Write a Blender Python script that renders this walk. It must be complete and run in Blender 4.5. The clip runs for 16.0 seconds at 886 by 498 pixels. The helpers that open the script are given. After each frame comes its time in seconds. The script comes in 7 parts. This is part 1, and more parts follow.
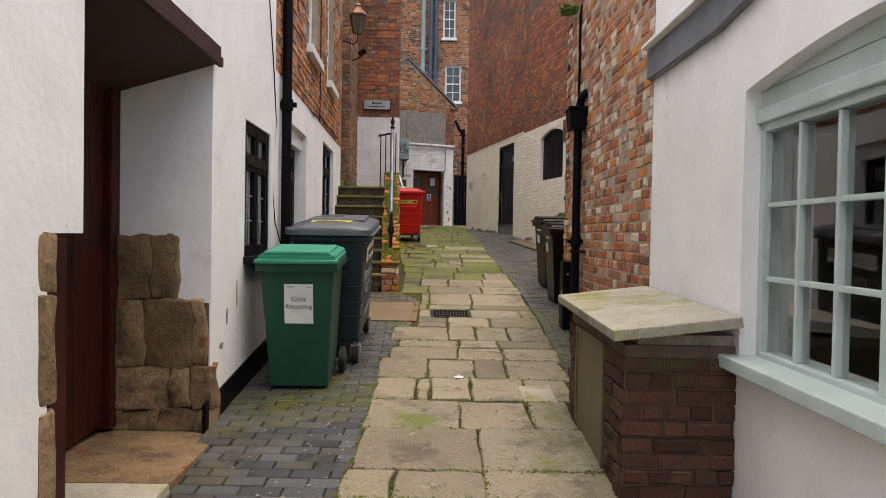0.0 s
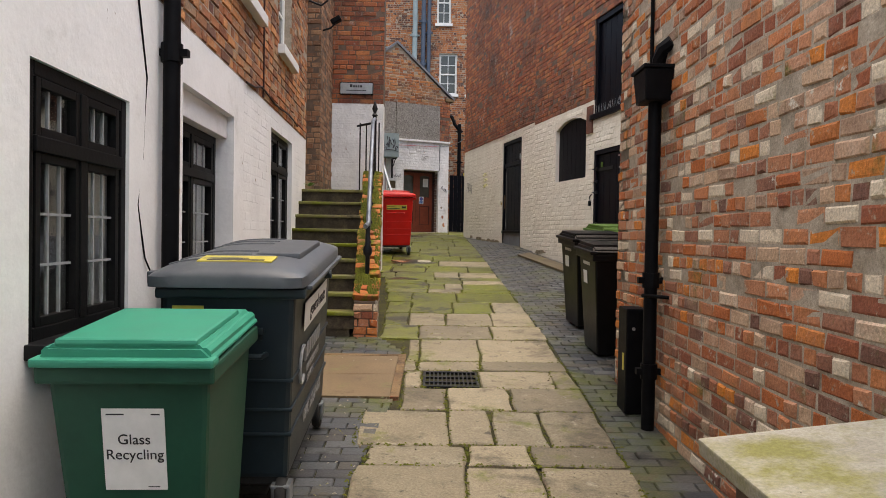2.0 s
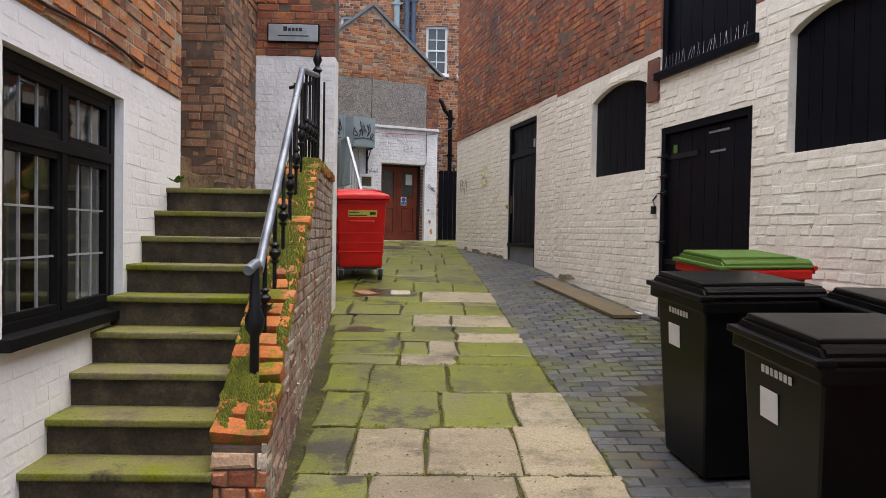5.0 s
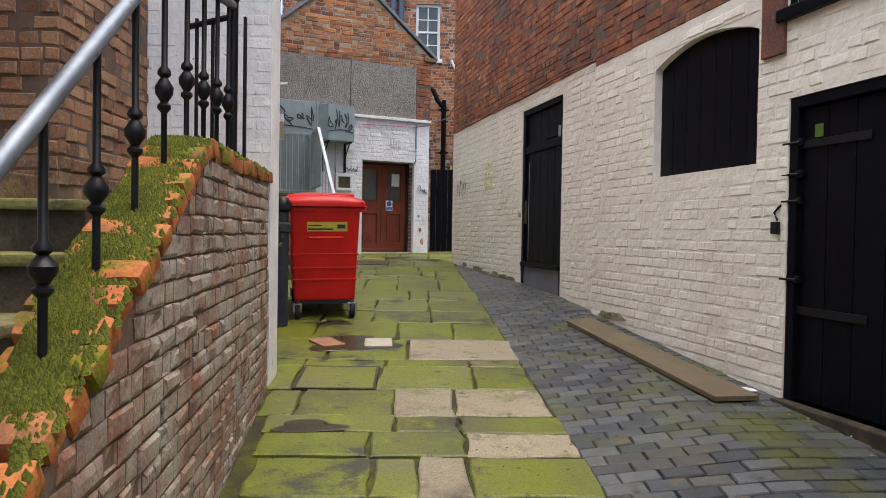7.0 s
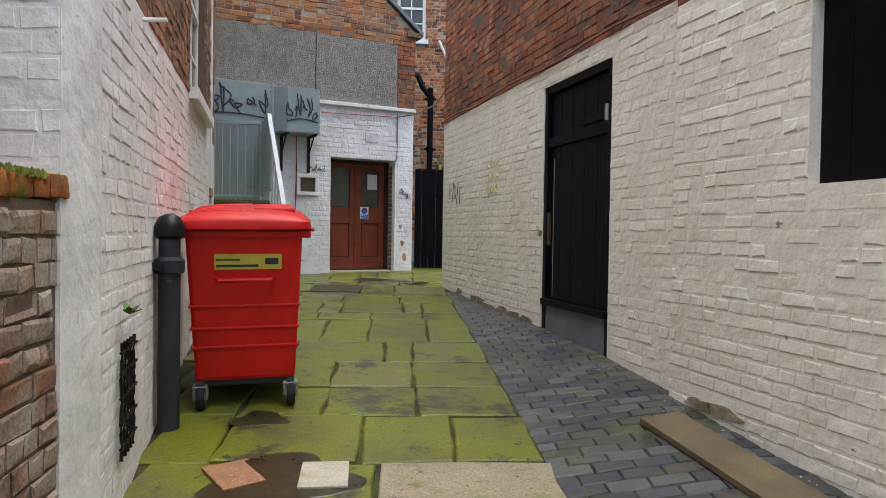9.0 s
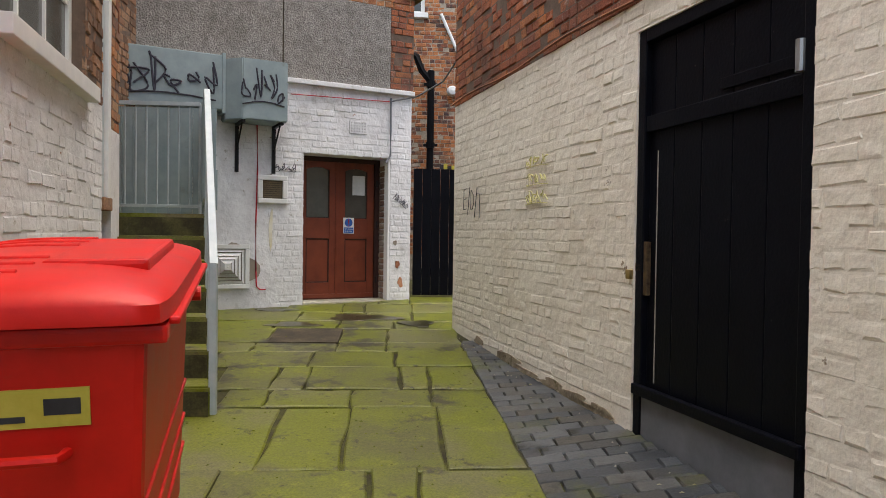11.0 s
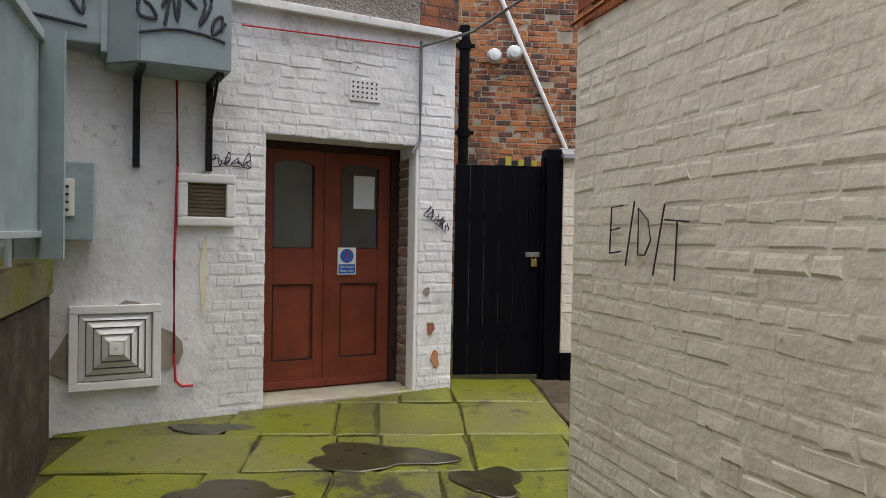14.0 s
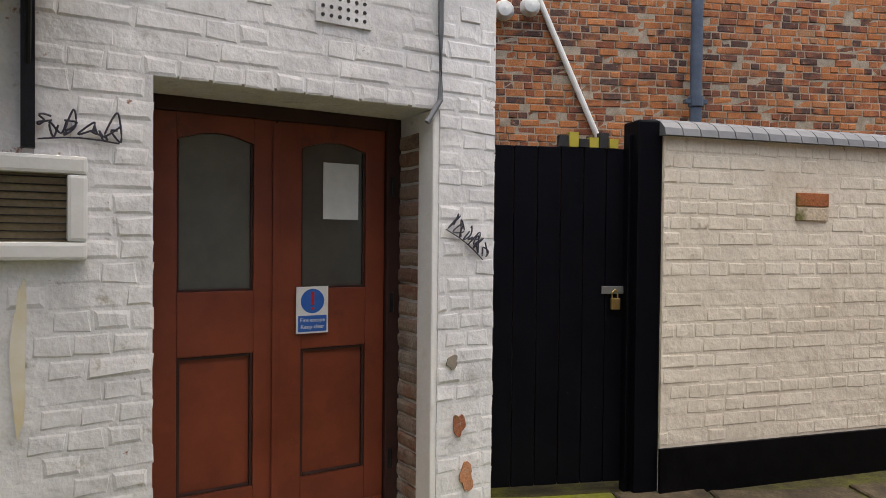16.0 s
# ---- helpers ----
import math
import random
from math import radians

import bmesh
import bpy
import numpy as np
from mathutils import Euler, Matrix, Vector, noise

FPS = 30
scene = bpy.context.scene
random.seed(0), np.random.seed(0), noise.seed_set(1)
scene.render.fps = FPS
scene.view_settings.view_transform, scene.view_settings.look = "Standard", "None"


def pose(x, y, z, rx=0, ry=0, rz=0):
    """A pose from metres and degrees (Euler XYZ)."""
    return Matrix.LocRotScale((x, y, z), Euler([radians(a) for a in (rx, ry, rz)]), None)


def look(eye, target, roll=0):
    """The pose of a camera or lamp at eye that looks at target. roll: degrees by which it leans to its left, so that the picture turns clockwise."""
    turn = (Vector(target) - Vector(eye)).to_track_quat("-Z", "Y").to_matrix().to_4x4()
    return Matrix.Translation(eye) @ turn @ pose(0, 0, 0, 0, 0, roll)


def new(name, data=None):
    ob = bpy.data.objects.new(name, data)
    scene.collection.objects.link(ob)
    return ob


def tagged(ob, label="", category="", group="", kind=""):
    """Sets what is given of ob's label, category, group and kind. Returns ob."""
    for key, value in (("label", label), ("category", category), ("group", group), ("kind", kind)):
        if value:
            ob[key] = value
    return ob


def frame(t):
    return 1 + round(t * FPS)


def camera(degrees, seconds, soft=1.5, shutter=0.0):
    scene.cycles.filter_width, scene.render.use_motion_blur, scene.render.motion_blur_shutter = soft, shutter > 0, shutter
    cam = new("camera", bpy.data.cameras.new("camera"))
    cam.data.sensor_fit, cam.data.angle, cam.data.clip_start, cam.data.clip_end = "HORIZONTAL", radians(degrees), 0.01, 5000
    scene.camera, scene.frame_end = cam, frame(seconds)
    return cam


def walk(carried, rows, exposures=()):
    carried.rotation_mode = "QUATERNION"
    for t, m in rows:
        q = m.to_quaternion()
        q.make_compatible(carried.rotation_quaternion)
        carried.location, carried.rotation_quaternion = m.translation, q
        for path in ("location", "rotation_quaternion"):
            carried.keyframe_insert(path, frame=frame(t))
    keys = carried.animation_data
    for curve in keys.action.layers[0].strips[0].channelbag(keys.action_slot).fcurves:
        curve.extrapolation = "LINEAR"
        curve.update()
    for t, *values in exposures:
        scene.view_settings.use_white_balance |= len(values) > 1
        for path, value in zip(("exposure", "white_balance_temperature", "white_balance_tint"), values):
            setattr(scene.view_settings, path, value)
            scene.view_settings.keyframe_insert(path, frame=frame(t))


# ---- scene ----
cam = camera(65.0, 16.0, soft=0.7)
EYE = 1.6
ROWS = [
    (0.0, 0.000, 0.000, 0.000, 0.02, -1.20, -1.00),
    (0.5, -0.021, 0.688, 0.056, -0.16, -1.15, -1.02),
    (1.0, -0.033, 1.366, 0.139, -0.29, -1.15, -1.01),
    (1.5, -0.021, 2.048, 0.197, -0.43, -1.20, -0.95),
    (2.0, -0.030, 2.711, 0.225, -0.53, -1.16, -0.99),
    (2.5, -0.009, 3.370, 0.255, -0.58, -1.16, -1.00),
    (3.0, 0.005, 4.035, 0.292, -0.69, -1.12, -0.96),
    (3.5, 0.021, 4.696, 0.352, -0.81, -1.13, -0.94),
    (4.0, 0.044, 5.370, 0.398, -0.94, -1.22, -0.96),
    (6.5, 0.083, 8.721, 0.646, -1.91, -1.32, -0.93),
    (7.0, 0.077, 9.403, 0.693, -2.14, -1.22, -0.94),
    (7.5, 0.093, 10.049, 0.753, -2.74, -1.17, -0.86),
    (8.0, 0.109, 10.708, 0.815, -2.98, -1.18, -0.88),
    (8.5, 0.106, 11.382, 0.887, -3.29, -1.31, -0.79),
    (9.0, 0.118, 12.049, 0.940, -3.44, -1.25, -0.89),
    (11.5, 0.079, 15.396, 1.221, -4.08, -1.16, -0.86),
    (12.0, 0.048, 16.046, 1.269, -4.11, -1.05, -1.00),
    (12.5, 0.018, 16.678, 1.357, -4.14, -1.07, -0.91),
    (13.0, -0.030, 17.330, 1.412, -4.24, -1.11, -1.01),
    (13.5, -0.123, 17.995, 1.448, -4.34, -1.09, -0.95),
    (14.0, -0.187, 18.629, 1.482, -4.36, -1.06, -0.99),
    (14.5, -0.260, 19.239, 1.515, -4.46, -1.02, -0.91),
    (15.0, -0.343, 19.829, 1.563, -4.52, -1.05, -0.84),
    (15.5, -0.368, 20.403, 1.595, -5.14, -1.05, -0.76),
    (16.0, -0.361, 20.913, 1.609, -7.74, -0.99, -0.60),
]
walk(cam, [(t, pose(x, y, EYE + z, 90 + pitch, roll, yaw)) for t, x, y, z, yaw, pitch, roll in ROWS],
     [(0.0, 1.10, 7200, 10), (2.0, 1.22, 7200, 10), (4.0, 1.38, 6700, 10), (7.5, 1.40, 6500, 8), (9.0, 1.30, 6350, 5), (11.5, 1.40, 7000, 8), (14.5, 1.22, 6850, 6), (16.0, 1.20, 7150, 9)])

# ---- sky and light: overcast ----
world = bpy.data.worlds.new("overcast_sky")
scene.world = world
world.use_nodes = True
wn = world.node_tree.nodes
sky = wn.new("ShaderNodeTexSky")
sky.sky_type = "NISHITA"
sky.sun_disc = False
sky.sun_elevation = radians(80)
sky.sun_rotation = radians(102)
sky.air_density, sky.dust_density, sky.ozone_density = 1.0, 4.0, 1.0
wn["Background"].inputs["Strength"].default_value = 0.15
world.node_tree.links.new(sky.outputs["Color"], wn["Background"].inputs["Color"])
sun_data = bpy.data.lights.new("sun", "SUN")
sun_data.energy, sun_data.angle, sun_data.color = 1.5, radians(100), (1.0, 0.96, 0.90)
sun = new("sun", sun_data)
sun.matrix_basis = look((0, 0, 0), (0.17, 0.08, -1.0))


# ---- materials ----
def surf(name, ramp, scale=6.0, rough=0.85, bump=0.25, bscale=60.0, rand=0.0, stains=(), metal=0.0, spec=0.3, rrange=0.1, depth=0.004, grain=0.0):
    """A worn surface: ramp of colours by noise and by piece, stains of their own shape, fine relief."""
    m = bpy.data.materials.new(name)
    m.use_nodes = True
    nt = m.node_tree
    N, K = nt.nodes, nt.links
    b = N["Principled BSDF"]
    geo = N.new("ShaderNodeNewGeometry")
    n1 = N.new("ShaderNodeTexNoise")
    n1.inputs["Scale"].default_value = scale
    n1.inputs["Detail"].default_value = 8
    n1.inputs["Roughness"].default_value = 0.65
    K.new(geo.outputs["Position"], n1.inputs["Vector"])
    fac = n1.outputs["Fac"]
    cr = N.new("ShaderNodeValToRGB")
    if rand > 0:
        oi = N.new("ShaderNodeObjectInfo")
        add = N.new("ShaderNodeMath")
        add.operation = "ADD"
        K.new(geo.outputs["Random Per Island"], add.inputs[0])
        K.new(oi.outputs["Random"], add.inputs[1])
        fr = N.new("ShaderNodeMath")
        fr.operation = "FRACT"
        K.new(add.outputs[0], fr.inputs[0])
        mx = N.new("ShaderNodeMix")
        mx.inputs["Factor"].default_value = rand
        K.new(fac, mx.inputs[2])
        K.new(fr.outputs[0], mx.inputs[3])
        fac = mx.outputs[0]
        cr.color_ramp.interpolation = "LINEAR"
    lo, hi = (0.3, 0.7) if rand == 0 else (0.12, 0.88)
    els = cr.color_ramp.elements
    while len(els) < len(ramp):
        els.new(0.5)
    for i, c in enumerate(ramp):
        els[i].position = lo + (hi - lo) * i / max(1, len(ramp) - 1)
        els[i].color = (*c, 1)
    K.new(fac, cr.inputs["Fac"])
    col = cr.outputs["Color"]
    for colour, sc, a, z in stains:
        n2 = N.new("ShaderNodeTexNoise")
        n2.inputs["Scale"].default_value = sc
        n2.inputs["Detail"].default_value = 7
        n2.inputs["Roughness"].default_value = 0.7
        K.new(geo.outputs["Position"], n2.inputs["Vector"])
        mr = N.new("ShaderNodeMapRange")
        mr.inputs["From Min"].default_value = a
        mr.inputs["From Max"].default_value = z
        K.new(n2.outputs["Fac"], mr.inputs["Value"])
        m2 = N.new("ShaderNodeMix")
        m2.data_type = "RGBA"
        K.new(mr.outputs["Result"], m2.inputs["Factor"])
        K.new(col, m2.inputs[6])
        m2.inputs[7].default_value = (*colour, 1)
        col = m2.outputs[2]
    if grain > 0:
        n4 = N.new("ShaderNodeTexNoise")
        n4.inputs["Scale"].default_value = 75
        n4.inputs["Detail"].default_value = 6
        n4.inputs["Roughness"].default_value = 0.75
        K.new(geo.outputs["Position"], n4.inputs["Vector"])
        m4 = N.new("ShaderNodeMapRange")
        m4.inputs["From Min"].default_value, m4.inputs["From Max"].default_value = 0.3, 0.7
        m4.inputs["To Min"].default_value, m4.inputs["To Max"].default_value = 1.0 - grain, 1.0 + grain * 0.6
        K.new(n4.outputs["Fac"], m4.inputs["Value"])
        x4 = N.new("ShaderNodeMix")
        x4.data_type, x4.blend_type = "RGBA", "MULTIPLY"
        x4.inputs["Factor"].default_value = 1.0
        K.new(col, x4.inputs[6])
        K.new(m4.outputs["Result"], x4.inputs[7])
        col = x4.outputs[2]
    K.new(col, b.inputs["Base Color"])
    b.inputs["Metallic"].default_value = metal
    b.inputs["Specular IOR Level"].default_value = spec
    rr = N.new("ShaderNodeMapRange")
    rr.inputs["To Min"].default_value = max(0.02, rough - rrange)
    rr.inputs["To Max"].default_value = min(1.0, rough + rrange)
    K.new(n1.outputs["Fac"], rr.inputs["Value"])
    K.new(rr.outputs["Result"], b.inputs["Roughness"])
    if bump > 0:
        n3 = N.new("ShaderNodeTexNoise")
        n3.inputs["Scale"].default_value = bscale
        n3.inputs["Detail"].default_value = 5
        K.new(geo.outputs["Position"], n3.inputs["Vector"])
        bp = N.new("ShaderNodeBump")
        bp.inputs["Strength"].default_value = bump
        bp.inputs["Distance"].default_value = depth
        K.new(n3.outputs["Fac"], bp.inputs["Height"])
        K.new(bp.outputs["Normal"], b.inputs["Normal"])
    return m


def glass_mat(name, tint=(0.9, 0.95, 0.95), rough=0.02):
    m = bpy.data.materials.new(name)
    m.use_nodes = True
    b = m.node_tree.nodes["Principled BSDF"]
    b.inputs["Base Color"].default_value = (*tint, 1)
    b.inputs["Roughness"].default_value = rough
    b.inputs["Transmission Weight"].default_value = 1.0
    b.inputs["IOR"].default_value = 1.45
    return m


MOSS = (0.125, 0.142, 0.004)
M_brick = surf("red_brick", [(0.66, 0.56, 0.43), (0.44, 0.19, 0.10), (0.26, 0.085, 0.05), (0.50, 0.15, 0.045), (0.52, 0.25, 0.14), (0.36, 0.13, 0.065), (0.64, 0.22, 0.04), (0.40, 0.17, 0.10), (0.17, 0.085, 0.065), (0.54, 0.37, 0.25)], 9, 0.9, 0.9, 60, 0.9, [((0.13, 0.09, 0.065), 1.1, 0.58, 0.78), ((0.13, 0.13, 0.035), 1.9, 0.61, 0.70), ((0.40, 0.33, 0.25), 18, 0.58, 0.67), ((0.64, 0.59, 0.50), 6.0, 0.635, 0.68)], grain=0.45)
M_brick_dark = surf("weathered_dark_brick", [(0.10, 0.05, 0.04), (0.27, 0.085, 0.048), (0.42, 0.14, 0.06), (0.23, 0.085, 0.055), (0.50, 0.19, 0.075), (0.15, 0.08, 0.065)], 2.5, 0.9, 0.9, 60, 0.5, [((0.08, 0.05, 0.045), 0.7, 0.45, 0.7), ((0.30, 0.24, 0.20), 16, 0.60, 0.68), ((0.42, 0.36, 0.32), 2.4, 0.62, 0.72)], grain=0.5)
M_brick_orange = surf("orange_brick", [(0.22, 0.08, 0.04), (0.50, 0.19, 0.07), (0.56, 0.25, 0.10), (0.40, 0.17, 0.075), (0.34, 0.11, 0.045), (0.46, 0.28, 0.15), (0.18, 0.08, 0.055)], 8, 0.9, 0.9, 60, 0.85, [((0.2, 0.13, 0.09), 1.5, 0.5, 0.75), ((0.36, 0.30, 0.235), 18, 0.57, 0.67)], grain=0.45)
M_brick_far = surf("old_orange_red_brick", [(0.10, 0.05, 0.04), (0.42, 0.15, 0.06), (0.50, 0.20, 0.08), (0.30, 0.10, 0.05), (0.07, 0.05, 0.05), (0.46, 0.16, 0.055), (0.38, 0.20, 0.11), (0.22, 0.09, 0.05)], 5, 0.9, 0.9, 60, 0.5, [((0.10, 0.065, 0.055), 0.9, 0.52, 0.70), ((0.36, 0.28, 0.22), 14, 0.60, 0.68)], grain=0.5)
M_brick_brown = surf("brown_stock_brick", [(0.13, 0.075, 0.05), (0.30, 0.15, 0.085), (0.38, 0.22, 0.13), (0.25, 0.14, 0.09)], 8, 0.9, 0.5, 90, 0.7, [((0.10, 0.08, 0.06), 1.8, 0.5, 0.72), ((0.36, 0.30, 0.235), 18, 0.57, 0.67)], grain=0.45)
M_mortar = surf("lime_mortar", [(0.26, 0.215, 0.16), (0.48, 0.41, 0.33)], 10, 0.95, 0.5, 120, grain=0.4)
M_mortar_dark = surf("dark_mortar", [(0.09, 0.065, 0.05), (0.17, 0.12, 0.09)], 10, 0.95, 0.5, 120)
M_white = surf("white_masonry_paint", [(0.74, 0.74, 0.74), (0.84, 0.84, 0.84)], 2.5, 0.75, 0.35, 22, 0, [((0.52, 0.51, 0.48), 1.6, 0.60, 0.80), ((0.28, 0.24, 0.2), 9, 0.69, 0.71)], depth=0.01, grain=0.05)
M_white_brick = surf("white_painted_brick", [(0.62, 0.62, 0.63), (0.84, 0.84, 0.85)], 3, 0.75, 0.6, 13, 0, [((0.45, 0.43, 0.38), 1.8, 0.58, 0.80), ((0.30, 0.29, 0.28), 0.9, 0.60, 0.76), ((0.30, 0.17, 0.12), 8, 0.665, 0.69), ((0.40, 0.38, 0.34), 14, 0.60, 0.72)], depth=0.018, grain=0.12)
M_cream_brick = surf("cream_painted_brick", [(0.72, 0.66, 0.56), (0.84, 0.79, 0.69)], 3, 0.75, 0.6, 13, 0, [((0.60, 0.52, 0.41), 1.2, 0.55, 0.8), ((0.26, 0.20, 0.14), 6, 0.675, 0.70), ((0.50, 0.43, 0.34), 13, 0.62, 0.72)], depth=0.018, grain=0.14)
M_flag = surf("sandstone_flag", [(0.10, 0.085, 0.055), (0.19, 0.16, 0.105), (0.30, 0.255, 0.17), (0.20, 0.17, 0.11), (0.28, 0.25, 0.175)], 3.2, 0.6, 0.8, 30, 0.6, [((0.10, 0.08, 0.05), 2.5, 0.53, 0.66), ((0.13, 0.14, 0.02), 2.2, 0.57, 0.66), ((0.06, 0.05, 0.03), 6.0, 0.60, 0.67), ((0.09, 0.08, 0.055), 20, 0.62, 0.69), ((0.36, 0.33, 0.25), 7, 0.60, 0.70)], spec=0.45, grain=0.5)
M_flag_moss = surf("mossy_sandstone_flag", [(0.050, 0.050, 0.014), (0.098, 0.098, 0.028), (0.165, 0.158, 0.075)], 3.2, 0.55, 0.7, 35, 0.55, [(MOSS, 1.3, 0.40, 0.58), ((0.035, 0.032, 0.018), 1.9, 0.56, 0.62), ((0.17, 0.185, 0.010), 5.0, 0.57, 0.68), ((0.030, 0.030, 0.014), 6.5, 0.61, 0.66), ((0.05, 0.05, 0.03), 22, 0.64, 0.70)], spec=0.45, grain=0.5)
M_sett = surf("blue_brick_sett", [(0.024, 0.027, 0.031), (0.050, 0.056, 0.064), (0.095, 0.10, 0.105), (0.065, 0.06, 0.05), (0.035, 0.04, 0.05)], 6, 0.5, 0.6, 80, 0.7, [((0.075, 0.088, 0.012), 1.3, 0.50, 0.66), ((0.10, 0.075, 0.05), 2.6, 0.60, 0.68), ((0.02, 0.02, 0.016), 3.8, 0.58, 0.66)], spec=0.45, grain=0.4)
M_soil = surf("mossy_joint", [(0.018, 0.015, 0.010), (0.045, 0.042, 0.016), (0.085, 0.092, 0.012)], 5, 0.95, 0.8, 90, grain=0.5)
M_stone = surf("old_sandstone", [(0.08, 0.05, 0.028), (0.24, 0.16, 0.085), (0.42, 0.31, 0.18)], 5, 0.9, 1.0, 14, 0.3, [((0.09, 0.06, 0.04), 3.4, 0.5, 0.66), ((0.17, 0.05, 0.025), 2.6, 0.60, 0.68)], depth=0.02, grain=0.5)
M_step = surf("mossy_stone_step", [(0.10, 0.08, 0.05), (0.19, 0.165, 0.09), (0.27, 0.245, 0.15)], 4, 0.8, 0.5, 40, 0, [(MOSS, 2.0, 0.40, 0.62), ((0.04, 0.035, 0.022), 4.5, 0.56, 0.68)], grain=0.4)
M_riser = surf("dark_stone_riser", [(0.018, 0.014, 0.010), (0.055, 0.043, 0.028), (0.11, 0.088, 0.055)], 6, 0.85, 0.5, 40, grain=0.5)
M_black = surf("black_gloss_paint", [(0.002, 0.002, 0.003), (0.006, 0.006, 0.007)], 12, 0.5, 0.2, 40, 0, [((0.10, 0.09, 0.08), 14, 0.72, 0.78)], spec=0.08)
M_black_wood = surf("black_painted_timber", [(0.002, 0.002, 0.004), (0.006, 0.007, 0.011)], 6, 0.38, 0.35, 60, 0.2, [((0.07, 0.065, 0.06), 16, 0.68, 0.75)], spec=0.09)
M_redwood = surf("red_brown_door_paint", [(0.125, 0.024, 0.011), (0.21, 0.045, 0.019)], 4, 0.45, 0.15, 50, 0, [((0.06, 0.02, 0.015), 3, 0.6, 0.8)], spec=0.45)
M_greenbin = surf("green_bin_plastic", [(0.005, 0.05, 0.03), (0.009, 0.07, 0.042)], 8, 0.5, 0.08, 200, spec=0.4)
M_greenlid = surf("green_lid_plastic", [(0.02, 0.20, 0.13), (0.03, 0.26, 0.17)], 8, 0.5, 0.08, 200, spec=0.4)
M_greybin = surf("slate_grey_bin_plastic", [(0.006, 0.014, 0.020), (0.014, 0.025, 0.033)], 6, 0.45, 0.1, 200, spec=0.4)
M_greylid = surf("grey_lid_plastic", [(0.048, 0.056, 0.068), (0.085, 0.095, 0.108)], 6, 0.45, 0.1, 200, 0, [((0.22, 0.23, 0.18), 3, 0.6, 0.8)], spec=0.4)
M_redbin = surf("red_bin_plastic", [(0.44, 0.006, 0.004), (0.58, 0.011, 0.007)], 6, 0.42, 0.08, 200, 0, [((0.36, 0.03, 0.02), 5, 0.62, 0.75)], spec=0.3)
M_blackbin = surf("black_bin_plastic", [(0.002, 0.002, 0.0025), (0.006, 0.006, 0.007)], 6, 0.36, 0.1, 200, spec=0.18)
M_rubber = surf("black_rubber", [(0.012, 0.012, 0.012), (0.03, 0.03, 0.03)], 20, 0.8, 0.2, 100)
M_steel = surf("galvanised_steel", [(0.30, 0.32, 0.33), (0.45, 0.47, 0.48)], 9, 0.45, 0.1, 80, 0, [], 0.8)
M_bluegrey = surf("blue_grey_paint", [(0.22, 0.29, 0.31), (0.31, 0.38, 0.40)], 5, 0.5, 0.15, 60, 0, [((0.16, 0.17, 0.15), 4, 0.62, 0.8)])
M_pipe_blue = surf("blue_grey_pipe_paint", [(0.05, 0.07, 0.11), (0.09, 0.12, 0.17)], 8, 0.5, 0.15, 60)
M_label = surf("white_label", [(0.62, 0.63, 0.62), (0.75, 0.75, 0.74)], 12, 0.5, 0.0)
M_yellow = surf("yellow_label", [(0.40, 0.34, 0.045), (0.52, 0.45, 0.08)], 12, 0.5, 0.0)
M_ink = surf("dark_print", [(0.02, 0.02, 0.022), (0.04, 0.04, 0.045)], 12, 0.6, 0.0)
M_blue_ink = surf("blue_print", [(0.02, 0.10, 0.38), (0.03, 0.13, 0.45)], 12, 0.5, 0.0)
M_scrawl = surf("black_spray_paint", [(0.03, 0.03, 0.05), (0.06, 0.06, 0.08)], 20, 0.7, 0.0)
M_sash = surf("white_window_paint", [(0.66, 0.67, 0.66), (0.78, 0.78, 0.77)], 6, 0.5, 0.1, 60)
M_sage = surf("sage_grey_window_paint", [(0.40, 0.47, 0.46), (0.50, 0.57, 0.56)], 5, 0.5, 0.12, 60, 0, [((0.30, 0.36, 0.34), 6, 0.6, 0.8)])
M_lead = surf("lead_flashing", [(0.13, 0.14, 0.155), (0.22, 0.23, 0.25)], 4, 0.6, 0.3, 30, 0, [], 0.2)
M_pebble = surf("pebbledash_render", [(0.20, 0.185, 0.17), (0.30, 0.28, 0.26), (0.38, 0.36, 0.33)], 14, 0.95, 1.0, 55, 0, [((0.16, 0.15, 0.13), 1.2, 0.5, 0.8)], depth=0.03, grain=0.6)
M_iron = surf("black_wrought_iron", [(0.003, 0.0035, 0.005), (0.010, 0.011, 0.014)], 14, 0.4, 0.25, 90, spec=0.25)
M_moss = surf("moss", [(0.035, 0.045, 0.006), (0.10, 0.115, 0.012), (0.20, 0.20, 0.02)], 9, 0.95, 1.0, 120, 0.3, depth=0.01)
M_leaf = surf("leaf_green", [(0.05, 0.10, 0.015), (0.10, 0.18, 0.03)], 20, 0.6, 0.2, 80, 0.5)
M_concrete = surf("weathered_concrete", [(0.30, 0.28, 0.23), (0.44, 0.41, 0.34)], 3, 0.85, 0.4, 60, 0, [((0.24, 0.23, 0.08), 2.2, 0.50, 0.66), ((0.12, 0.10, 0.07), 30, 0.68, 0.72)], grain=0.3)
M_plank = surf("wet_brown_board", [(0.10, 0.075, 0.045), (0.18, 0.14, 0.08)], 3, 0.5, 0.3, 50, 0, [((0.2, 0.2, 0.05), 2, 0.6, 0.8)], grain=0.3)
M_hatch = surf("painted_steel_hatch", [(0.13, 0.088, 0.05), (0.20, 0.145, 0.082)], 2, 0.6, 0.15, 60, 0, [((0.15, 0.15, 0.06), 3, 0.55, 0.70), ((0.07, 0.045, 0.025), 5, 0.58, 0.70)], grain=0.3)
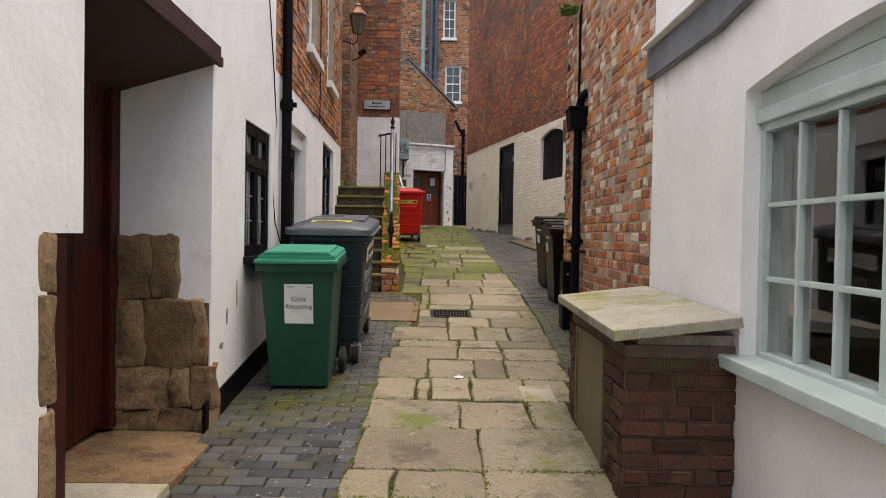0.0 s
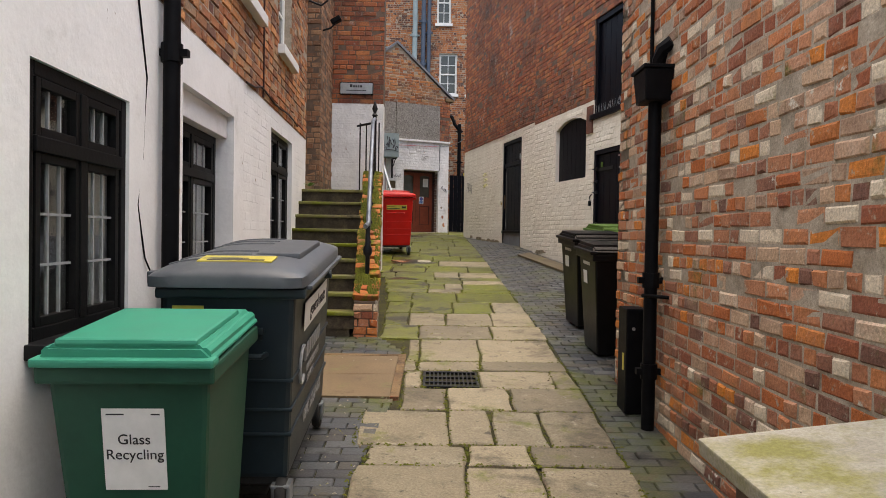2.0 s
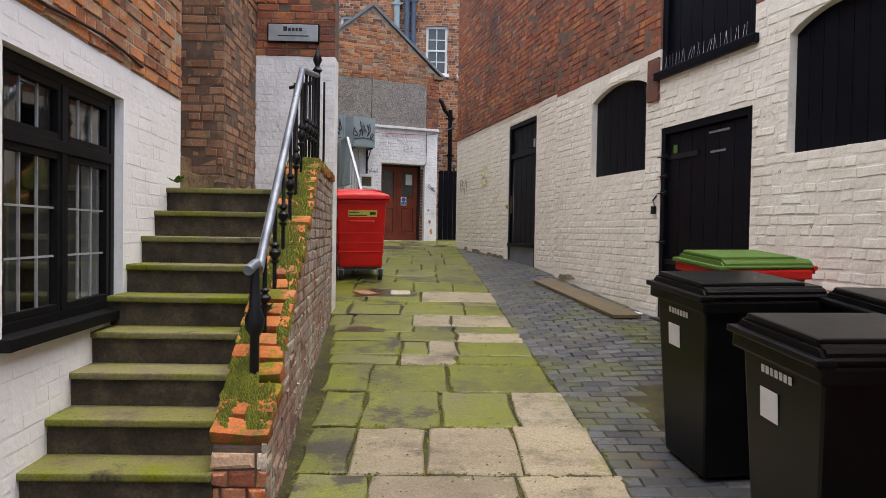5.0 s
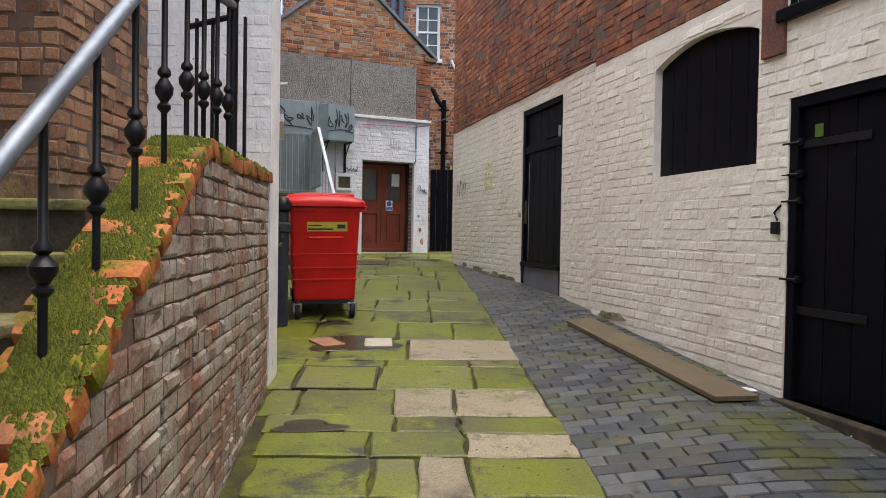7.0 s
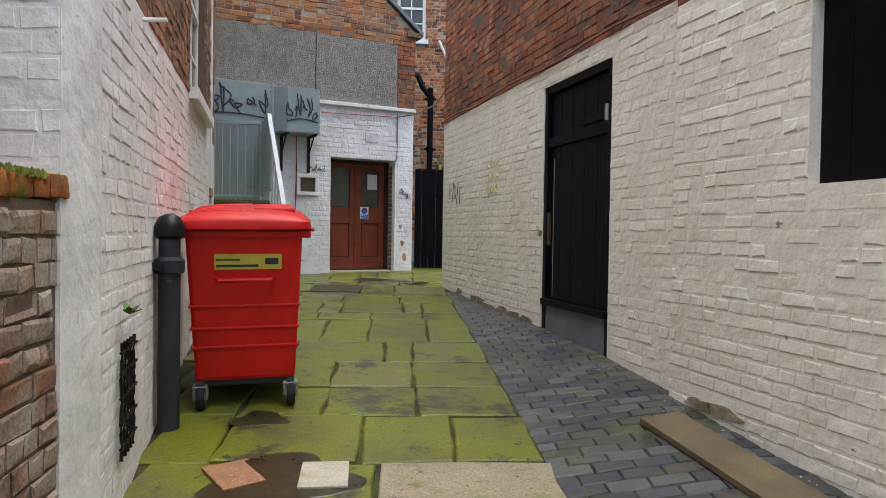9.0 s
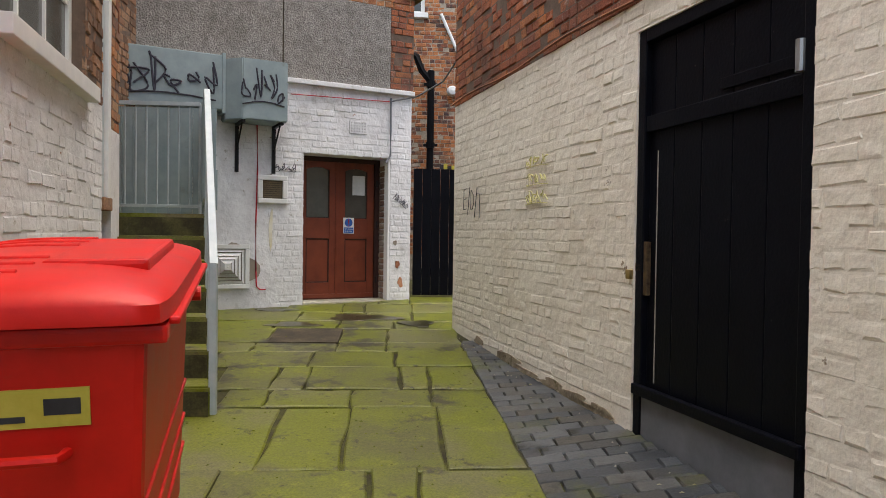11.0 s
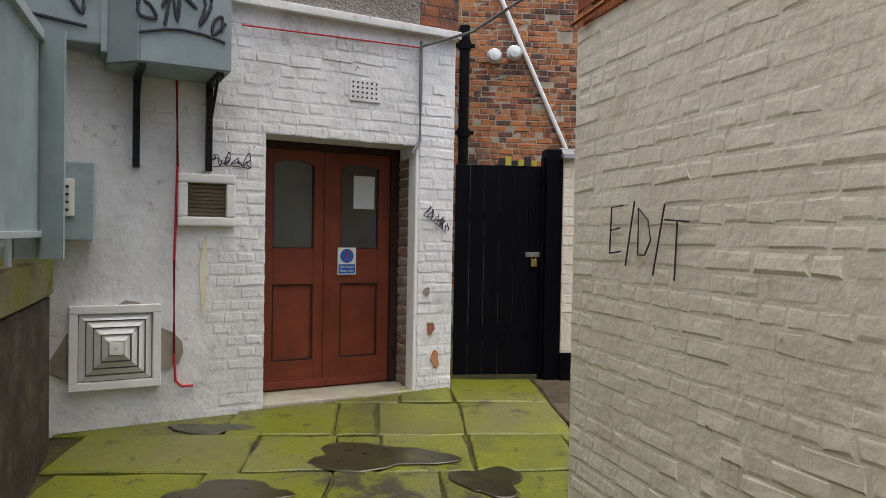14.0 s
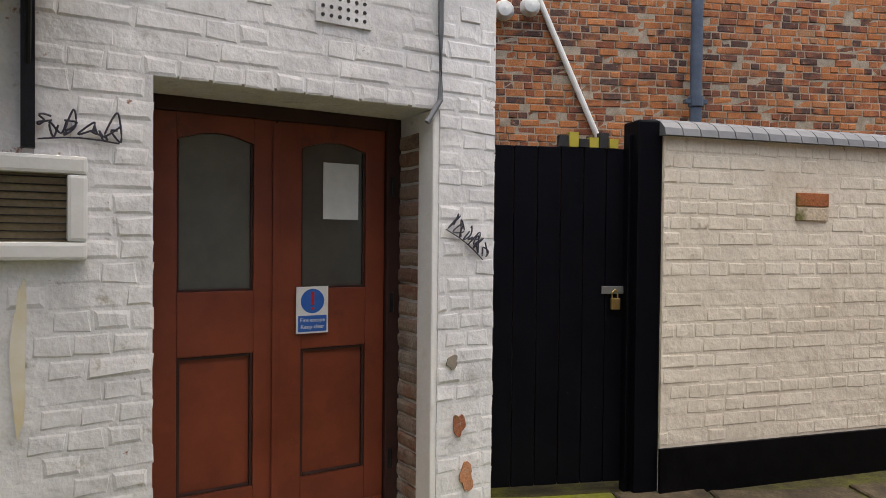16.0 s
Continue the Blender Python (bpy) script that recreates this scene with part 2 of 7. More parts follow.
# near-black colour that stands in for the missing light inside rooms and vents
M_unlit_room = surf("unlit_room_black", [(0.003, 0.003, 0.003), (0.010, 0.009, 0.008)], 2, 0.9, 0.0)
M_brass = surf("brass", [(0.45, 0.33, 0.12), (0.6, 0.45, 0.2)], 20, 0.35, 0.1, 80, 0, [], 0.9)
M_red_cable = surf("red_cable", [(0.42, 0.02, 0.03), (0.55, 0.04, 0.05)], 20, 0.5, 0.0)
M_paper = surf("paper_notice", [(0.62, 0.64, 0.64), (0.72, 0.73, 0.73)], 20, 0.7, 0.0)
M_bulb = surf("frosted_glass", [(0.6, 0.62, 0.62), (0.75, 0.76, 0.76)], 20, 0.3, 0.0)
M_glass = glass_mat("window_glass")
M_frost = surf("dusty_wired_glass", [(0.055, 0.06, 0.055), (0.09, 0.095, 0.085)], 4, 0.15, 0.05, 300, spec=0.6)


# ---- mesh helpers ----
def finish(name, me, material, parent=None, label="", m=None):
    ob = new(name, me)
    if material:
        me.materials.append(material)
    if parent:
        ob.parent = parent
    if m is not None:
        ob.matrix_basis = m
    if label:
        ob["label"] = label
    return ob


def part(name, bm, material, parent=None, label="", m=None, smooth=False):
    """One mesh object out of a bmesh, under a thing or a part."""
    me = bpy.data.meshes.new(name)
    bmesh.ops.recalc_face_normals(bm, faces=bm.faces)
    if smooth:
        for f in bm.faces:
            f.smooth = True
    bm.to_mesh(me)
    bm.free()
    if smooth:
        me.set_sharp_from_angle(angle=radians(40))
    return finish(name, me, material, parent, label, m)


def thing(name, label, category, m=None, group="", kind=""):
    ob = new(name)
    if m is not None:
        ob.matrix_basis = m
    return tagged(ob, label, category, group, kind)


def box(bm, x0, x1, y0, y1, z0, z1, bev=0.0, m=None, taper=None):
    """A box; taper: how far each side of the foot is drawn in (x, y)."""
    tx, ty = taper or (0, 0)
    co = [(x0 + tx, y0 + ty, z0), (x1 - tx, y0 + ty, z0), (x1 - tx, y1 - ty, z0), (x0 + tx, y1 - ty, z0),
          (x0, y0, z1), (x1, y0, z1), (x1, y1, z1), (x0, y1, z1)]
    if m is not None:
        co = [m @ Vector(c) for c in co]
    v = [bm.verts.new(c) for c in co]
    fs = [bm.faces.new([v[i] for i in q]) for q in ((3, 2, 1, 0), (4, 5, 6, 7), (0, 1, 5, 4), (1, 2, 6, 5), (2, 3, 7, 6), (3, 0, 4, 7))]
    if bev > 0:
        bmesh.ops.bevel(bm, geom=list({e for f in fs for e in f.edges}), offset=bev, segments=2, affect="EDGES", profile=0.6)
    return bm


def boxes(*rows, bev=0.0):
    bm = bmesh.new()
    for r in rows:
        box(bm, *r, bev=bev)
    return bm


def rod(bm, a, b, r, seg=10, r2=None):
    """A round bar from a to b."""
    a, b = Vector(a), Vector(b)
    q = (b - a).to_track_quat("Z", "Y").to_matrix().to_4x4()
    bmesh.ops.create_cone(bm, cap_ends=True, segments=seg, radius1=r, radius2=r if r2 is None else r2, depth=(b - a).length,
                          matrix=Matrix.Translation((a + b) / 2) @ q)
    return bm


def lathe(bm, rows, seg=14, m=None):
    """Turns (radius, z) rows round the z axis."""
    m = m or Matrix()
    rings = []
    for r, z in rows:
        rings.append([bm.verts.new(m @ Vector((r * math.cos(2 * math.pi * i / seg), r * math.sin(2 * math.pi * i / seg), z))) for i in range(seg)])
    for a, b in zip(rings, rings[1:]):
        for i in range(seg):
            bm.faces.new((a[i], a[(i + 1) % seg], b[(i + 1) % seg], b[i]))
    bm.faces.new(rings[0][::-1])
    bm.faces.new(rings[-1])
    return bm


def tube(bm, pts, r, seg=8):
    pts = [Vector(p) for p in pts]
    rings = []
    for i, p in enumerate(pts):
        d = (pts[min(i + 1, len(pts) - 1)] - pts[max(i - 1, 0)]).normalized()
        q = d.to_track_quat("Z", "Y").to_matrix()
        rings.append([bm.verts.new(p + q @ Vector((r * math.cos(2 * math.pi * k / seg), r * math.sin(2 * math.pi * k / seg), 0))) for k in range(seg)])
    for a, b in zip(rings, rings[1:]):
        for i in range(seg):
            bm.faces.new((a[i], a[(i + 1) % seg], b[(i + 1) % seg], b[i]))
    bm.faces.new(rings[0][::-1])
    bm.faces.new(rings[-1])
    return bm


def prism(bm, outline, y0, y1):
    """An outline in (x, z), drawn out from y0 to y1."""
    a = [bm.verts.new((x, y0, z)) for x, z in outline]
    b = [bm.verts.new((x, y1, z)) for x, z in outline]
    bm.faces.new(a)
    bm.faces.new(b[::-1])
    for i in range(len(a)):
        j = (i + 1) % len(a)
        bm.faces.new((a[j], a[i], b[i], b[j]))
    return bm


# ---- the ground's rise along the alley ----
GY = [-12, 0, 5, 8.5, 10.3, 14.5, 17.4, 18.8, 21, 24, 30, 60]
GZ = [-0.8, 0.06, 0.41, 0.66, 0.83, 1.22, 1.50, 1.61, 1.75, 1.90, 1.98, 2.0]


def gz(y):
    return float(np.interp(y, GY, GZ))


def path_left(y):
    return float(np.interp(y, [-4, 2, 6, 8.2, 9.2, 9.8, 14.3, 15.9, 18.8, 19, 21, 23, 24.2], [-0.45, -0.45, -0.50, -0.28, -0.33, -0.62, -1.0, -1.26, -1.8, -1.05, -1.6, -2.2, -2.2]))


def path_right(y):
    return float(np.interp(y, [-4, 5, 8.0, 9.6, 14.5, 19, 21.2, 21.6, 22.3, 24.4], [0.85, 1.0, 1.12, 1.12, 0.94, 0.78, 0.72, 1.1, 3.2, 3.4]))


def gxy(x, y):
    """Height of the paving: the sett strip climbs a little towards the painted wall."""
    k = min(max((x - path_right(y)) / 0.9, 0.0), 1.0)
    return gz(y) + 0.11 * k * float(np.interp(y, [11.5, 13.0, 18.5, 20.5], [0, 1, 1, 0]))


# ---- walls: local x along the wall to the viewer's right, y into it, z up ----
class Wall:
    def __init__(self, x0, y0, x1, y1):
        self.a, self.b = Vector((x0, y0, 0)), Vector((x1, y1, 0))
        u = (self.b - self.a).normalized()
        self.length = (self.b - self.a).length
        self.m = Matrix(((u.x, -u.y, 0, x0), (u.y, u.x, 0, y0), (0, 0, 1, 0), (0, 0, 0, 1)))

    def s(self, y):
        """The way along the wall at a world y."""
        return (y - self.a.y) / (self.b.y - self.a.y) * self.length

    def sx(self, x):
        return (x - self.a.x) / (self.b.x - self.a.x) * self.length

    def at(self, s, z, d=0.0):
        """A pose on the wall's face, d metres into it."""
        return self.m @ Matrix.Translation((s, d, z))


def slab(bm, s0, s1, z0, z1, th, openings=()):
    """A wall with holes (s0, s1, z0, z1) through it."""
    ss = sorted({s0, s1, *[min(max(v, s0), s1) for o in openings for v in o[:2]]})
    zs = sorted({z0, z1, *[min(max(v, z0), z1) for o in openings for v in o[2:4]]})
    def solid(i, j):
        if i < 0 or j < 0 or i >= len(ss) - 1 or j >= len(zs) - 1:
            return False
        c, d = (ss[i] + ss[i + 1]) / 2, (zs[j] + zs[j + 1]) / 2
        return not any(o[0] < c < o[1] and o[2] < d < o[3] for o in openings)
    cache = {}
    def v(i, y, j):
        k = (i, y, j)
        if k not in cache:
            cache[k] = bm.verts.new((ss[i], y, zs[j]))
        return cache[k]
    for i in range(len(ss) - 1):
        for j in range(len(zs) - 1):
            if not solid(i, j):
                continue
            bm.faces.new((v(i, 0, j), v(i + 1, 0, j), v(i + 1, 0, j + 1), v(i, 0, j + 1)))
            bm.faces.new((v(i, th, j), v(i, th, j + 1), v(i + 1, th, j + 1), v(i + 1, th, j)))
            if not solid(i - 1, j):
                bm.faces.new((v(i, 0, j), v(i, 0, j + 1), v(i, th, j + 1), v(i, th, j)))
            if not solid(i + 1, j):
                bm.faces.new((v(i + 1, 0, j), v(i + 1, th, j), v(i + 1, th, j + 1), v(i + 1, 0, j + 1)))
            if not solid(i, j - 1):
                bm.faces.new((v(i, 0, j), v(i, th, j), v(i + 1, th, j), v(i + 1, 0, j)))
            if not solid(i, j + 1):
                bm.faces.new((v(i, 0, j + 1), v(i + 1, 0, j + 1), v(i + 1, th, j + 1), v(i, th, j + 1)))
    return bm


def lay(s0, s1, z0, z1, openings=(), course=0.08, length=0.235, joint=0.011, seed=1, top=None, ragged=0.0):
    """Bricks of a face, as rows (s0, s1, z0, z1), in a mixed bond; top(s) cuts the upper edge."""
    rng = random.Random(seed)
    out = []
    n = int((z1 - z0) / course)
    for k in range(n):
        a, b = z0 + k * course, z0 + (k + 1) * course - joint
        s = s0 - rng.random() * length
        head = k % 4 == 3
        while s < s1:
            w = length * 0.5 if (head or rng.random() < 0.36) else length
            p, q = max(s, s0), min(s + w - joint, s1)
            s += w
            if q - p < 0.03 or (top and b > top((p + q) / 2)):
                continue
            for o in openings:
                if a < o[3] - 0.01 and b > o[2] + 0.01 and p < o[1] and q > o[0]:
                    if p < o[0] - 0.03:
                        q = o[0]
                    elif q > o[1] + 0.03:
                        p = o[1]
                    else:
                        p = q
            if q - p > 0.03:
                out.append((p, q, a, b))
    return out


def brick_mesh(rows, proud=0.008, seed=2, chip=0.006, back=0.02):
    """One mesh of many bricks, each an island with worn edges and an uneven face."""
    rng = np.random.default_rng(seed)
    verts, faces = [], []
    for p, q, a, b in rows:
        d = proud * (0.1 + 1.5 * rng.random() ** 1.5)
        if rng.random() < 0.05:
            d = -0.6 * proud
        c = chip * (0.5 + rng.random())
        j = (rng.random(8) - 0.5) * chip * 1.7
        f = d + proud * (rng.random(4) - 0.5) * 0.75
        if proud < 0.0055:
            f[2:] *= 0.5
        i = len(verts)
        verts += [(p, back, a), (q, back, a), (q, back, b), (p, back, b),
                  (p + j[0] * .6, 0, a + j[1] * .6), (q + j[2] * .6, 0, a + j[3] * .6), (q + j[4] * .6, 0, b + j[5] * .6), (p + j[6] * .6, 0, b + j[7] * .6),
                  (p + c + j[0], -f[0], a + c + j[1]), (q - c + j[2], -f[1], a + c + j[3]), (q - c + j[4], -f[2], b - c + j[5]), (p + c + j[6], -f[3], b - c + j[7])]
        for x in range(4):
            y = (x + 1) % 4
            faces += [(i + x, i + y, i + 4 + y, i + 4 + x), (i + 4 + x, i + 4 + y, i + 8 + y, i + 8 + x)]
        faces.append((i + 8, i + 9, i + 10, i + 11))
    me = bpy.data.meshes.new("bricks")
    me.from_pydata(verts, [], faces)
    me.update()
    return me


def brick_face(parent, rows, material, near=None, proud=0.008, seed=3, chip=0.006, name="brick"):
    """Lays bricks on a wall: those that near(p) picks are objects of their own (300 at most), the rest is one mesh."""
    picked = [r for r in rows if near and near(r)][:300]
    chosen = set(picked)
    rest = [r for r in rows if r not in chosen]
    if rest:
        me = brick_mesh(rest, proud, seed, chip)
        ob = finish(name + "work", me, material, parent)
        ob["kind"] = "stuff"
    shapes = {}
    rng = random.Random(seed)
    for p, q, a, b in picked:
        key = (round((q - p) / 0.02), rng.randrange(3))
        if key not in shapes:
            me = brick_mesh([(0, q - p, 0, b - a)], proud, seed + key[1] * 7 + key[0], chip)
            me.materials.append(material)
            shapes[key] = me, q - p
        me, w = shapes[key]
        ob = new(name, me)
        ob.parent = parent
        ob.matrix_basis = Matrix.Translation((p, 0, a)) @ Matrix.Diagonal(((q - p) / w, 1, 1, 1))


def structure(name, bm, material, m=None, label=""):
    ob = part(name, bm, material, m=m)
    return tagged(ob, label, kind="structure")


# ---- ground ----
def ground_sheet():
    ys = [-60, -12, -6, 0, 2.5, 5, 7, 8.5, 10.3, 12, 14.5, 16, 17.4, 18.8, 20, 21, 22.5, 24, 30, 60, 400]
    xs = [-400, -20, -3, -1, 0.7, 1.0, 1.4, 1.8, 2.2, 3, 20, 400]
    bm = bmesh.new()
    vs = [[bm.verts.new((x, y, gxy(x, y) - 0.021)) for x in xs] for y in ys]
    for a, b in zip(vs, vs[1:]):
        for i in range(len(xs) - 1):
            bm.faces.new((a[i], a[i + 1], b[i + 1], b[i]))
    return structure("ground", bm, M_soil, label="dark mossy earth bedding under the paving")


ground_sheet()


# ---- walls ----
LW = Wall(-1.20, -4.0, -1.525, 6.25)      # white rendered house
LB = Wall(-1.525, 6.25, -1.79, 12.0)      # brick house over a white base
PIER = Wall(-1.79, 13.1, -1.80, 14.3)
PIERF = Wall(-2.6, 13.1, -1.79, 13.1)
SIGN = Wall(-1.80, 14.3, -0.95, 14.3)     # the end wall with the name board
LN = Wall(-1.01, 14.58, -2.01, 19.9)       # white side wall behind the red bin
BACK = Wall(-2.9, 22.65, 0.30, 24.05)     # white back building
GATEW = Wall(1.24, 24.30, 3.4, 24.66)
FAR = Wall(-3.5, 27.7, 6.5, 27.7)         # tall house beyond
RF = Wall(0.71, 21.98, 1.93, 16.45)       # painted side wall, far stretch
RN = Wall(1.87, 16.45, 3.95, 7.0)         # painted side wall, near stretch
RB = Wall(1.46, 8.4, 1.46, 4.9)           # red brick house
RBE = Wall(4.2, 8.4, 1.46, 8.4)
RW = Wall(1.46, 4.9, 1.46, -4.0)          # white house with the shop window
TOPZ = 9.2


def plain_wall(name, w, z0, z1, th, openings, material, label):
    bm = bmesh.new()
    slab(bm, 0, w.length, z0, z1, th, openings)
    return structure(name, bm, material, w.m, label)


# openings as (s0, s1, z0, z1)
o_door_l = (LW.s(2.73), LW.s(4.40), -0.5, 2.68)
o_notch = (LW.s(2.47), LW.s(2.73), -0.5, 1.58)
o_win1 = (LW.s(5.22), LW.s(6.09), 1.40, 2.44)
wall_left_white = plain_wall("wall_left_white", LW, -1.5, 5.2, 0.8, [o_door_l, o_notch, o_win1], M_white, "white rendered house wall, chipped and stained")
o_win2 = (LB.s(6.89), LB.s(8.13), 1.45, 2.71)
o_win3 = (LB.s(9.62), LB.s(10.90), 1.62, 2.86)
o_up1 = (LB.s(8.05), LB.s(8.95), 3.75, 5.6)
o_up2 = (LB.s(9.95), LB.s(10.75), 3.75, 5.6)
wall_left_base = plain_wall("wall_left_base", LB, -0.5, 3.05, 0.35, [o_win2, o_win3], M_white, "white painted brick base of a house wall")
wall_left_brick = plain_wall("wall_left_brick", LB, 3.05, 6.6, 0.35, [o_up1, o_up2], M_mortar, "lime mortar bed of an orange brick wall")
wall_pier = plain_wall("wall_pier_side", PIER, 0.5, 7.2, 0.8, [], M_mortar_dark, "dark mortar bed of a brown brick pier")
wall_pier_front = plain_wall("wall_pier_front", PIERF, 0.5, 7.2, 0.5, [], M_mortar_dark, "dark mortar bed of a brown brick pier")
wall_sign_base = plain_wall("wall_sign_base", SIGN, 0.5, 3.98, 0.3, [], M_white_brick, "white painted brick end wall, stained")
wall_sign = plain_wall("wall_sign_brick", SIGN, 3.98, 7.2, 0.3, [], M_mortar_dark, "dark mortar bed of a brown brick end wall")
o_lnwin = (LN.s(17.9), LN.s(19.42), 3.70, 5.6)
wall_ln = plain_wall("wall_side_white", LN, 0.5, 3.66, 0.3, [], M_white_brick, "white painted brick side wall, peeling and stained")
wall_ln_up = plain_wall("wall_side_brick", LN, 3.66, 7.4, 0.3, [o_lnwin], M_mortar_dark, "dark mortar bed of a brown brick side wall")
SB = BACK.sx
o_rd = (SB(-1.04), SB(0.03), 0.5, 3.77)
wall_back = plain_wall("wall_back_white", BACK, 0.5, 4.62, 0.6, [o_rd], M_white_brick, "white painted brick back wall, weathered")
o_bd = (RF.s(18.60), RF.s(17.36), 1.55, 3.93)
wall_rf = plain_wall("wall_right_far", RF, 0.5, 4.10, 0.4, [o_bd], M_cream_brick, "cream painted brick side wall with worn patches")
o_brd = (RN.s(15.36), RN.s(14.09), 2.81, 3.86)
o_d2 = (RN.s(13.80), RN.s(12.43), 1.27, 3.20)
o_hatch = (RN.s(13.84), RN.s(12.42), 3.78, 5.3)
o_win_r = (RN.s(12.03), RN.s(11.1), 2.75, 3.80)
wall_rn = plain_wall("wall_right_near", RN, 0.3, 4.02, 0.4, [o_brd, o_d2, o_hatch, o_win_r], M_cream_brick, "cream painted brick side wall with boarded openings")
wall_rf_up = plain_wall("wall_right_far_brick", RF, 4.10, TOPZ, 0.4, [], M_mortar_dark, "dark mortar bed of a tall weathered brick wall")
wall_rn_up = plain_wall("wall_right_near_brick", RN, 4.02, 6.8, 0.4, [o_hatch], M_mortar_dark, "dark mortar bed of a tall weathered brick wall")
wall_rb = plain_wall("wall_right_brick", RB, 0.0, 4.1, 0.3, [], M_mortar, "lime mortar bed of an old red brick wall")
wall_rb_end = plain_wall("wall_right_brick_end", RBE, 0.0, 4.1, 0.3, [], M_mortar, "lime mortar bed of a brick house end")
o_shop = (RW.s(3.40), RW.s(1.38), 1.02, 2.42)
wall_rw = plain_wall("wall_right_white", RW, -1.5, 4.3, 0.35, [o_shop], M_white, "white rendered house wall")
FAR_OPEN = [(3.46, 4.10, 6.85, 8.30), (3.35, 3.85, 9.35, 10.9), (0.90, 1.78, 7.75, 8.55)]
wall_gate = plain_wall("wall_gate", GATEW, 1.5, 3.74, 0.23, [], M_cream_brick, "cream painted garden wall with a black base")
wall_far = plain_wall("wall_far_house", FAR, 1.5, 11.5, 0.4, FAR_OPEN, M_mortar, "mortar bed of a tall orange brick house")
# the bulk of the houses behind their walls
M_slate = surf("grey_roof_slate", [(0.06, 0.065, 0.07), (0.12, 0.125, 0.13)], 5, 0.7, 0.4, 40)


def house_bulk(name, x0, x1, y0, y1, z0, z1, ridge, along_y, material, label):
    """A closed house body with a pitched roof that overhangs nothing over the alley."""
    h = thing(name, label, "house", kind="structure")
    part("wall", boxes((x0, x1, y0, y1, z0, z1)), material, h)
    bm = bmesh.new()
    if along_y:
        prism(bm, [(x0, z1), (x1, z1), ((x0 + x1) / 2, z1 + ridge)], y0, y1)
    else:
        a = [bm.verts.new((x, y, z)) for x in (x0, x1) for y, z in ((y0, z1), (y1, z1), ((y0 + y1) / 2, z1 + ridge))]
        for q in ((0, 1, 2), (5, 4, 3), (0, 3, 4, 1), (1, 4, 5, 2), (2, 5, 3, 0)):
            bm.faces.new([a[i] for i in q])
    part("roof", bm, M_slate, h)


house_bulk("house_left_white", -8.5, -2.42, -4.0, 6.2, -1.5, 4.9, 2.0, True, M_white, "white rendered house body under a slate roof")
house_bulk("house_left_brick", -8.5, -2.78, 6.3, 14.2, -0.5, 6.4, 2.0, True, M_brick_orange, "orange brick house body under a slate roof")
house_bulk("house_side", -8.5, -3.1, 14.7, 22.6, 0.3, 7.2, 1.8, True, M_brick_brown, "brown brick house body under a slate roof")
house_bulk("house_right_white", 4.2, 9.0, -4.0, 8.0, -1.5, 4.0, 1.8, True, M_white, "white house body under a slate roof")
house_bulk("house_right_tall", 4.5, 10.5, 8.9, 21.8, 0.3, 6.6, 2.0, True, M_brick_dark, "tall weathered brick house body under a slate roof")
house_bulk("house_far", -3.5, 6.5, 28.2, 34.0, 1.0, 11.4, 2.0, False, M_brick_orange, "tall orange brick house body under a slate roof")
# plain wall added out of view to close the place behind the camera, low for light
structure("wall_across_street", boxes((-14, 14, -15.4, -15.0, -1.6, 5.5)), M_white, label="plain white wall added out of view behind the camera")
LAND = Wall(-2.72, 19.6, -2.80, 23.4)
wall_landing = plain_wall("wall_landing", LAND, 0.5, 7.4, 0.2, [], M_mortar_dark, "mortar bed of a brown brick wall beside a landing")
structure("wall_landing_return", boxes((-2.70, -2.05, 19.65, 19.9, 0.5, 7.4)), M_brick_brown, label="brown brick return wall")
structure("wall_recess", boxes((-2.75, -2.6, 11.6, 14.6, 0.5, 7.2), (-2.6, -2.14, 11.95, 12.0, 0.5, 7.2)), M_brick_brown, label="brown brick back of a recessed entrance")


def text_mesh(words, size, name="lettering"):
    cu = bpy.data.curves.new(name, "FONT")
    cu.body, cu.size, cu.align_x, cu.extrude = words, size, "CENTER", 0.0008
    ob = bpy.data.objects.new(name, cu)
    me = bpy.data.meshes.new_from_object(ob)
    bpy.data.objects.remove(ob)
    return me


FACE = pose(0, 0, 0, 90, 0, 0)   # lays flat lettering upright, facing -y


def lettering(words, size, material, parent, m):
    return finish("lettering", text_mesh(words, size), material, parent, "", m @ FACE)


# ---- windows and doors ----
M_leadcame = surf("dull_lead_came", [(0.20, 0.21, 0.22), (0.32, 0.33, 0.34)], 20, 0.5, 0.0)
M_net = surf("grey_net_curtain", [(0.03, 0.03, 0.032), (0.075, 0.075, 0.075)], 7, 0.9, 0.3, 30)
M_casement = surf("dark_brown_window_paint", [(0.004, 0.004, 0.005), (0.010, 0.010, 0.010)], 8, 0.5, 0.2, 50, spec=0.12)


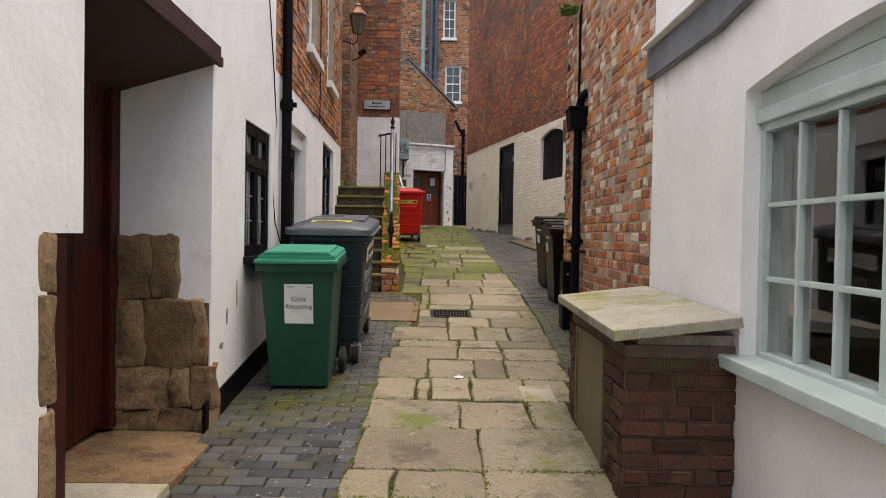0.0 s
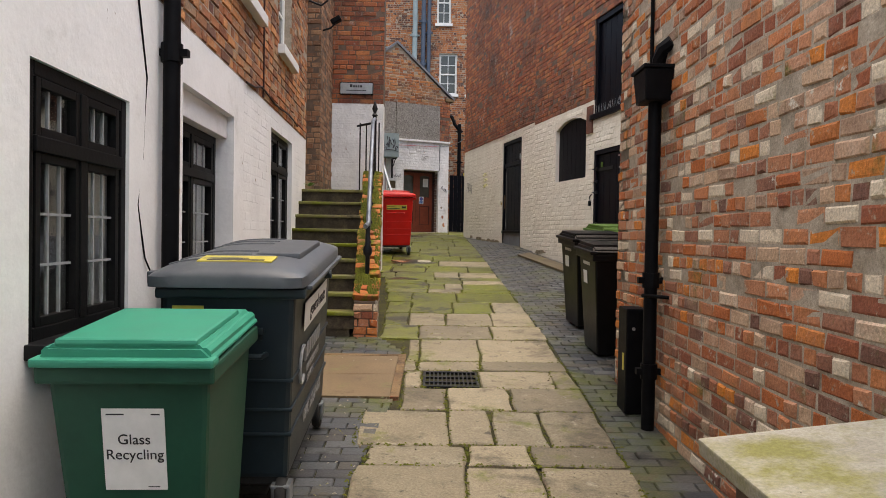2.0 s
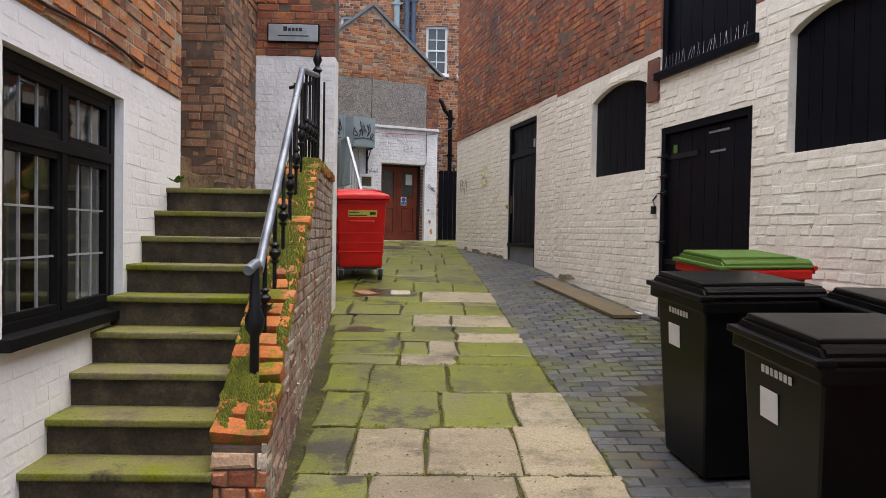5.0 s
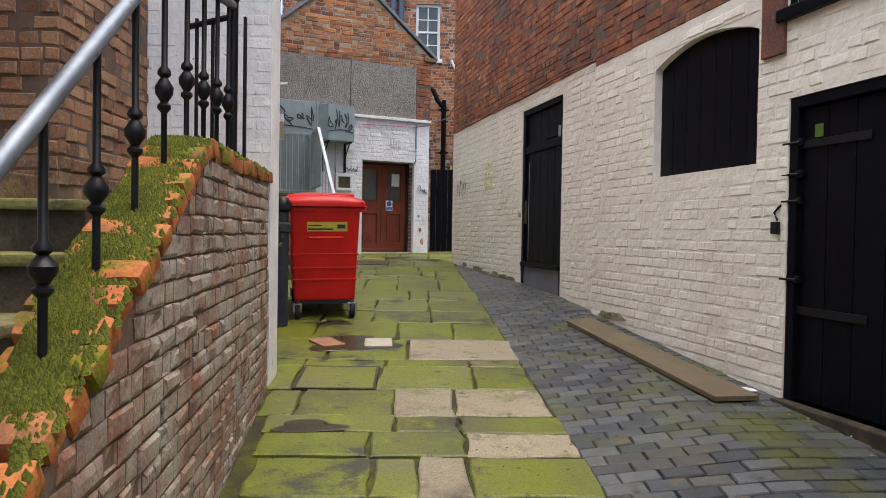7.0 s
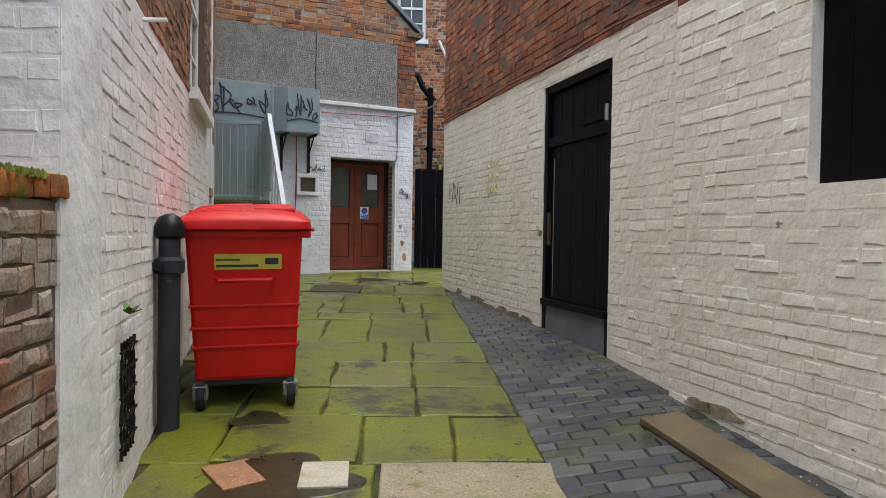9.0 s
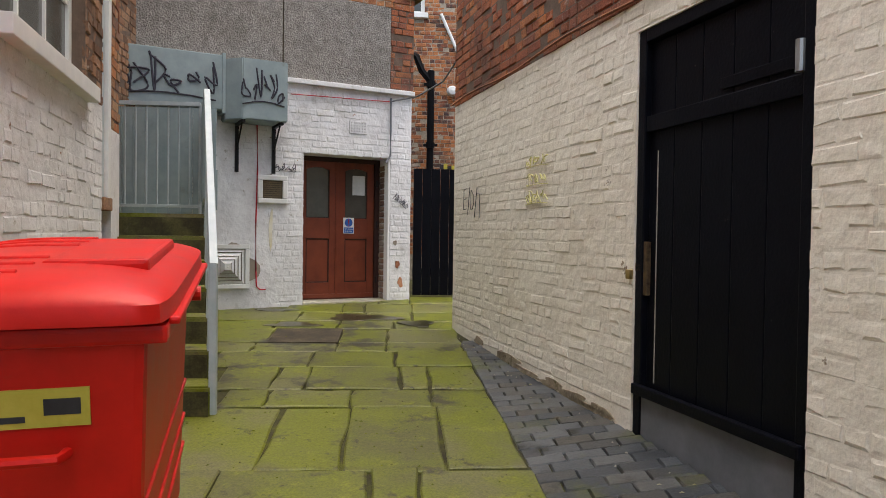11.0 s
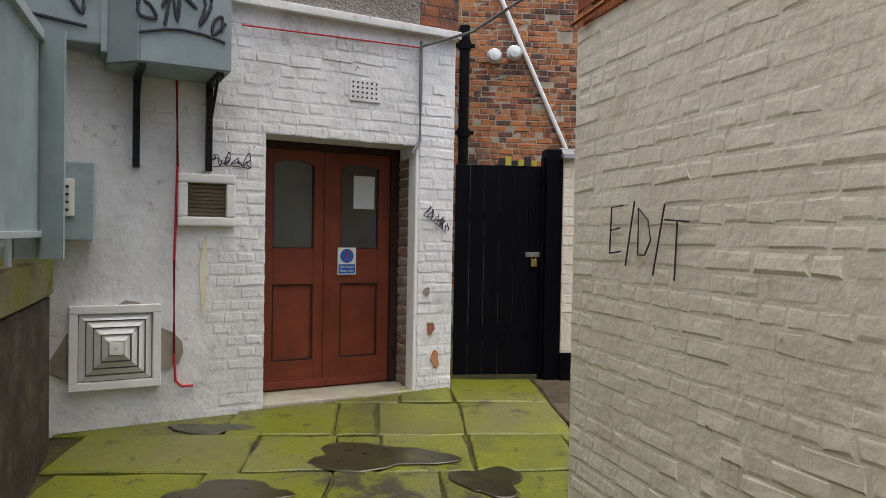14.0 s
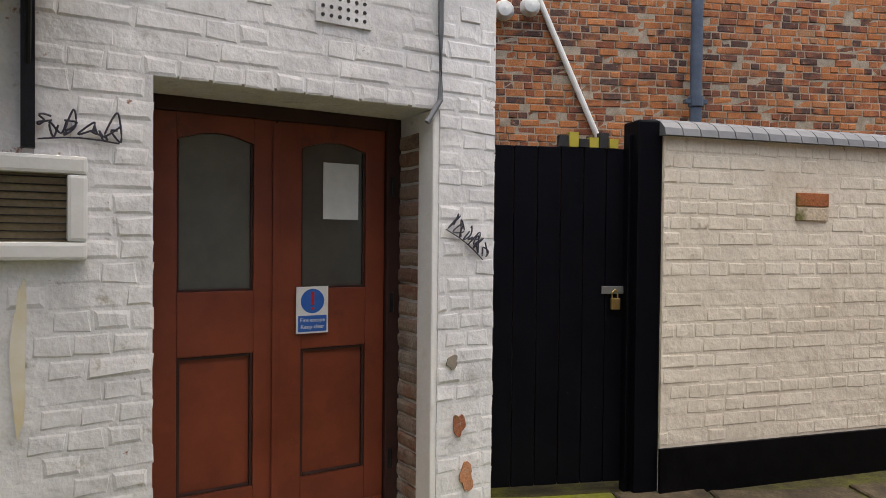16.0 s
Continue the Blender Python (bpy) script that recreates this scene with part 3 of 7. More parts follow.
def leaded_window(w, o, label, leaves=2, setback=0.05):
    """A dark casement window with leaded panes and small lights above."""
    W, H = o[1] - o[0], o[3] - o[2]
    win = thing("window_casement", label, "window", w.at(o[0], o[2], setback), "leaded casement windows", "structure")
    f = 0.055
    bm = boxes((0, f, 0, 0.07, 0, H), (W - f, W, 0, 0.07, 0, H), (f, W - f, 0, 0.07, 0, f), (f, W - f, 0, 0.07, H - f, H), bev=0.006)
    part("window_frame", bm, M_casement, win)
    part("window_sill", boxes((-0.03, W + 0.03, -0.10, 0.02, -0.05, 0.006), bev=0.006), M_casement, win)
    zt = H * 0.68
    part("transom", boxes((f, W - f, -0.012, 0.06, zt, zt + 0.06), bev=0.005), M_casement, win)
    lw = (W - 2 * f) / leaves
    for i in range(leaves):
        a, b = f + i * lw, f + (i + 1) * lw
        if i:
            part("mullion", boxes((a - 0.025, a + 0.025, -0.006, 0.06, f, H - f), bev=0.004), M_casement, win)
        for z0, z1, rows in ((f, zt, 3), (zt + 0.06, H - f, 1)):
            c = part("casement", boxes((a + 0.02, a + 0.055, 0.002, 0.045, z0, z1), (b - 0.055, b - 0.02, 0.002, 0.045, z0, z1), (a + 0.055, b - 0.055, 0.002, 0.045, z0, z0 + 0.035), (a + 0.055, b - 0.055, 0.002, 0.045, z1 - 0.035, z1), bev=0.003), M_casement, win)
            part("pane", boxes((a + 0.05, b - 0.05, 0.026, 0.03, z0 + 0.03, z1 - 0.03)), M_glass, c).visible_shadow = False
            bm = bmesh.new()
            for k in range(1, 3):
                x = a + 0.055 + (lw - 0.11) * k / 3
                box(bm, x - 0.005, x + 0.005, 0.020, 0.034, z0 + 0.03, z1 - 0.03)
            for k in range(1, rows):
                z = z0 + 0.035 + (z1 - z0 - 0.07) * k / rows
                box(bm, a + 0.05, b - 0.05, 0.021, 0.033, z - 0.005, z + 0.005)
            part("lead_strip", bm, M_leadcame, c)
    for k, (c0, c1) in enumerate(((0.02, 0.42), (0.58, 0.98))):
        bm = bmesh.new()
        n = 16
        fold = [(f + (W - 2 * f) * (c0 + (c1 - c0) * q / n), 0.16 + 0.012 * math.sin(q * 2.1 + k)) for q in range(n + 1)]
        front = [[bm.verts.new((x, y, z)) for x, y in fold] for z in (0.02, H - 0.02)]
        rear_ = [[bm.verts.new((x, y + 0.004, z)) for x, y in fold] for z in (0.02, H - 0.02)]
        for q in range(n):
            bm.faces.new((front[0][q], front[0][q + 1], front[1][q + 1], front[1][q]))
            bm.faces.new((rear_[0][q + 1], rear_[0][q], rear_[1][q], rear_[1][q + 1]))
        part("curtain", bm, M_net, win, "grey net curtain")
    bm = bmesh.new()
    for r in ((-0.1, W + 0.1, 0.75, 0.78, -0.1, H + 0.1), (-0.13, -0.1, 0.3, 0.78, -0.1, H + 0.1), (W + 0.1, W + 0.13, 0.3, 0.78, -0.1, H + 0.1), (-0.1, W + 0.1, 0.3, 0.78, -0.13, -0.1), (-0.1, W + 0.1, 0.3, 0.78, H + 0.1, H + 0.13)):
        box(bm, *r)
    # lining coloured almost black so the room behind the glass reads as unlit
    part("room_lining", bm, M_unlit_room, win)
    return win


leaded_window(LW, o_win1, "black leaded casement window set in white render", setback=0.015)
leaded_window(LB, (o_win2[0], o_win2[1] - 0.03, o_win2[2], 2.54), "black leaded casement window in a white painted wall", setback=0.13)
structure("lintel_white", boxes((o_win2[0], o_win2[1], 0.055, 0.30, 2.54, o_win2[3]), bev=0.006), M_white, LB.m, "white painted lintel over a recessed window")
leaded_window(LB, o_win3, "narrow black leaded casement window beside stone steps")


def sash_window(w, o, label, cols=2, rows=4, setback=0.08, arch=0.0):
    W, H = o[1] - o[0], o[3] - o[2]
    win = thing("window_sash", label, "window", w.at(o[0], o[2], setback), "white sash windows", "structure")
    f = 0.07
    part("window_frame", boxes((0, f, 0, 0.08, 0, H), (W - f, W, 0, 0.08, 0, H), (f, W - f, 0, 0.08, 0, f), (f, W - f, 0, 0.08, H - f - arch, H), bev=0.005), M_sash, win)
    part("meeting_rail", boxes((f, W - f, -0.01, 0.05, H / 2 - 0.025, H / 2 + 0.025), bev=0.004), M_sash, win)
    part("window_sill", boxes((-0.06, W + 0.06, -0.16, 0.02, -0.09, 0.006), bev=0.006), M_sash, win)
    for i in range(1, cols):
        x = f + (W - 2 * f) * i / cols
        part("glazing_bar", boxes((x - 0.012, x + 0.012, 0.006, 0.04, f, H - f)), M_sash, win)
    for j in range(1, rows):
        if abs(j / rows - 0.5) > 0.05:
            z = f + (H - 2 * f) * j / rows
            part("glazing_bar", boxes((f, W - f, 0.008, 0.038, z - 0.012, z + 0.012)), M_sash, win)
    part("pane", boxes((f, W - f, 0.022, 0.028, f, H - f)), M_frost, win)
    return win


sash_window(LB, o_up1, "tall white sash window in an orange brick wall")
sash_window(LB, o_up2, "tall white sash window in an orange brick wall")
sash_window(LN, o_lnwin, "old white sash window above a painted wall", 3, 4)


def plank_leaf(parent, W, H, n, y0, material, z0=0.0, x0=0.0):
    for i in range(n):
        bm = bmesh.new()
        a, b = x0 + W * i / n, x0 + W * (i + 1) / n - 0.005
        box(bm, a, b, y0, y0 + 0.035, z0, z0 + H, 0.004)
        part("plank", bm, material, parent)


def board_door(name, w, o, label, n=5, setback=0.04, frame_w=0.07):
    W, H = o[1] - o[0], o[3] - o[2]
    d = thing(name, label, "door", w.at(o[0], o[2], setback), kind="structure")
    part("door_frame", boxes((0, frame_w, -0.03, 0.09, 0, H), (W - frame_w, W, -0.03, 0.09, 0, H), (frame_w, W - frame_w, -0.03, 0.09, H - frame_w, H), bev=0.006), M_black_wood, d)
    part("backing", boxes((frame_w, W - frame_w, 0.05, 0.09, 0, H - frame_w)), M_black_wood, d)
    plank_leaf(d, W - 2 * frame_w, H - frame_w - 0.02, n, 0.008, M_black_wood, 0.01, frame_w)
    return d, W, H


door_tall, dW, dH = board_door("door_tall", RF, o_bd, "tall black plank door with a panel above, padlocked", 5)
part("head_rail", boxes((0.07, dW - 0.07, -0.02, 0.02, dH * 0.76, dH * 0.76 + 0.09), bev=0.006), M_black_wood, door_tall)
part("kick_plate", boxes((0.06, dW - 0.06, -0.02, 0.0, 0.0, 0.34), bev=0.004), M_lead, door_tall, "dented grey metal kick plate")
part("door_sill", boxes((0.02, dW - 0.02, -0.06, -0.02, 0.34, 0.40), bev=0.01), M_black_wood, door_tall, "splintered mossy weather board")
bm = boxes((dW - 0.60, dW - 0.08, -0.006, 0.006, 1.93, 1.985), bev=0.003)
part("strap_hinge", bm, M_black_wood, door_tall)
part("hinge_pin", rod(bmesh.new(), (dW - 0.08, -0.035, 1.90), (dW - 0.08, -0.035, 2.03), 0.02), M_steel, door_tall, "bare steel hinge pin")
part("edge_crack", boxes((0.148, 0.152, 0.003, 0.009, 0.42, 1.70)), M_concrete, door_tall, "pale worn board edge")
M_rustbrown = surf("rusty_hasp_metal", [(0.05, 0.03, 0.018), (0.16, 0.11, 0.06)], 30, 0.7, 0.3, 90, 0, [], 0.4)
part("hasp", boxes((0.055, 0.10, -0.022, 0.006, 0.90, 1.20), (-0.03, 0.055, -0.03, -0.02, 1.03, 1.08), bev=0.004), M_rustbrown, door_tall, "rusty hasp")
part("padlock", boxes((-0.05, -0.005, -0.065, -0.03, 0.985, 1.04), bev=0.006), M_brass, door_tall, "brass padlock")

door_yard, dW, dH = board_door("door_yard", RN, o_d2, "wide black plank door with bolts and padlock", 6)
for z in (0.55, 1.6):
    bm = boxes((0.02, 0.6, -0.006, 0.006, z, z + 0.05), bev=0.003)
    part("strap_hinge", bm, M_iron, door_yard)
for z in (1.25, 1.42, 1.62, 0.75):
    bm = boxes((-0.06, 0.10, -0.03, 0.0, z, z + 0.045), bev=0.005)
    rod(bm, (-0.05, -0.035, z + 0.02), (0.09, -0.035, z + 0.02), 0.009)
    part("bolt", bm, M_iron, door_yard)
bm = bmesh.new()
tube(bm, [(-0.05, -0.04, 1.25), (-0.09, -0.06, 1.2), (-0.06, -0.06, 1.15)], 0.008)
box(bm, -0.10, -0.04, -0.08, -0.05, 1.06, 1.14, 0.006)
part("padlock", bm, M_iron, door_yard)
part("sticker", boxes((0.18, 0.24, -0.002, 0.006, 1.66, 1.74)), M_leaf, door_yard, "small green sticker")
part("scrape", boxes((0.75, 1.05, 0.003, 0.007, 1.78, 1.80), (0.78, 1.0, 0.003, 0.007, 1.60, 1.62)), M_steel, door_yard, "pale scraped paint marks")
part("threshold", boxes((-0.02, dW + 0.02, -0.12, 0.05, -0.14, 0.0), bev=0.012), M_riser, door_yard, "dark worn stone threshold")

hatch, dW, dH = board_door("door_loft", RN, o_hatch, "black plank loading door high in a brick wall", 7, 0.05, 0.09)
part("door_sill", boxes((-0.05, dW + 0.05, -0.10, 0.05, -0.08, 0), bev=0.008), M_black_wood, hatch)
bm = bmesh.new()
for i in range(26):
    x = 0.1 + (dW - 0.2) * i / 25
    rod(bm, (x, -0.06, 0.0), (x + random.uniform(-0.02, 0.02), -0.06 + random.uniform(-0.03, 0.03), 0.13), 0.0022, 4)
part("bird_spikes", bm, M_steel, hatch, "fine steel bird spikes")


def boarded_window(w, o, label):
    """A boarded window with a low arched head."""
    W, H = o[1] - o[0], o[3] - o[2]
    win = thing("window_boarded", label, "window", w.at(o[0], o[2], 0.07), kind="structure")
    n = 7
    for i in range(n):
        a, b = W * i / n, W * (i + 1) / n - 0.004
        part("plank", boxes((a, b, 0, 0.03, 0, H), bev=0.003), M_black_wood, win)
    bm = bmesh.new()
    pts = [(W * k / 12, H - 0.13 + 0.13 * math.sin(math.pi * k / 12) ** 0.8) for k in range(13)]
    prism(bm, [(0, H + 0.01), *pts, (W, H + 0.01)], -0.066, 0.02)
    part("arch_infill", bm, M_cream_brick, win, "cream painted brick arch")
    return win


boarded_window(RN, o_brd, "window boarded up with black planks under a low arch")
boarded_window(RN, o_win_r, "window boarded up with black planks in a painted wall")
part_iron = thing("anchor_plate", "rusty brown iron plate on the wall", "plate", RN.at(RN.s(13.99), 3.52, -0.03))
part("plate", boxes((-0.05, 0.16, 0, 0.03, -0.02, 0.42), bev=0.006), M_brick_dark, part_iron)


# red-brown door paint, darkened further to carry the recess's shade
M_recess_red = surf("recess_shaded_red_paint", [(0.030, 0.006, 0.004), (0.060, 0.011, 0.007)], 4, 0.5, 0.2, 50, 0, [((0.012, 0.005, 0.004), 3, 0.5, 0.7)], spec=0.2)

# ---- the entrance in the white house ----
entrance = thing("door_entrance", "dark red panelled door deep in a stone-jambed recess, shade put into its colour", "door", LW.at(o_door_l[0], 0.36, 0.62), kind="structure")
eW, eH = o_door_l[1] - o_door_l[0], 2.3
part("door_frame", boxes((0, 0.1, -0.05, 0.1, 0, eH), (eW - 0.12, eW, -0.05, 0.1, 0, eH), (0.1, eW - 0.12, -0.05, 0.1, eH - 0.12, eH), bev=0.01), M_recess_red, entrance)
plank_leaf(entrance, eW - 0.22, 2.15, 8, 0.0, M_recess_red, 0.02, 0.1)
part("side_post", boxes((-0.02, 0.12, -0.5, -0.05, -0.2, 1.2), bev=0.01), M_recess_red, entrance)
part("fanlight_board", boxes((0, eW, -0.03, 0.1, eH, eH + 0.6)), M_recess_red, entrance)
head = thing("timber_lintel", "dark brown stained timber door hood", "lintel", LW.at(o_door_l[0], 2.45, 0.0))
bm = bmesh.new()
v = [bm.verts.new(c) for c in ((0, -0.03, 0.20), (eW, -0.03, 0.20), (eW, 0.62, 0.0), (0, 0.62, 0.0), (0, -0.03, 0.29), (eW, -0.03, 0.29), (eW, 0.62, 0.29), (0, 0.62, 0.29))]
for q in ((3, 2, 1, 0), (4, 5, 6, 7), (0, 1, 5, 4), (1, 2, 6, 5), (2, 3, 7, 6), (3, 0, 4, 7)):
    bm.faces.new([v[i] for i in q])
M_soffit = surf("dark_stained_timber", [(0.025, 0.010, 0.008), (0.055, 0.022, 0.018)], 5, 0.6, 0.3, 50)
part("soffit", bm, M_soffit, head)
part("moulding", boxes((-0.02, eW + 0.02, -0.06, -0.03, 0.18, 0.24), (-0.02, eW + 0.02, -0.045, -0.03, 0.24, 0.31), bev=0.006), M_soffit, head)

# weathered stones of both jambs
def rough_block(x0, x1, y0, y1, z0, z1, seed, amp=0.012):
    bm = bmesh.new()
    box(bm, x0, x1, y0, y1, z0, z1, 0.018)
    bmesh.ops.subdivide_edges(bm, edges=[e for e in bm.edges if e.calc_length() > 0.05], cuts=3, use_grid_fill=True)
    for vv in bm.verts:
        n = noise.noise_vector(vv.co * 9 + Vector((seed, seed, 0))) + 0.45 * noise.noise_vector(vv.co * 27 + Vector((0, seed, seed)))
        vv.co += n * amp
    return bm


jamb = thing("stone_jamb", "crumbling brown sandstone jamb with patched render above", "jamb", LW.at(o_door_l[1], 0.30, 0.0))
part("bedding", boxes((-0.004, 0.09, 0.01, 0.61, 0.0, 0.84), (-0.004, 0.09, 0.21, 0.61, 0.84, 1.24)), M_mortar_dark, jamb, "dark earthy bedding between stones")
zz = 0.0
for i, (h, splits) in enumerate(((0.17, (0.0, 0.09, 0.30, 0.50, 0.62)), (0.27, (0.0, 0.10, 0.24, 0.62)), (0.42, (0.02, 0.10, 0.40, 0.62)), (0.40, (0.20, 0.37, 0.62)))):
    for a, b in zip(splits, splits[1:]):
        part("stone", rough_block(-0.05 if i < 3 else -0.03, 0.10, a - (0.03 if a == 0 else 0), b + 0.004, zz, zz + h + 0.004, i * 3 + a, 0.030), M_stone, jamb, smooth=True)
    zz += h
jamb2 = thing("stone_jamb", "crumbling brown sandstone jamb edge of an entrance", "jamb", LW.at(o_notch[0], 0.16, 0.0))
for i, h in enumerate((0.38, 0.40, 0.42, 0.24)):
    part("stone", rough_block(-0.06, 0.06, -0.01, 0.6, i * 0.4, i * 0.4 + h - 0.02, 20 + i), M_stone, jamb2, smooth=True)
slab_step = thing("door_step", "worn pale sandstone doorstep in two slabs", "step", LW.at(o_door_l[0], 0.0, 0.0))
for a, b in ((-0.30, eW * 0.42), (eW * 0.42 + 0.01, eW + 0.02)):
    part("slab", rough_block(a, b, -0.10, 0.80, 0.0, 0.34, 31 + a, 0.006), M_stone if a > 0.3 else M_concrete, slab_step, smooth=True)
base = thing("black_plinth", "black painted plinth at the foot of a white wall", "plinth", LW.m)
bm = bmesh.new()
s0, s1 = LW.s(4.28), LW.length
vv = [bm.verts.new(c) for c in ((s0, -0.012, 0.1), (s1, -0.012, 0.1), (s1, -0.012, gz(6.25) + 0.20), (s0, -0.012, gz(4.3) + 0.16), (s0, 0.01, 0.1), (s1, 0.01, 0.1), (s1, 0.01, gz(6.25) + 0.20), (s0, 0.01, gz(4.3) + 0.16))]
for q in ((0, 1, 2, 3), (7, 6, 5, 4), (0, 4, 5, 1), (1, 5, 6, 2), (2, 6, 7, 3), (3, 7, 4, 0)):
    bm.faces.new([vv[i] for i in q])
part("paint_band", bm, M_black, base)


# ---- pipes ----
def downpipe(name, label, top, foot, r, material, collars=(), hopper=False, offset=None):
    d = thing(name, label, "pipe")
    bm = bmesh.new()
    rod(bm, foot, top, r, 14)
    part("pipe", bm, material, d, smooth=True)
    for z in collars:
        bm = bmesh.new()
        rod(bm, (top[0], top[1], z - 0.05), (top[0], top[1], z + 0.05), r * 1.28, 14)
        box(bm, top[0] - r * 2, top[0] + r * 2, top[1] - r * 0.5, top[1] + r * 0.5, z - 0.02, z + 0.02)
        part("collar", bm, material, d)
    if hopper:
        bm = bmesh.new()
        x, y, z = top
        box(bm, x - 0.11, x + 0.09, y - 0.14, y + 0.14, z, z + 0.2, 0.012, taper=(0.015, 0.03))
        box(bm, x - 0.12, x + 0.09, y - 0.15, y + 0.15, z + 0.2, z + 0.225, 0.006)
        part("hopper", bm, material, d)
    return d


downpipe("downpipe", "black cast iron downpipe on a white wall corner", (-1.475, 6.50, 6.5), (-1.475, 6.50, 0.5), 0.045, M_black, (2.78, 4.6, 1.3))
dp = downpipe("downpipe", "black cast iron downpipe with a square hopper on old brick", (1.385, 7.27, 2.71), (1.385, 7.27, 0.55), 0.043, M_black, (1.55, 0.95), True)
bm = bmesh.new()
tube(bm, [(1.40, 7.27, 2.91), (1.40, 7.25, 2.99), (1.41, 7.22, 3.05), (1.46, 7.18, 3.09)], 0.045)
part("elbow", bm, M_black, dp, smooth=True)
bm = bmesh.new()
rod(bm, (1.33, 7.27, 1.45), (1.46, 7.12, 1.45), 0.012)
part("bracket", bm, M_black, dp)
thin = thing("conduit", "thin dark conduit climbing a brick wall", "pipe")
bm = bmesh.new()
tube(bm, [(1.44, 7.53, 0.62), (1.44, 7.53, 2.2), (1.44, 7.55, 4.0), (1.46, 7.55, 4.1)], 0.014)
part("pipe", bm, M_black, thin, smooth=True)
meter = thing("cable_box", "tall black cable box with a yellow sticker on brick", "box", pose(1.46, 7.66, 0.59))
part("body", boxes((-0.15, 0.0, -0.11, 0.11, 0.0, 0.74), bev=0.012), M_black, meter)
part("sticker", boxes((-0.152, -0.149, -0.06, -0.02, 0.30, 0.42)), M_yellow, meter, "small yellow sticker")
part("screw", rod(bmesh.new(), (-0.10, -0.113, 0.6), (-0.10, -0.108, 0.6), 0.012), M_steel, meter)


# ---- wheeled bins; local -y is the front ----
def two_wheel_bin(m, body_mat, lid_mat, label, group="", sticker=None):
    b = thing("wheeled_bin", label, "bin", m, group)
    bm = bmesh.new()
    box(bm, -0.27, 0.27, 0.0, 0.62, 0.02, 0.96, 0.02, taper=(0.055, 0.07))
    part("body", bm, body_mat, b)
    part("rim", boxes((-0.295, 0.295, -0.03, 0.64, 0.90, 0.965), bev=0.012), body_mat, b)
    bm = bmesh.new()
    prism(bm, [(-0.29, 0.965), (0.29, 0.965), (0.288, 1.0), (0.255, 1.032), (-0.255, 1.032), (-0.288, 1.0)], -0.02, 0.66)
    bmesh.ops.bevel(bm, geom=list(bm.edges), offset=0.014, segments=2, affect="EDGES")
    lid = part("lid", bm, lid_mat, b)
    part("lid_lip", boxes((-0.30, 0.30, -0.055, 0.02, 0.962, 0.992), bev=0.010), lid_mat, lid)
    part("lid_panel", boxes((-0.235, 0.235, -0.01, 0.56, 1.022, 1.05), bev=0.012), lid_mat, lid)
    bm = bmesh.new()
    rod(bm, (-0.25, 0.70, 0.97), (0.25, 0.70, 0.97), 0.016)
    for x in (-0.22, 0.22):
        box(bm, x - 0.015, x + 0.015, 0.62, 0.71, 0.93, 0.985, 0.004)
    part("handle", bm, body_mat, b)
    part("axle", rod(bmesh.new(), (-0.27, 0.58, 0.10), (0.27, 0.58, 0.10), 0.012), M_steel, b)
    for x in (-0.27, 0.27):
        w = part("wheel", lathe(bmesh.new(), [(0.05, -0.025), (0.095, -0.025), (0.105, -0.012), (0.105, 0.012), (0.095, 0.025), (0.05, 0.025)], 18, Matrix.Translation((x, 0.58, 0.105)) @ pose(0, 0, 0, 0, 90, 0)), M_rubber, b, smooth=True)
        part("hub", rod(bmesh.new(), (x - 0.03, 0.58, 0.105), (x + 0.03, 0.58, 0.105), 0.05), body_mat, w)
    if sticker:
        sticker(b)
    return b


SLOPE = 4.4


def bars(rows, material, parent):
    """Printed bars, each a piece of its own."""
    for r in rows:
        part("printed_bar", boxes(r), material, parent)


LEAN_FRONT = math.degrees(math.atan2(0.055, 0.94))


def glass_note(b):
    m = pose(0.01, 0.017, 0.66, 4.2, 0, 0)
    p = part("label", boxes((-0.105, 0.105, 0.0, 0.002, -0.148, 0.148)), M_label, b, "white paper label reading Glass Recycling", m)
    lettering("Glass", 0.052, M_ink, p, Matrix.Translation((0.0, -0.001, 0.02)))
    lettering("Recycling", 0.052, M_ink, p, Matrix.Translation((0.0, -0.001, -0.035)))
    bars([(-0.09, -0.03, -0.001, 0.0, 0.125, 0.13), (0.06, 0.09, -0.001, 0.0, 0.125, 0.13), (0.04, 0.08, -0.001, 0.0, -0.138, -0.135)], M_ink, p)


def plain_note(b):
    part("label", boxes((-0.13, -0.01, 0.0, 0.002, -0.06, 0.06)), M_label, b, "white printed label", pose(0.0, 0.013, 0.72, 4.2, 0, 0))
    for i in range(7):
        part("printed_bar", boxes((-0.12 + i * 0.03, -0.10 + i * 0.03, 0, 0.002, 0.0, 0.03)), M_label, b, "", pose(0.0, 0.004, 0.84, 4.2, 0, 0))


def red_note(b):
    bm = bmesh.new()
    for i, (a, h) in enumerate(((-0.20, 0.10), (-0.11, 0.07), (-0.05, 0.09), (0.03, 0.09), (0.10, 0.07))):
        box(bm, a, a + 0.05, 0, 0.002, 0, h)
    part("print", bm, M_label, b, "white printed shapes", pose(0.0, 0.019, 0.62, 4.2, 0, 0))
    bm = bmesh.new()
    prism(bm, [(-0.17, 0), (0.17, 0.0), (0.04, 0.14), (-0.04, 0.14)], 0, 0.002)
    part("label", bm, M_label, b, "white triangular label", pose(0.0, 0.033, 0.42, 4.2, 0, 0))


def put(x, y, turn, z=0.0):
    return pose(x, y, gz(y) - 0.006 + z, SLOPE * math.cos(radians(turn)), SLOPE * math.sin(radians(turn)) * -1, turn)


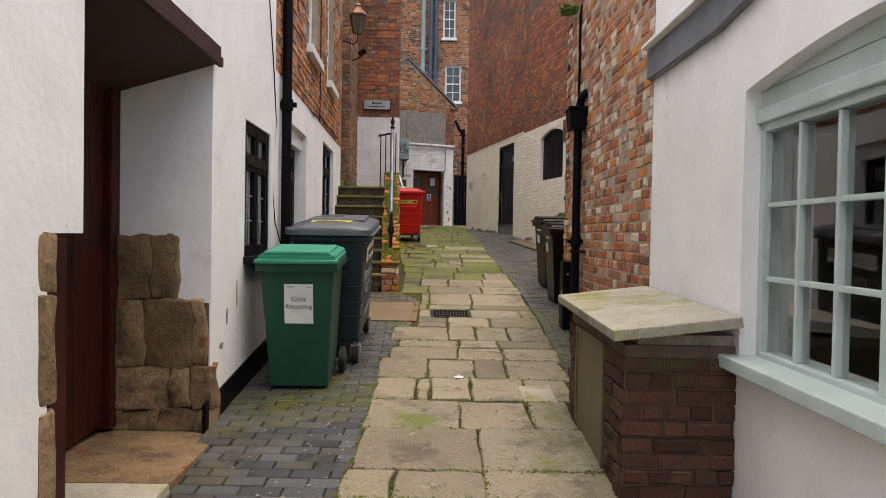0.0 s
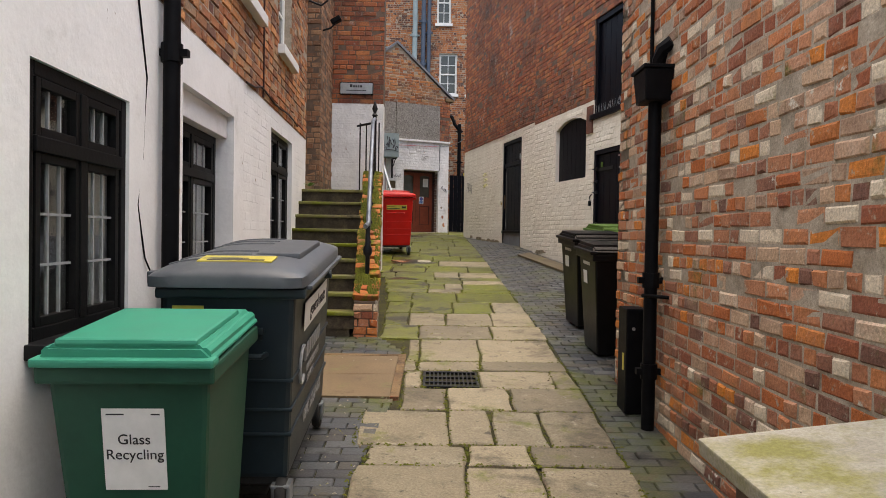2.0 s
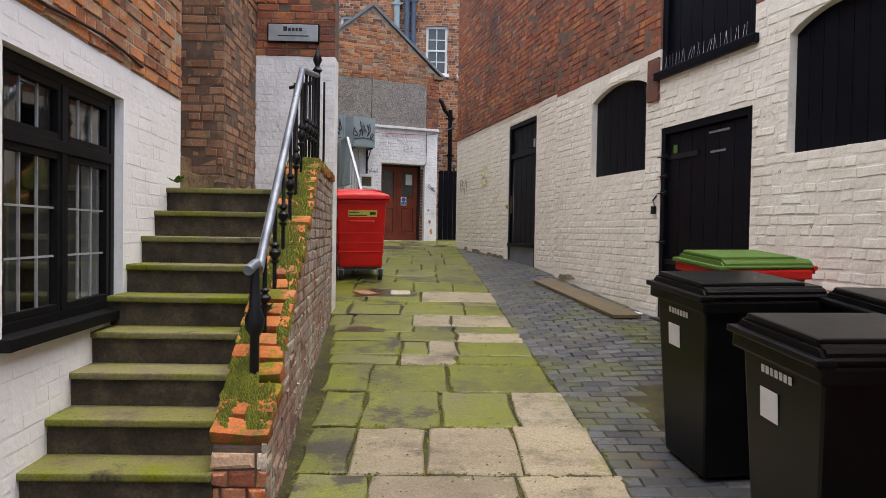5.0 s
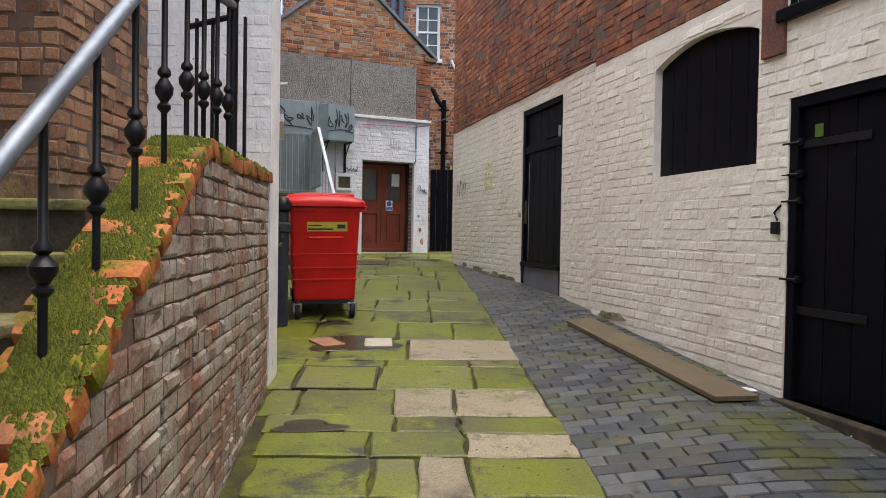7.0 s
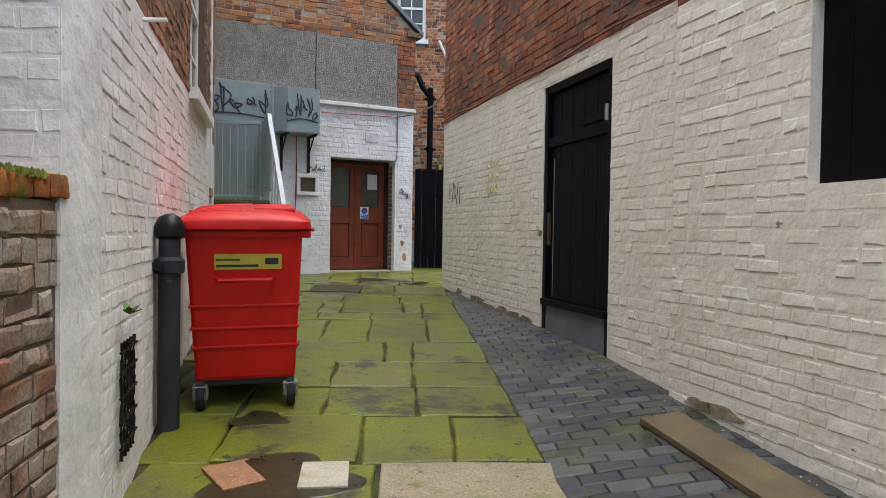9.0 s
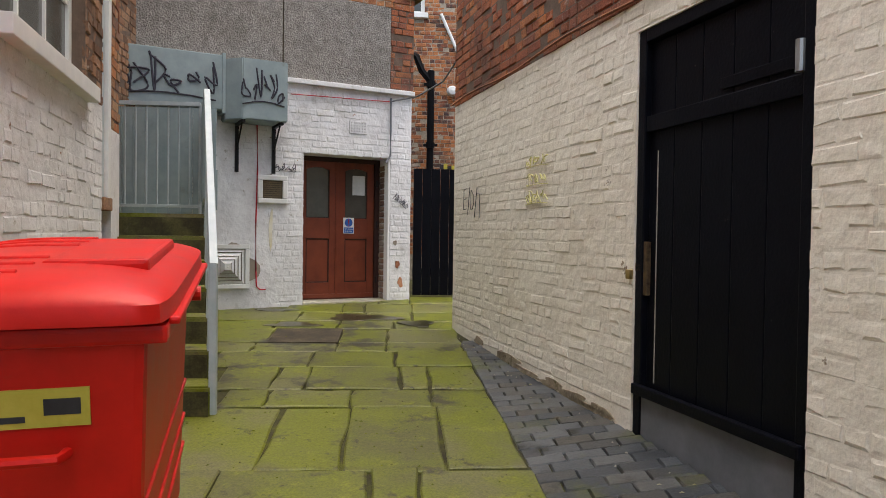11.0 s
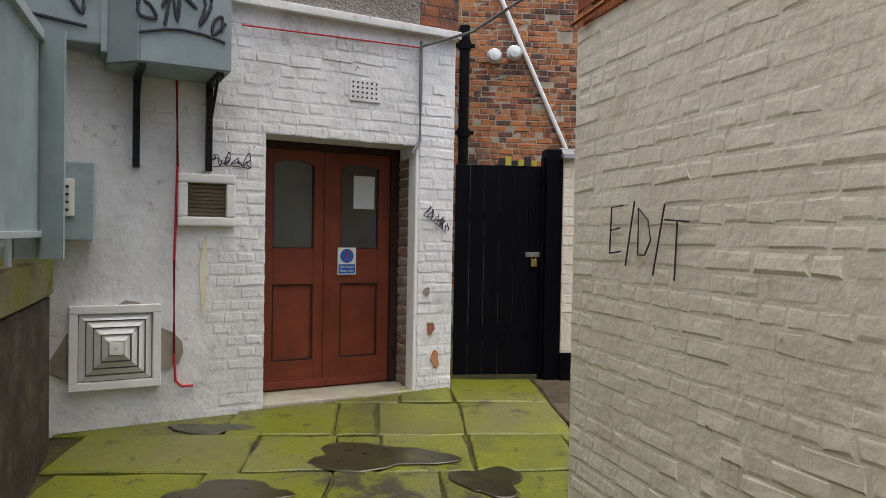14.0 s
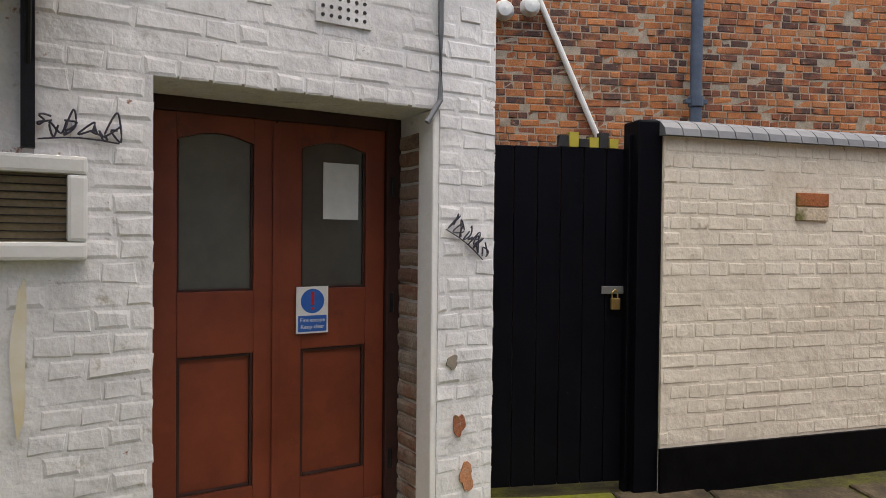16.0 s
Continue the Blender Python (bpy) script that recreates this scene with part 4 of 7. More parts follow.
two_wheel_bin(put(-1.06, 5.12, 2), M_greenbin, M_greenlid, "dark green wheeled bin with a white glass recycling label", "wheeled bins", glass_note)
two_wheel_bin(put(1.39, 9.32, -86), M_blackbin, M_blackbin, "black wheeled bin with a white label beside a brick corner", "wheeled bins", plain_note)
two_wheel_bin(put(1.43, 10.45, -82), M_blackbin, M_blackbin, "black wheeled bin with a white label on the setts", "wheeled bins", plain_note)
two_wheel_bin(put(2.12, 9.98, -90), M_blackbin, M_blackbin, "black wheeled bin behind others in a yard corner", "wheeled bins")
two_wheel_bin(put(1.98, 11.55, -80), M_redbin, M_leaf, "red wheeled bin with a green lid by a black door", "wheeled bins", red_note)


def four_wheel_bin(m, body_mat, lid_mat, label, W=0.74, L=1.22, H=1.26, stickers=None):
    """A large bin on castors; narrow side to the front (-y)."""
    b = thing("large_wheeled_bin", label, "bin", m, "large wheeled bins")
    bm = bmesh.new()
    box(bm, -W / 2, W / 2, 0.0, L, 0.19, H - 0.13, 0.025, taper=(0.045, 0.05))
    part("body", bm, body_mat, b)
    for z in (0.40, 0.52, 0.66):
        t = 0.04 * (H - 0.13 - z) / (H - 0.3)
        part("rib", boxes((-W / 2 + t - 0.006, W / 2 - t + 0.006, t - 0.002, L - t + 0.002, z, z + 0.018), bev=0.006), body_mat, b)
    part("base_frame", boxes((-W / 2 + 0.06, W / 2 - 0.06, 0.06, L - 0.06, 0.155, 0.20), bev=0.008), M_rubber, b)
    part("rim", boxes((-W / 2 - 0.02, W / 2 + 0.05, -0.02, L + 0.02, H - 0.165, H - 0.118), bev=0.012), body_mat, b)
    part("body_edge", boxes((-W / 2 + 0.01, W / 2 - 0.01, 0.01, L - 0.01, H - 0.119, H - 0.100)), M_rubber, b)
    hx, hy = W / 2 + 0.055, L / 2 + 0.065

    def dome(u, v):
        """The lid's upper face: low in the middle of its skirt, rounded off to the edges."""
        return H - 0.062 + 0.062 * (1 - abs(u) ** 3) ** 0.7 * (1 - abs(v) ** 8) ** 0.5

    bm = bmesh.new()
    n = 16
    us = [math.sin(math.pi / 2 * (2 * k / n - 1)) for k in range(n + 1)]
    grid = [[bm.verts.new((hx * u * (1 - 0.05 * abs(v) ** 10), L / 2 + hy * v * (1 - 0.03 * abs(u) ** 10), dome(u, v))) for u in us] for v in us]
    for ra, rb in zip(grid, grid[1:]):
        for k in range(n):
            bm.faces.new((ra[k], ra[k + 1], rb[k + 1], rb[k]))
    edge = grid[0][:-1] + [g[-1] for g in grid[:-1]] + grid[-1][:0:-1] + [g[0] for g in grid[:0:-1]]
    low = [bm.verts.new((w.co.x * 1.006, w.co.y, H - 0.108)) for w in edge]
    for k in range(len(edge)):
        j = (k + 1) % len(edge)
        bm.faces.new((edge[k], low[k], low[j], edge[j]))
    bm.faces.new(low)
    lid = part("lid", bm, lid_mat, b, smooth=True)
    ridge = lambda v, u0, u1: tube(bmesh.new(), [(hx * (u0 + (u1 - u0) * k / 10), L / 2 + hy * v, dome(u0 + (u1 - u0) * k / 10, v) - 0.003) for k in range(11)], 0.010, 8)
    for v in (-0.72, -0.5, -0.28, 0.28, 0.5, 0.72):
        part("lid_ridge", ridge(v, -0.86, 0.1), lid_mat, lid, smooth=True)
    part("lid_panel", boxes((0.05, W / 2 - 0.03, L * 0.24, L * 0.80, H - 0.06, H + 0.008), bev=0.014), lid_mat, lid)
    part("lid_lip", boxes((W / 2 + 0.045, W / 2 + 0.075, 0.03, L - 0.03, H - 0.128, H - 0.108), bev=0.008), lid_mat, lid)
    bm = bmesh.new()
    rod(bm, (-W / 2 - 0.055, 0.05, H - 0.075), (-W / 2 - 0.055, L - 0.05, H - 0.075), 0.016)
    for y in (0.06, L - 0.06):
        box(bm, -W / 2 - 0.07, -W / 2 - 0.0, y - 0.03, y + 0.03, H - 0.11, H - 0.05, 0.008)
    part("lid_hinge", bm, lid_mat, lid)
    bm = bmesh.new()
    tube(bm, [(-0.17, -0.005, H - 0.42), (-0.16, -0.05, H - 0.42), (0.16, -0.05, H - 0.42), (0.17, -0.005, H - 0.42)], 0.014)
    part("handle", bm, body_mat, b, smooth=True)
    part("trunnion", rod(bmesh.new(), (W / 2 - 0.01, L / 2, H - 0.142), (W / 2 + 0.085, L / 2, H - 0.142), 0.024), body_mat, b)
    for x in (-W / 2 + 0.075, W / 2 - 0.075):
        for y in (0.05, L - 0.11):
            c = part("castor", boxes((x - 0.045, x - 0.03, y - 0.03, y + 0.05, 0.08, 0.17), (x + 0.03, x + 0.045, y - 0.03, y + 0.05, 0.08, 0.17), (x - 0.045, x + 0.045, y - 0.04, y + 0.05, 0.155, 0.17), bev=0.004), M_steel, b, "galvanised castor fork")
            part("wheel", lathe(bmesh.new(), [(0.03, -0.025), (0.09, -0.025), (0.098, -0.014), (0.098, 0.014), (0.09, 0.025), (0.03, 0.025)], 20, Matrix.Translation((x, y + 0.03, 0.098)) @ pose(0, 0, 0, 0, 90, 0)), M_rubber, c, smooth=True)
            part("hub", rod(bmesh.new(), (x - 0.029, y + 0.03, 0.098), (x + 0.029, y + 0.03, 0.098), 0.055, 16), M_steel, c, "grey wheel hub")
    if stickers:
        stickers(b, W, L, H)
    return b


def grey_notes(b, W, L, H):
    part("recess_grip", boxes((-0.05, 0.16, -0.012, 0.03, H - 0.33, H - 0.30), (-0.04, 0.15, 0.004, 0.03, H - 0.36, H - 0.33), bev=0.006), M_greybin, b)
    part("label", boxes((-W / 2 + 0.05, -W / 2 + 0.19, 0.001, 0.01, H - 0.285, H - 0.20)), M_yellow, b, "yellow printed label")
    bars([(-W / 2 + 0.06, -W / 2 + 0.18, -0.001, 0.001, H - 0.275, H - 0.262), (-W / 2 + 0.06, -W / 2 + 0.15, -0.001, 0.001, H - 0.235, H - 0.222)], M_ink, b)
    p = part("label", boxes((-0.10, 0.24, -0.0, 0.15, 0.0, 0.006)), M_yellow, b, "scuffed yellow lid label", pose(-0.06, 0.075, H - 0.010, 3, 0, 0))
    bars([(-0.06, 0.20, 0.02, 0.045, 0.006, 0.008), (-0.06, 0.12, 0.07, 0.085, 0.006, 0.008)], M_ink, p)
    t = (0.045 / (H - 0.32))
    lean = pose(W / 2 + 0.002, L * 0.5, H - 0.30, 0, 0, 90) @ pose(0, 0, 0, math.degrees(math.atan(t)), 0, 0)
    p = part("label", boxes((-0.42, 0.42, -0.003, 0.0, -0.07, 0.07)), M_label, b, "white label reading general waste", lean)
    lettering("general waste", 0.105, M_ink, p, Matrix.Translation((0.05, -0.004, -0.03)))
    M_greyprint = surf("worn_white_print", [(0.22, 0.23, 0.24), (0.36, 0.37, 0.38)], 14, 0.6, 0.0)
    for i in range(6):
        part("printed_bar", boxes((-0.27 + i * 0.085, -0.215 + i * 0.085, -0.001, 0.002, -0.24, -0.16)), M_greyprint, b, "", lean)
    lettering("ENVIRONMENTAL", 0.06, M_greyprint, b, lean @ Matrix.Translation((-0.03, -0.002, -0.315)))
    lettering("SERVICES", 0.06, M_greyprint, b, lean @ Matrix.Translation((-0.12, -0.002, -0.38)))
    lettering("0845 6060 460", 0.105, M_greyprint, b, lean @ Matrix.Translation((0.02, -0.002, -0.58)))
    ring = bmesh.new()
    tube(ring, [(-0.40 + 0.075 * math.cos(a), 0.0, -0.24 + 0.095 * math.sin(a)) for a in [k * math.pi / 8 for k in range(15)]], 0.008, 6)
    part("emblem", ring, M_greyprint, b, "white ring emblem", lean)


def red_notes(b, W, L, H):
    p = part("label", boxes((-0.20, 0.20, -0.004, 0.0, 0.0, 0.095)), M_yellow, b, "yellow printed label", pose(0.02, 0.011, H - 0.36, 2.8, 0, 0))
    bars([(-0.19, 0.06, -0.006, -0.004, 0.015, 0.03), (0.10, 0.18, -0.006, -0.004, 0.03, 0.07), (-0.19, -0.05, -0.006, -0.004, 0.055, 0.065)], M_ink, p)
    part("label", boxes((0.0, 0.22, 0.06, 0.30, 0.0, 0.005)), M_label, b, "torn white lid label", pose(0.0, 0.05, H - 0.006, 0, 4, 8))


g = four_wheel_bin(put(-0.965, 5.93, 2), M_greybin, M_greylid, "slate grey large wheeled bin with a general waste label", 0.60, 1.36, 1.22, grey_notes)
r = four_wheel_bin(put(-0.84, 16.47, 11.5), M_redbin, M_redbin, "bright red large wheeled bin with scuffed lid on castors", 0.70, 1.20, 1.26, red_notes)


# ---- brick kiosk by the shop window ----
kiosk = thing("brick_kiosk", "low sooty brick kiosk with a mossy concrete lid", "kiosk", pose(0, 0, 0))
M_soot = surf("sooty_brick", [(0.03, 0.013, 0.01), (0.07, 0.028, 0.02), (0.11, 0.05, 0.032), (0.06, 0.035, 0.025)], 6, 0.85, 0.5, 70, 0.5, [((0.06, 0.08, 0.02), 2.2, 0.52, 0.66)], grain=0.5)
part("core", boxes((0.91, 1.455, 3.43, 4.84, 0.1, 1.07)), M_mortar_dark, kiosk)
KF, KS = Wall(0.90, 3.42, 1.46, 3.42), Wall(0.90, 4.85, 0.90, 3.42)
for w, ops, sd in ((KF, [], 61), (KS, [(0.30, 1.02, 0.3, 0.98)], 62)):
    for p_, q_, a_, b_ in lay(0, w.length, 0.14, 1.08, ops, seed=sd):
        ob = finish("brick", brick_mesh([(p_, q_, a_, b_)], 0.008, int(a_ * 1000 + p_ * 77)), M_soot, kiosk, "", w.m)
for a, b in ((3.33, 4.09), (4.095, 4.93)):
    bm = bmesh.new()
    box(bm, -0.63, -0.002, a, b, -0.055, 0.0, 0.008)
    lid = part("lid_slab", bm, M_concrete, kiosk, "pale concrete slab with moss", Matrix.Translation((1.458, 0, 1.16)) @ pose(0, 0, 0, 1.2, -7.0, 0))
part("upstand", boxes((0.98, 1.455, 3.45, 4.83, 1.06, 1.12)), M_mortar, kiosk)
d = part("access_door", boxes((0.30, 1.02, -0.004, 0.02, 0.28, 0.98), bev=0.004), M_plank, kiosk, "weathered plywood access door", KS.m)
part("door_frame", boxes((0.27, 0.305, -0.014, 0.02, 0.25, 1.02), (1.015, 1.05, -0.014, 0.02, 0.25, 1.02), (0.305, 1.015, -0.014, 0.02, 0.975, 1.02), bev=0.004), M_plank, kiosk, "", KS.m)


# ---- shop window ----
sW, sH = o_shop[1] - o_shop[0], o_shop[3] - o_shop[2]
shop = thing("window_shop", "sage grey small-paned window under a low arch", "window", RW.at(o_shop[0], o_shop[2], 0.10), kind="structure")
z1 = 1.10
part("window_frame", boxes((0, 0.045, -0.02, 0.08, 0, z1 + 0.04), (sW - 0.045, sW, -0.02, 0.08, 0, z1 + 0.04), (0.045, sW - 0.045, -0.02, 0.08, 0, 0.04), (0.045, sW - 0.045, -0.02, 0.08, z1, z1 + 0.04), bev=0.006), M_sage, shop)
part("head_board", boxes((0, sW, -0.045, 0.06, z1 + 0.04, z1 + 0.11), bev=0.008), M_sage, shop)
part("head_board", boxes((0, sW, -0.022, 0.06, z1 + 0.114, z1 + 0.20), bev=0.004), M_sage, shop)
part("head_board", boxes((0, sW, -0.018, 0.06, z1 + 0.204, sH), bev=0.004), M_sage, shop)
part("window_sill", boxes((-0.05, sW + 0.05, -0.19, 0.05, -0.05, 0.014), bev=0.008), M_sage, shop)
part("mullion", boxes((sW / 2 - 0.045, sW / 2 + 0.045, -0.022, 0.07, 0.04, z1), bev=0.006), M_sage, shop)
cw, rh = (sW / 2 - 0.09) / 3, (z1 - 0.04) / 3
for h0 in (0.045, sW / 2 + 0.045):
    for i in range(3):
        if i:
            x = h0 + cw * i
            part("glazing_bar", boxes((x - 0.013, x + 0.013, -0.01, 0.05, 0.04, z1), bev=0.005), M_sage, shop)
        for j in range(3):
            a, c = h0 + cw * i, 0.04 + rh * j
            if j:
                part("glazing_bar", boxes((a + 0.013, a + cw - 0.013, -0.006, 0.046, c - 0.012, c + 0.012), bev=0.004), M_sage, shop)
            part("pane", boxes((a, a + cw, 0.018, 0.022, c, c + rh)), M_glass, shop).visible_shadow = False
bm = bmesh.new()
arc = [(sW * k / 16, 1.30 + 0.085 * math.sin(math.pi * k / 16)) for k in range(17)]
prism(bm, [*arc, (sW, sH + 0.01), (0, sH + 0.01)], -0.103, 0.2)
structure("arch_render", bm, M_white, RW.at(o_shop[0], o_shop[2], 0.10), "white rendered low arch over a shop window")
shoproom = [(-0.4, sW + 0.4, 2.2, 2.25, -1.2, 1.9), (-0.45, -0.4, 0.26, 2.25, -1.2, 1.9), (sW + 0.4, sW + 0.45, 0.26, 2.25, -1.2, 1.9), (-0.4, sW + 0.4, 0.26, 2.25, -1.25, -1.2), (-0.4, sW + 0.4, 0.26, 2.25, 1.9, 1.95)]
# the shop's gloom is put into the lining's colour
part("room_lining", boxes(*shoproom), M_unlit_room, shop)
shelf = thing("shop_shelving", "dark shelving with boxes behind the window", "shelf", RW.at(o_shop[0], o_shop[2], 0.9))
for z in (-0.2, 0.25, 0.7):
    # shelves share the lining's black, painted as if in shade
    part("shelf", boxes((0.1, sW - 0.1, 0, 0.4, z, z + 0.03)), M_unlit_room, shelf)
crate = thing("cardboard_box", "small boxes on a shelf behind glass", "box", RW.at(o_shop[0] + 0.5, o_shop[2] + 0.28, 0.95))
part("carton", boxes((0, 0.3, 0, 0.2, 0, 0.2), bev=0.006), M_plank, crate)
part("lid", boxes((-0.005, 0.305, -0.005, 0.205, 0.2, 0.215)), M_mortar, crate)
# the arch over the window, through the wall's skin
flash = thing("lead_flashing", "grey lead flashing across a white house wall", "flashing", RW.at(0, 2.72, 0))
bm = bmesh.new()
prism(bm, [(-0.02, -0.02), (1.2, -0.02), (1.75, 0.03), (1.75, 0.17), (1.3, 0.17), (-0.02, 0.19)], -0.05, 0.0)
bmesh.ops.bevel(bm, geom=list(bm.edges), offset=0.012, segments=2, affect="EDGES")
part("sheet", bm, M_lead, flash)
part("ledge", boxes((0, 1.7, -0.10, 0.0, 0.19, 0.215), bev=0.006), M_white, flash)


# ---- stair by the brick house ----
stair = thing("stone_stair", "steep mossy stone stair up to a landing", "stair", group="")
RISE, GOING, Y0, Z0 = 0.17, 0.243, 9.73, 1.026
for i in range(9):
    y, z = Y0 + GOING * i, Z0 + RISE * i
    xr = -0.855 - 0.075 * (y - 9.77) + (0 if i < 8 else 0)
    y1 = y + GOING + 0.03 if i < 8 else 14.32
    xl = -1.70 - 0.046 * (y - 9.7) if i < 8 else -2.62
    # risers and core take a much darker colour than the treads
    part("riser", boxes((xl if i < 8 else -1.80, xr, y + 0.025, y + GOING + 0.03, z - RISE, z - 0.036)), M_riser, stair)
    bm = bmesh.new()
    box(bm, xl, xr, y, y1, z - 0.036, z, 0.010)
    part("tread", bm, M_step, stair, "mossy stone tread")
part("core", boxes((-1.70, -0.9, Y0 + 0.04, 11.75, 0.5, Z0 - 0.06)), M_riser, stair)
upper = thing("entrance_steps", "worn stone steps into a recessed brick doorway", "step")
for k in range(3):
    part("tread", boxes((-2.6, -1.86 - 0.2 * k, 12.02, 13.08, 2.388 + 0.17 * k, 2.388 + 0.17 * (k + 1)), bev=0.012), M_stone, upper)

# parapet between stair and alley
def px(y):
    return -0.62 - 0.075 * (y - 9.77)


def top_z(y):
    return float(np.interp(y, [9.77, 12.4, 14.3], [1.20, 2.68, 2.70]))


PW = Wall(px(9.77), 9.77, px(14.3), 14.3)
parapet = thing("parapet_wall", "old brick stair wall with a mossy crumbling top", "wall")
bm = bmesh.new()
ys = [9.78, 10.5, 11.4, 12.4, 13.3, 14.3]
secs = [[bm.verts.new(c) for c in ((px(y) - 0.235, y, gz(y) - 0.2), (px(y) - 0.005, y, gz(y) - 0.2), (px(y) - 0.005, y, top_z(y) - 0.075), (px(y) - 0.235, y, top_z(y) - 0.075))] for y in ys]
for a, b in zip(secs, secs[1:]):
    for i in range(4):
        bm.faces.new((a[i], a[(i + 1) % 4], b[(i + 1) % 4], b[i]))
bm.faces.new(secs[0][::-1])
bm.faces.new(secs[-1])
part("core", bm, M_mortar_dark, parapet)
M_parbrick = surf("grey_worn_brick", [(0.12, 0.07, 0.055), (0.24, 0.14, 0.11), (0.27, 0.20, 0.16), (0.26, 0.12, 0.07), (0.30, 0.25, 0.21)], 7, 0.92, 0.6, 70, 0.6, [((0.37, 0.34, 0.29), 2.5, 0.42, 0.62), ((0.05, 0.04, 0.03), 6.0, 0.58, 0.70), ((0.09, 0.11, 0.03), 2.0, 0.62, 0.74)], grain=0.5)
rows = lay(0, PW.length, 0.6, 2.7, seed=63, top=lambda s: top_z(9.77 + s * (14.3 - 9.77) / PW.length) - 0.07, length=0.205)
side_near = [r for r in rows if r[2] > gz(9.77 + r[0]) - 0.1]
for r_ in side_near[-290:]:
    finish("brick", brick_mesh([r_], 0.007, int(r_[0] * 991 + r_[2] * 613), 0.013), M_parbrick, parapet, "", PW.m)
if side_near[:-290]:
    rest = finish("brickwork", brick_mesh(side_near[:-290], 0.007, 77, 0.013), M_parbrick, parapet, "", PW.m)
    rest["kind"] = "stuff"
PF = Wall(px(9.77) - 0.24, 9.77, px(9.77), 9.77)
for r_ in lay(0, 0.24, 0.72, 1.13, seed=64):
    finish("brick", brick_mesh([r_], 0.012, int(r_[0] * 991 + r_[2] * 613), 0.010), M_brick, parapet, "", PF.m)
M_cop = surf("orange_coping_brick", [(0.30, 0.09, 0.03), (0.40, 0.125, 0.035), (0.44, 0.16, 0.05), (0.36, 0.15, 0.08)], 12, 0.9, 0.6, 60, 0.6, [((0.10, 0.06, 0.035), 3.5, 0.50, 0.66), (MOSS, 5.0, 0.50, 0.60)], grain=0.45)
rng = random.Random(65)
y = 9.76
while y < 14.25:
    dz = (top_z(y + 0.11) - top_z(y)) / 0.11
    bm = rough_block(-0.135, 0.125, 0.004, 0.108, -0.078, 0.0, y * 3, 0.008)
    part("coping_brick", bm, M_cop, parapet, "", pose(px(y) - 0.115 + rng.uniform(-0.012, 0.012), y, top_z(y) + rng.uniform(-0.012, 0.012), math.degrees(math.atan(dz)), rng.uniform(-4, 4), rng.uniform(-4, 4)), smooth=True)
    y += 0.112
moss = thing("moss_cushions", "bright green moss cushions along a brick coping", "moss", kind="stuff")
verts, faces = [], []
for k in range(16000):
    y = 9.8 + 4.4 * rng.random()
    u = rng.gauss(-0.13, 0.06)
    if not -0.24 < u < 0.02 or noise.noise(Vector((u * 6, y * 2.6, 3))) < -0.22:
        continue
    x, z, s = px(y) + u, top_z(y) + 0.004, rng.uniform(0.005, 0.018)
    i = len(verts)
    for a in range(5):
        verts.append((x + s * math.cos(a * 1.257 + k), y + s * math.sin(a * 1.257 + k), z - 0.012 + 0.56 * s * math.sin(a * 1.257 + k)))
    verts.append((x, y, z + s * 0.9))
    faces += [(i + a, i + (a + 1) % 5, i + 5) for a in range(5)]
me = bpy.data.meshes.new("moss")
me.from_pydata(verts, [], faces)
finish("moss", me, M_moss, moss)["kind"] = "stuff"


def sprig(x, y, z, n, size, label, category="plant", seed=1):
    p = thing("small_plant", label, category, pose(x, y, z))
    rg = random.Random(seed)
    for k in range(n):
        a, t = rg.uniform(0, 6.28), rg.uniform(0.3, 1.2)
        L = size * rg.uniform(0.6, 1.2)
        bm = bmesh.new()
        pts = [(0, 0.0), (0.35, 0.22), (0.7, 0.2), (1.0, 0.0), (0.7, -0.2), (0.35, -0.22)]
        top = [bm.verts.new((L * u, L * w_, 0.02 * L * math.sin(u * 3) + 0.03 * L)) for u, w_ in pts]
        low = [bm.verts.new((L * u, L * w_, 0.02 * L * math.sin(u * 3))) for u, w_ in pts]
        bm.faces.new(top)
        bm.faces.new(low[::-1])
        for q in range(6):
            bm.faces.new((top[q], low[q], low[(q + 1) % 6], top[(q + 1) % 6]))
        part("leaf", bm, M_leaf, p, "", pose(0, 0, 0.01 + size * 0.1 * rg.random(), 0, -math.degrees(t) * 0.7, math.degrees(a)))
    return p


sprig(-0.80, 10.55, 1.64, 12, 0.06, "small green weed on a mossy coping", seed=2)
sprig(-1.2, 13.95, 2.39, 70, 0.07, "bushy green weed at the foot of a white wall", seed=3)
sprig(-1.65, 11.55, 2.40, 14, 0.07, "small weed in a stair corner", seed=4)
sprig(1.40, 7.95, 4.09, 70, 0.16, "green weeds hanging from a brick wall top", seed=5)
sprig(-1.08, 15.2, 2.15, 10, 0.06, "small fern in a wall joint", seed=6)

# iron balustrade
rail = thing("iron_balustrade", "black iron stair balustrade with turned knobs and worn handrail", "railing")


def rail_z(y):
    return float(np.interp(y, [10.2, 12.15, 13.6], [1.88, 3.34, 3.62]))


def rx(y):
    return px(y) - 0.115


def baluster(y, parent):
    a, b = top_z(y) - 0.03, rail_z(y)
    bm = bmesh.new()
    h = b - a
    lathe(bm, [(0.012, 0), (0.012, h * 0.28), (0.026, h * 0.30), (0.026, h * 0.315), (0.014, h * 0.33), (0.034, h * 0.37), (0.036, h * 0.40), (0.014, h * 0.445), (0.026, h * 0.46), (0.026, h * 0.475), (0.012, h * 0.50), (0.012, h)], 10, Matrix.Translation((rx(y), y, a)))
    part("baluster", bm, M_iron, parent, smooth=True)


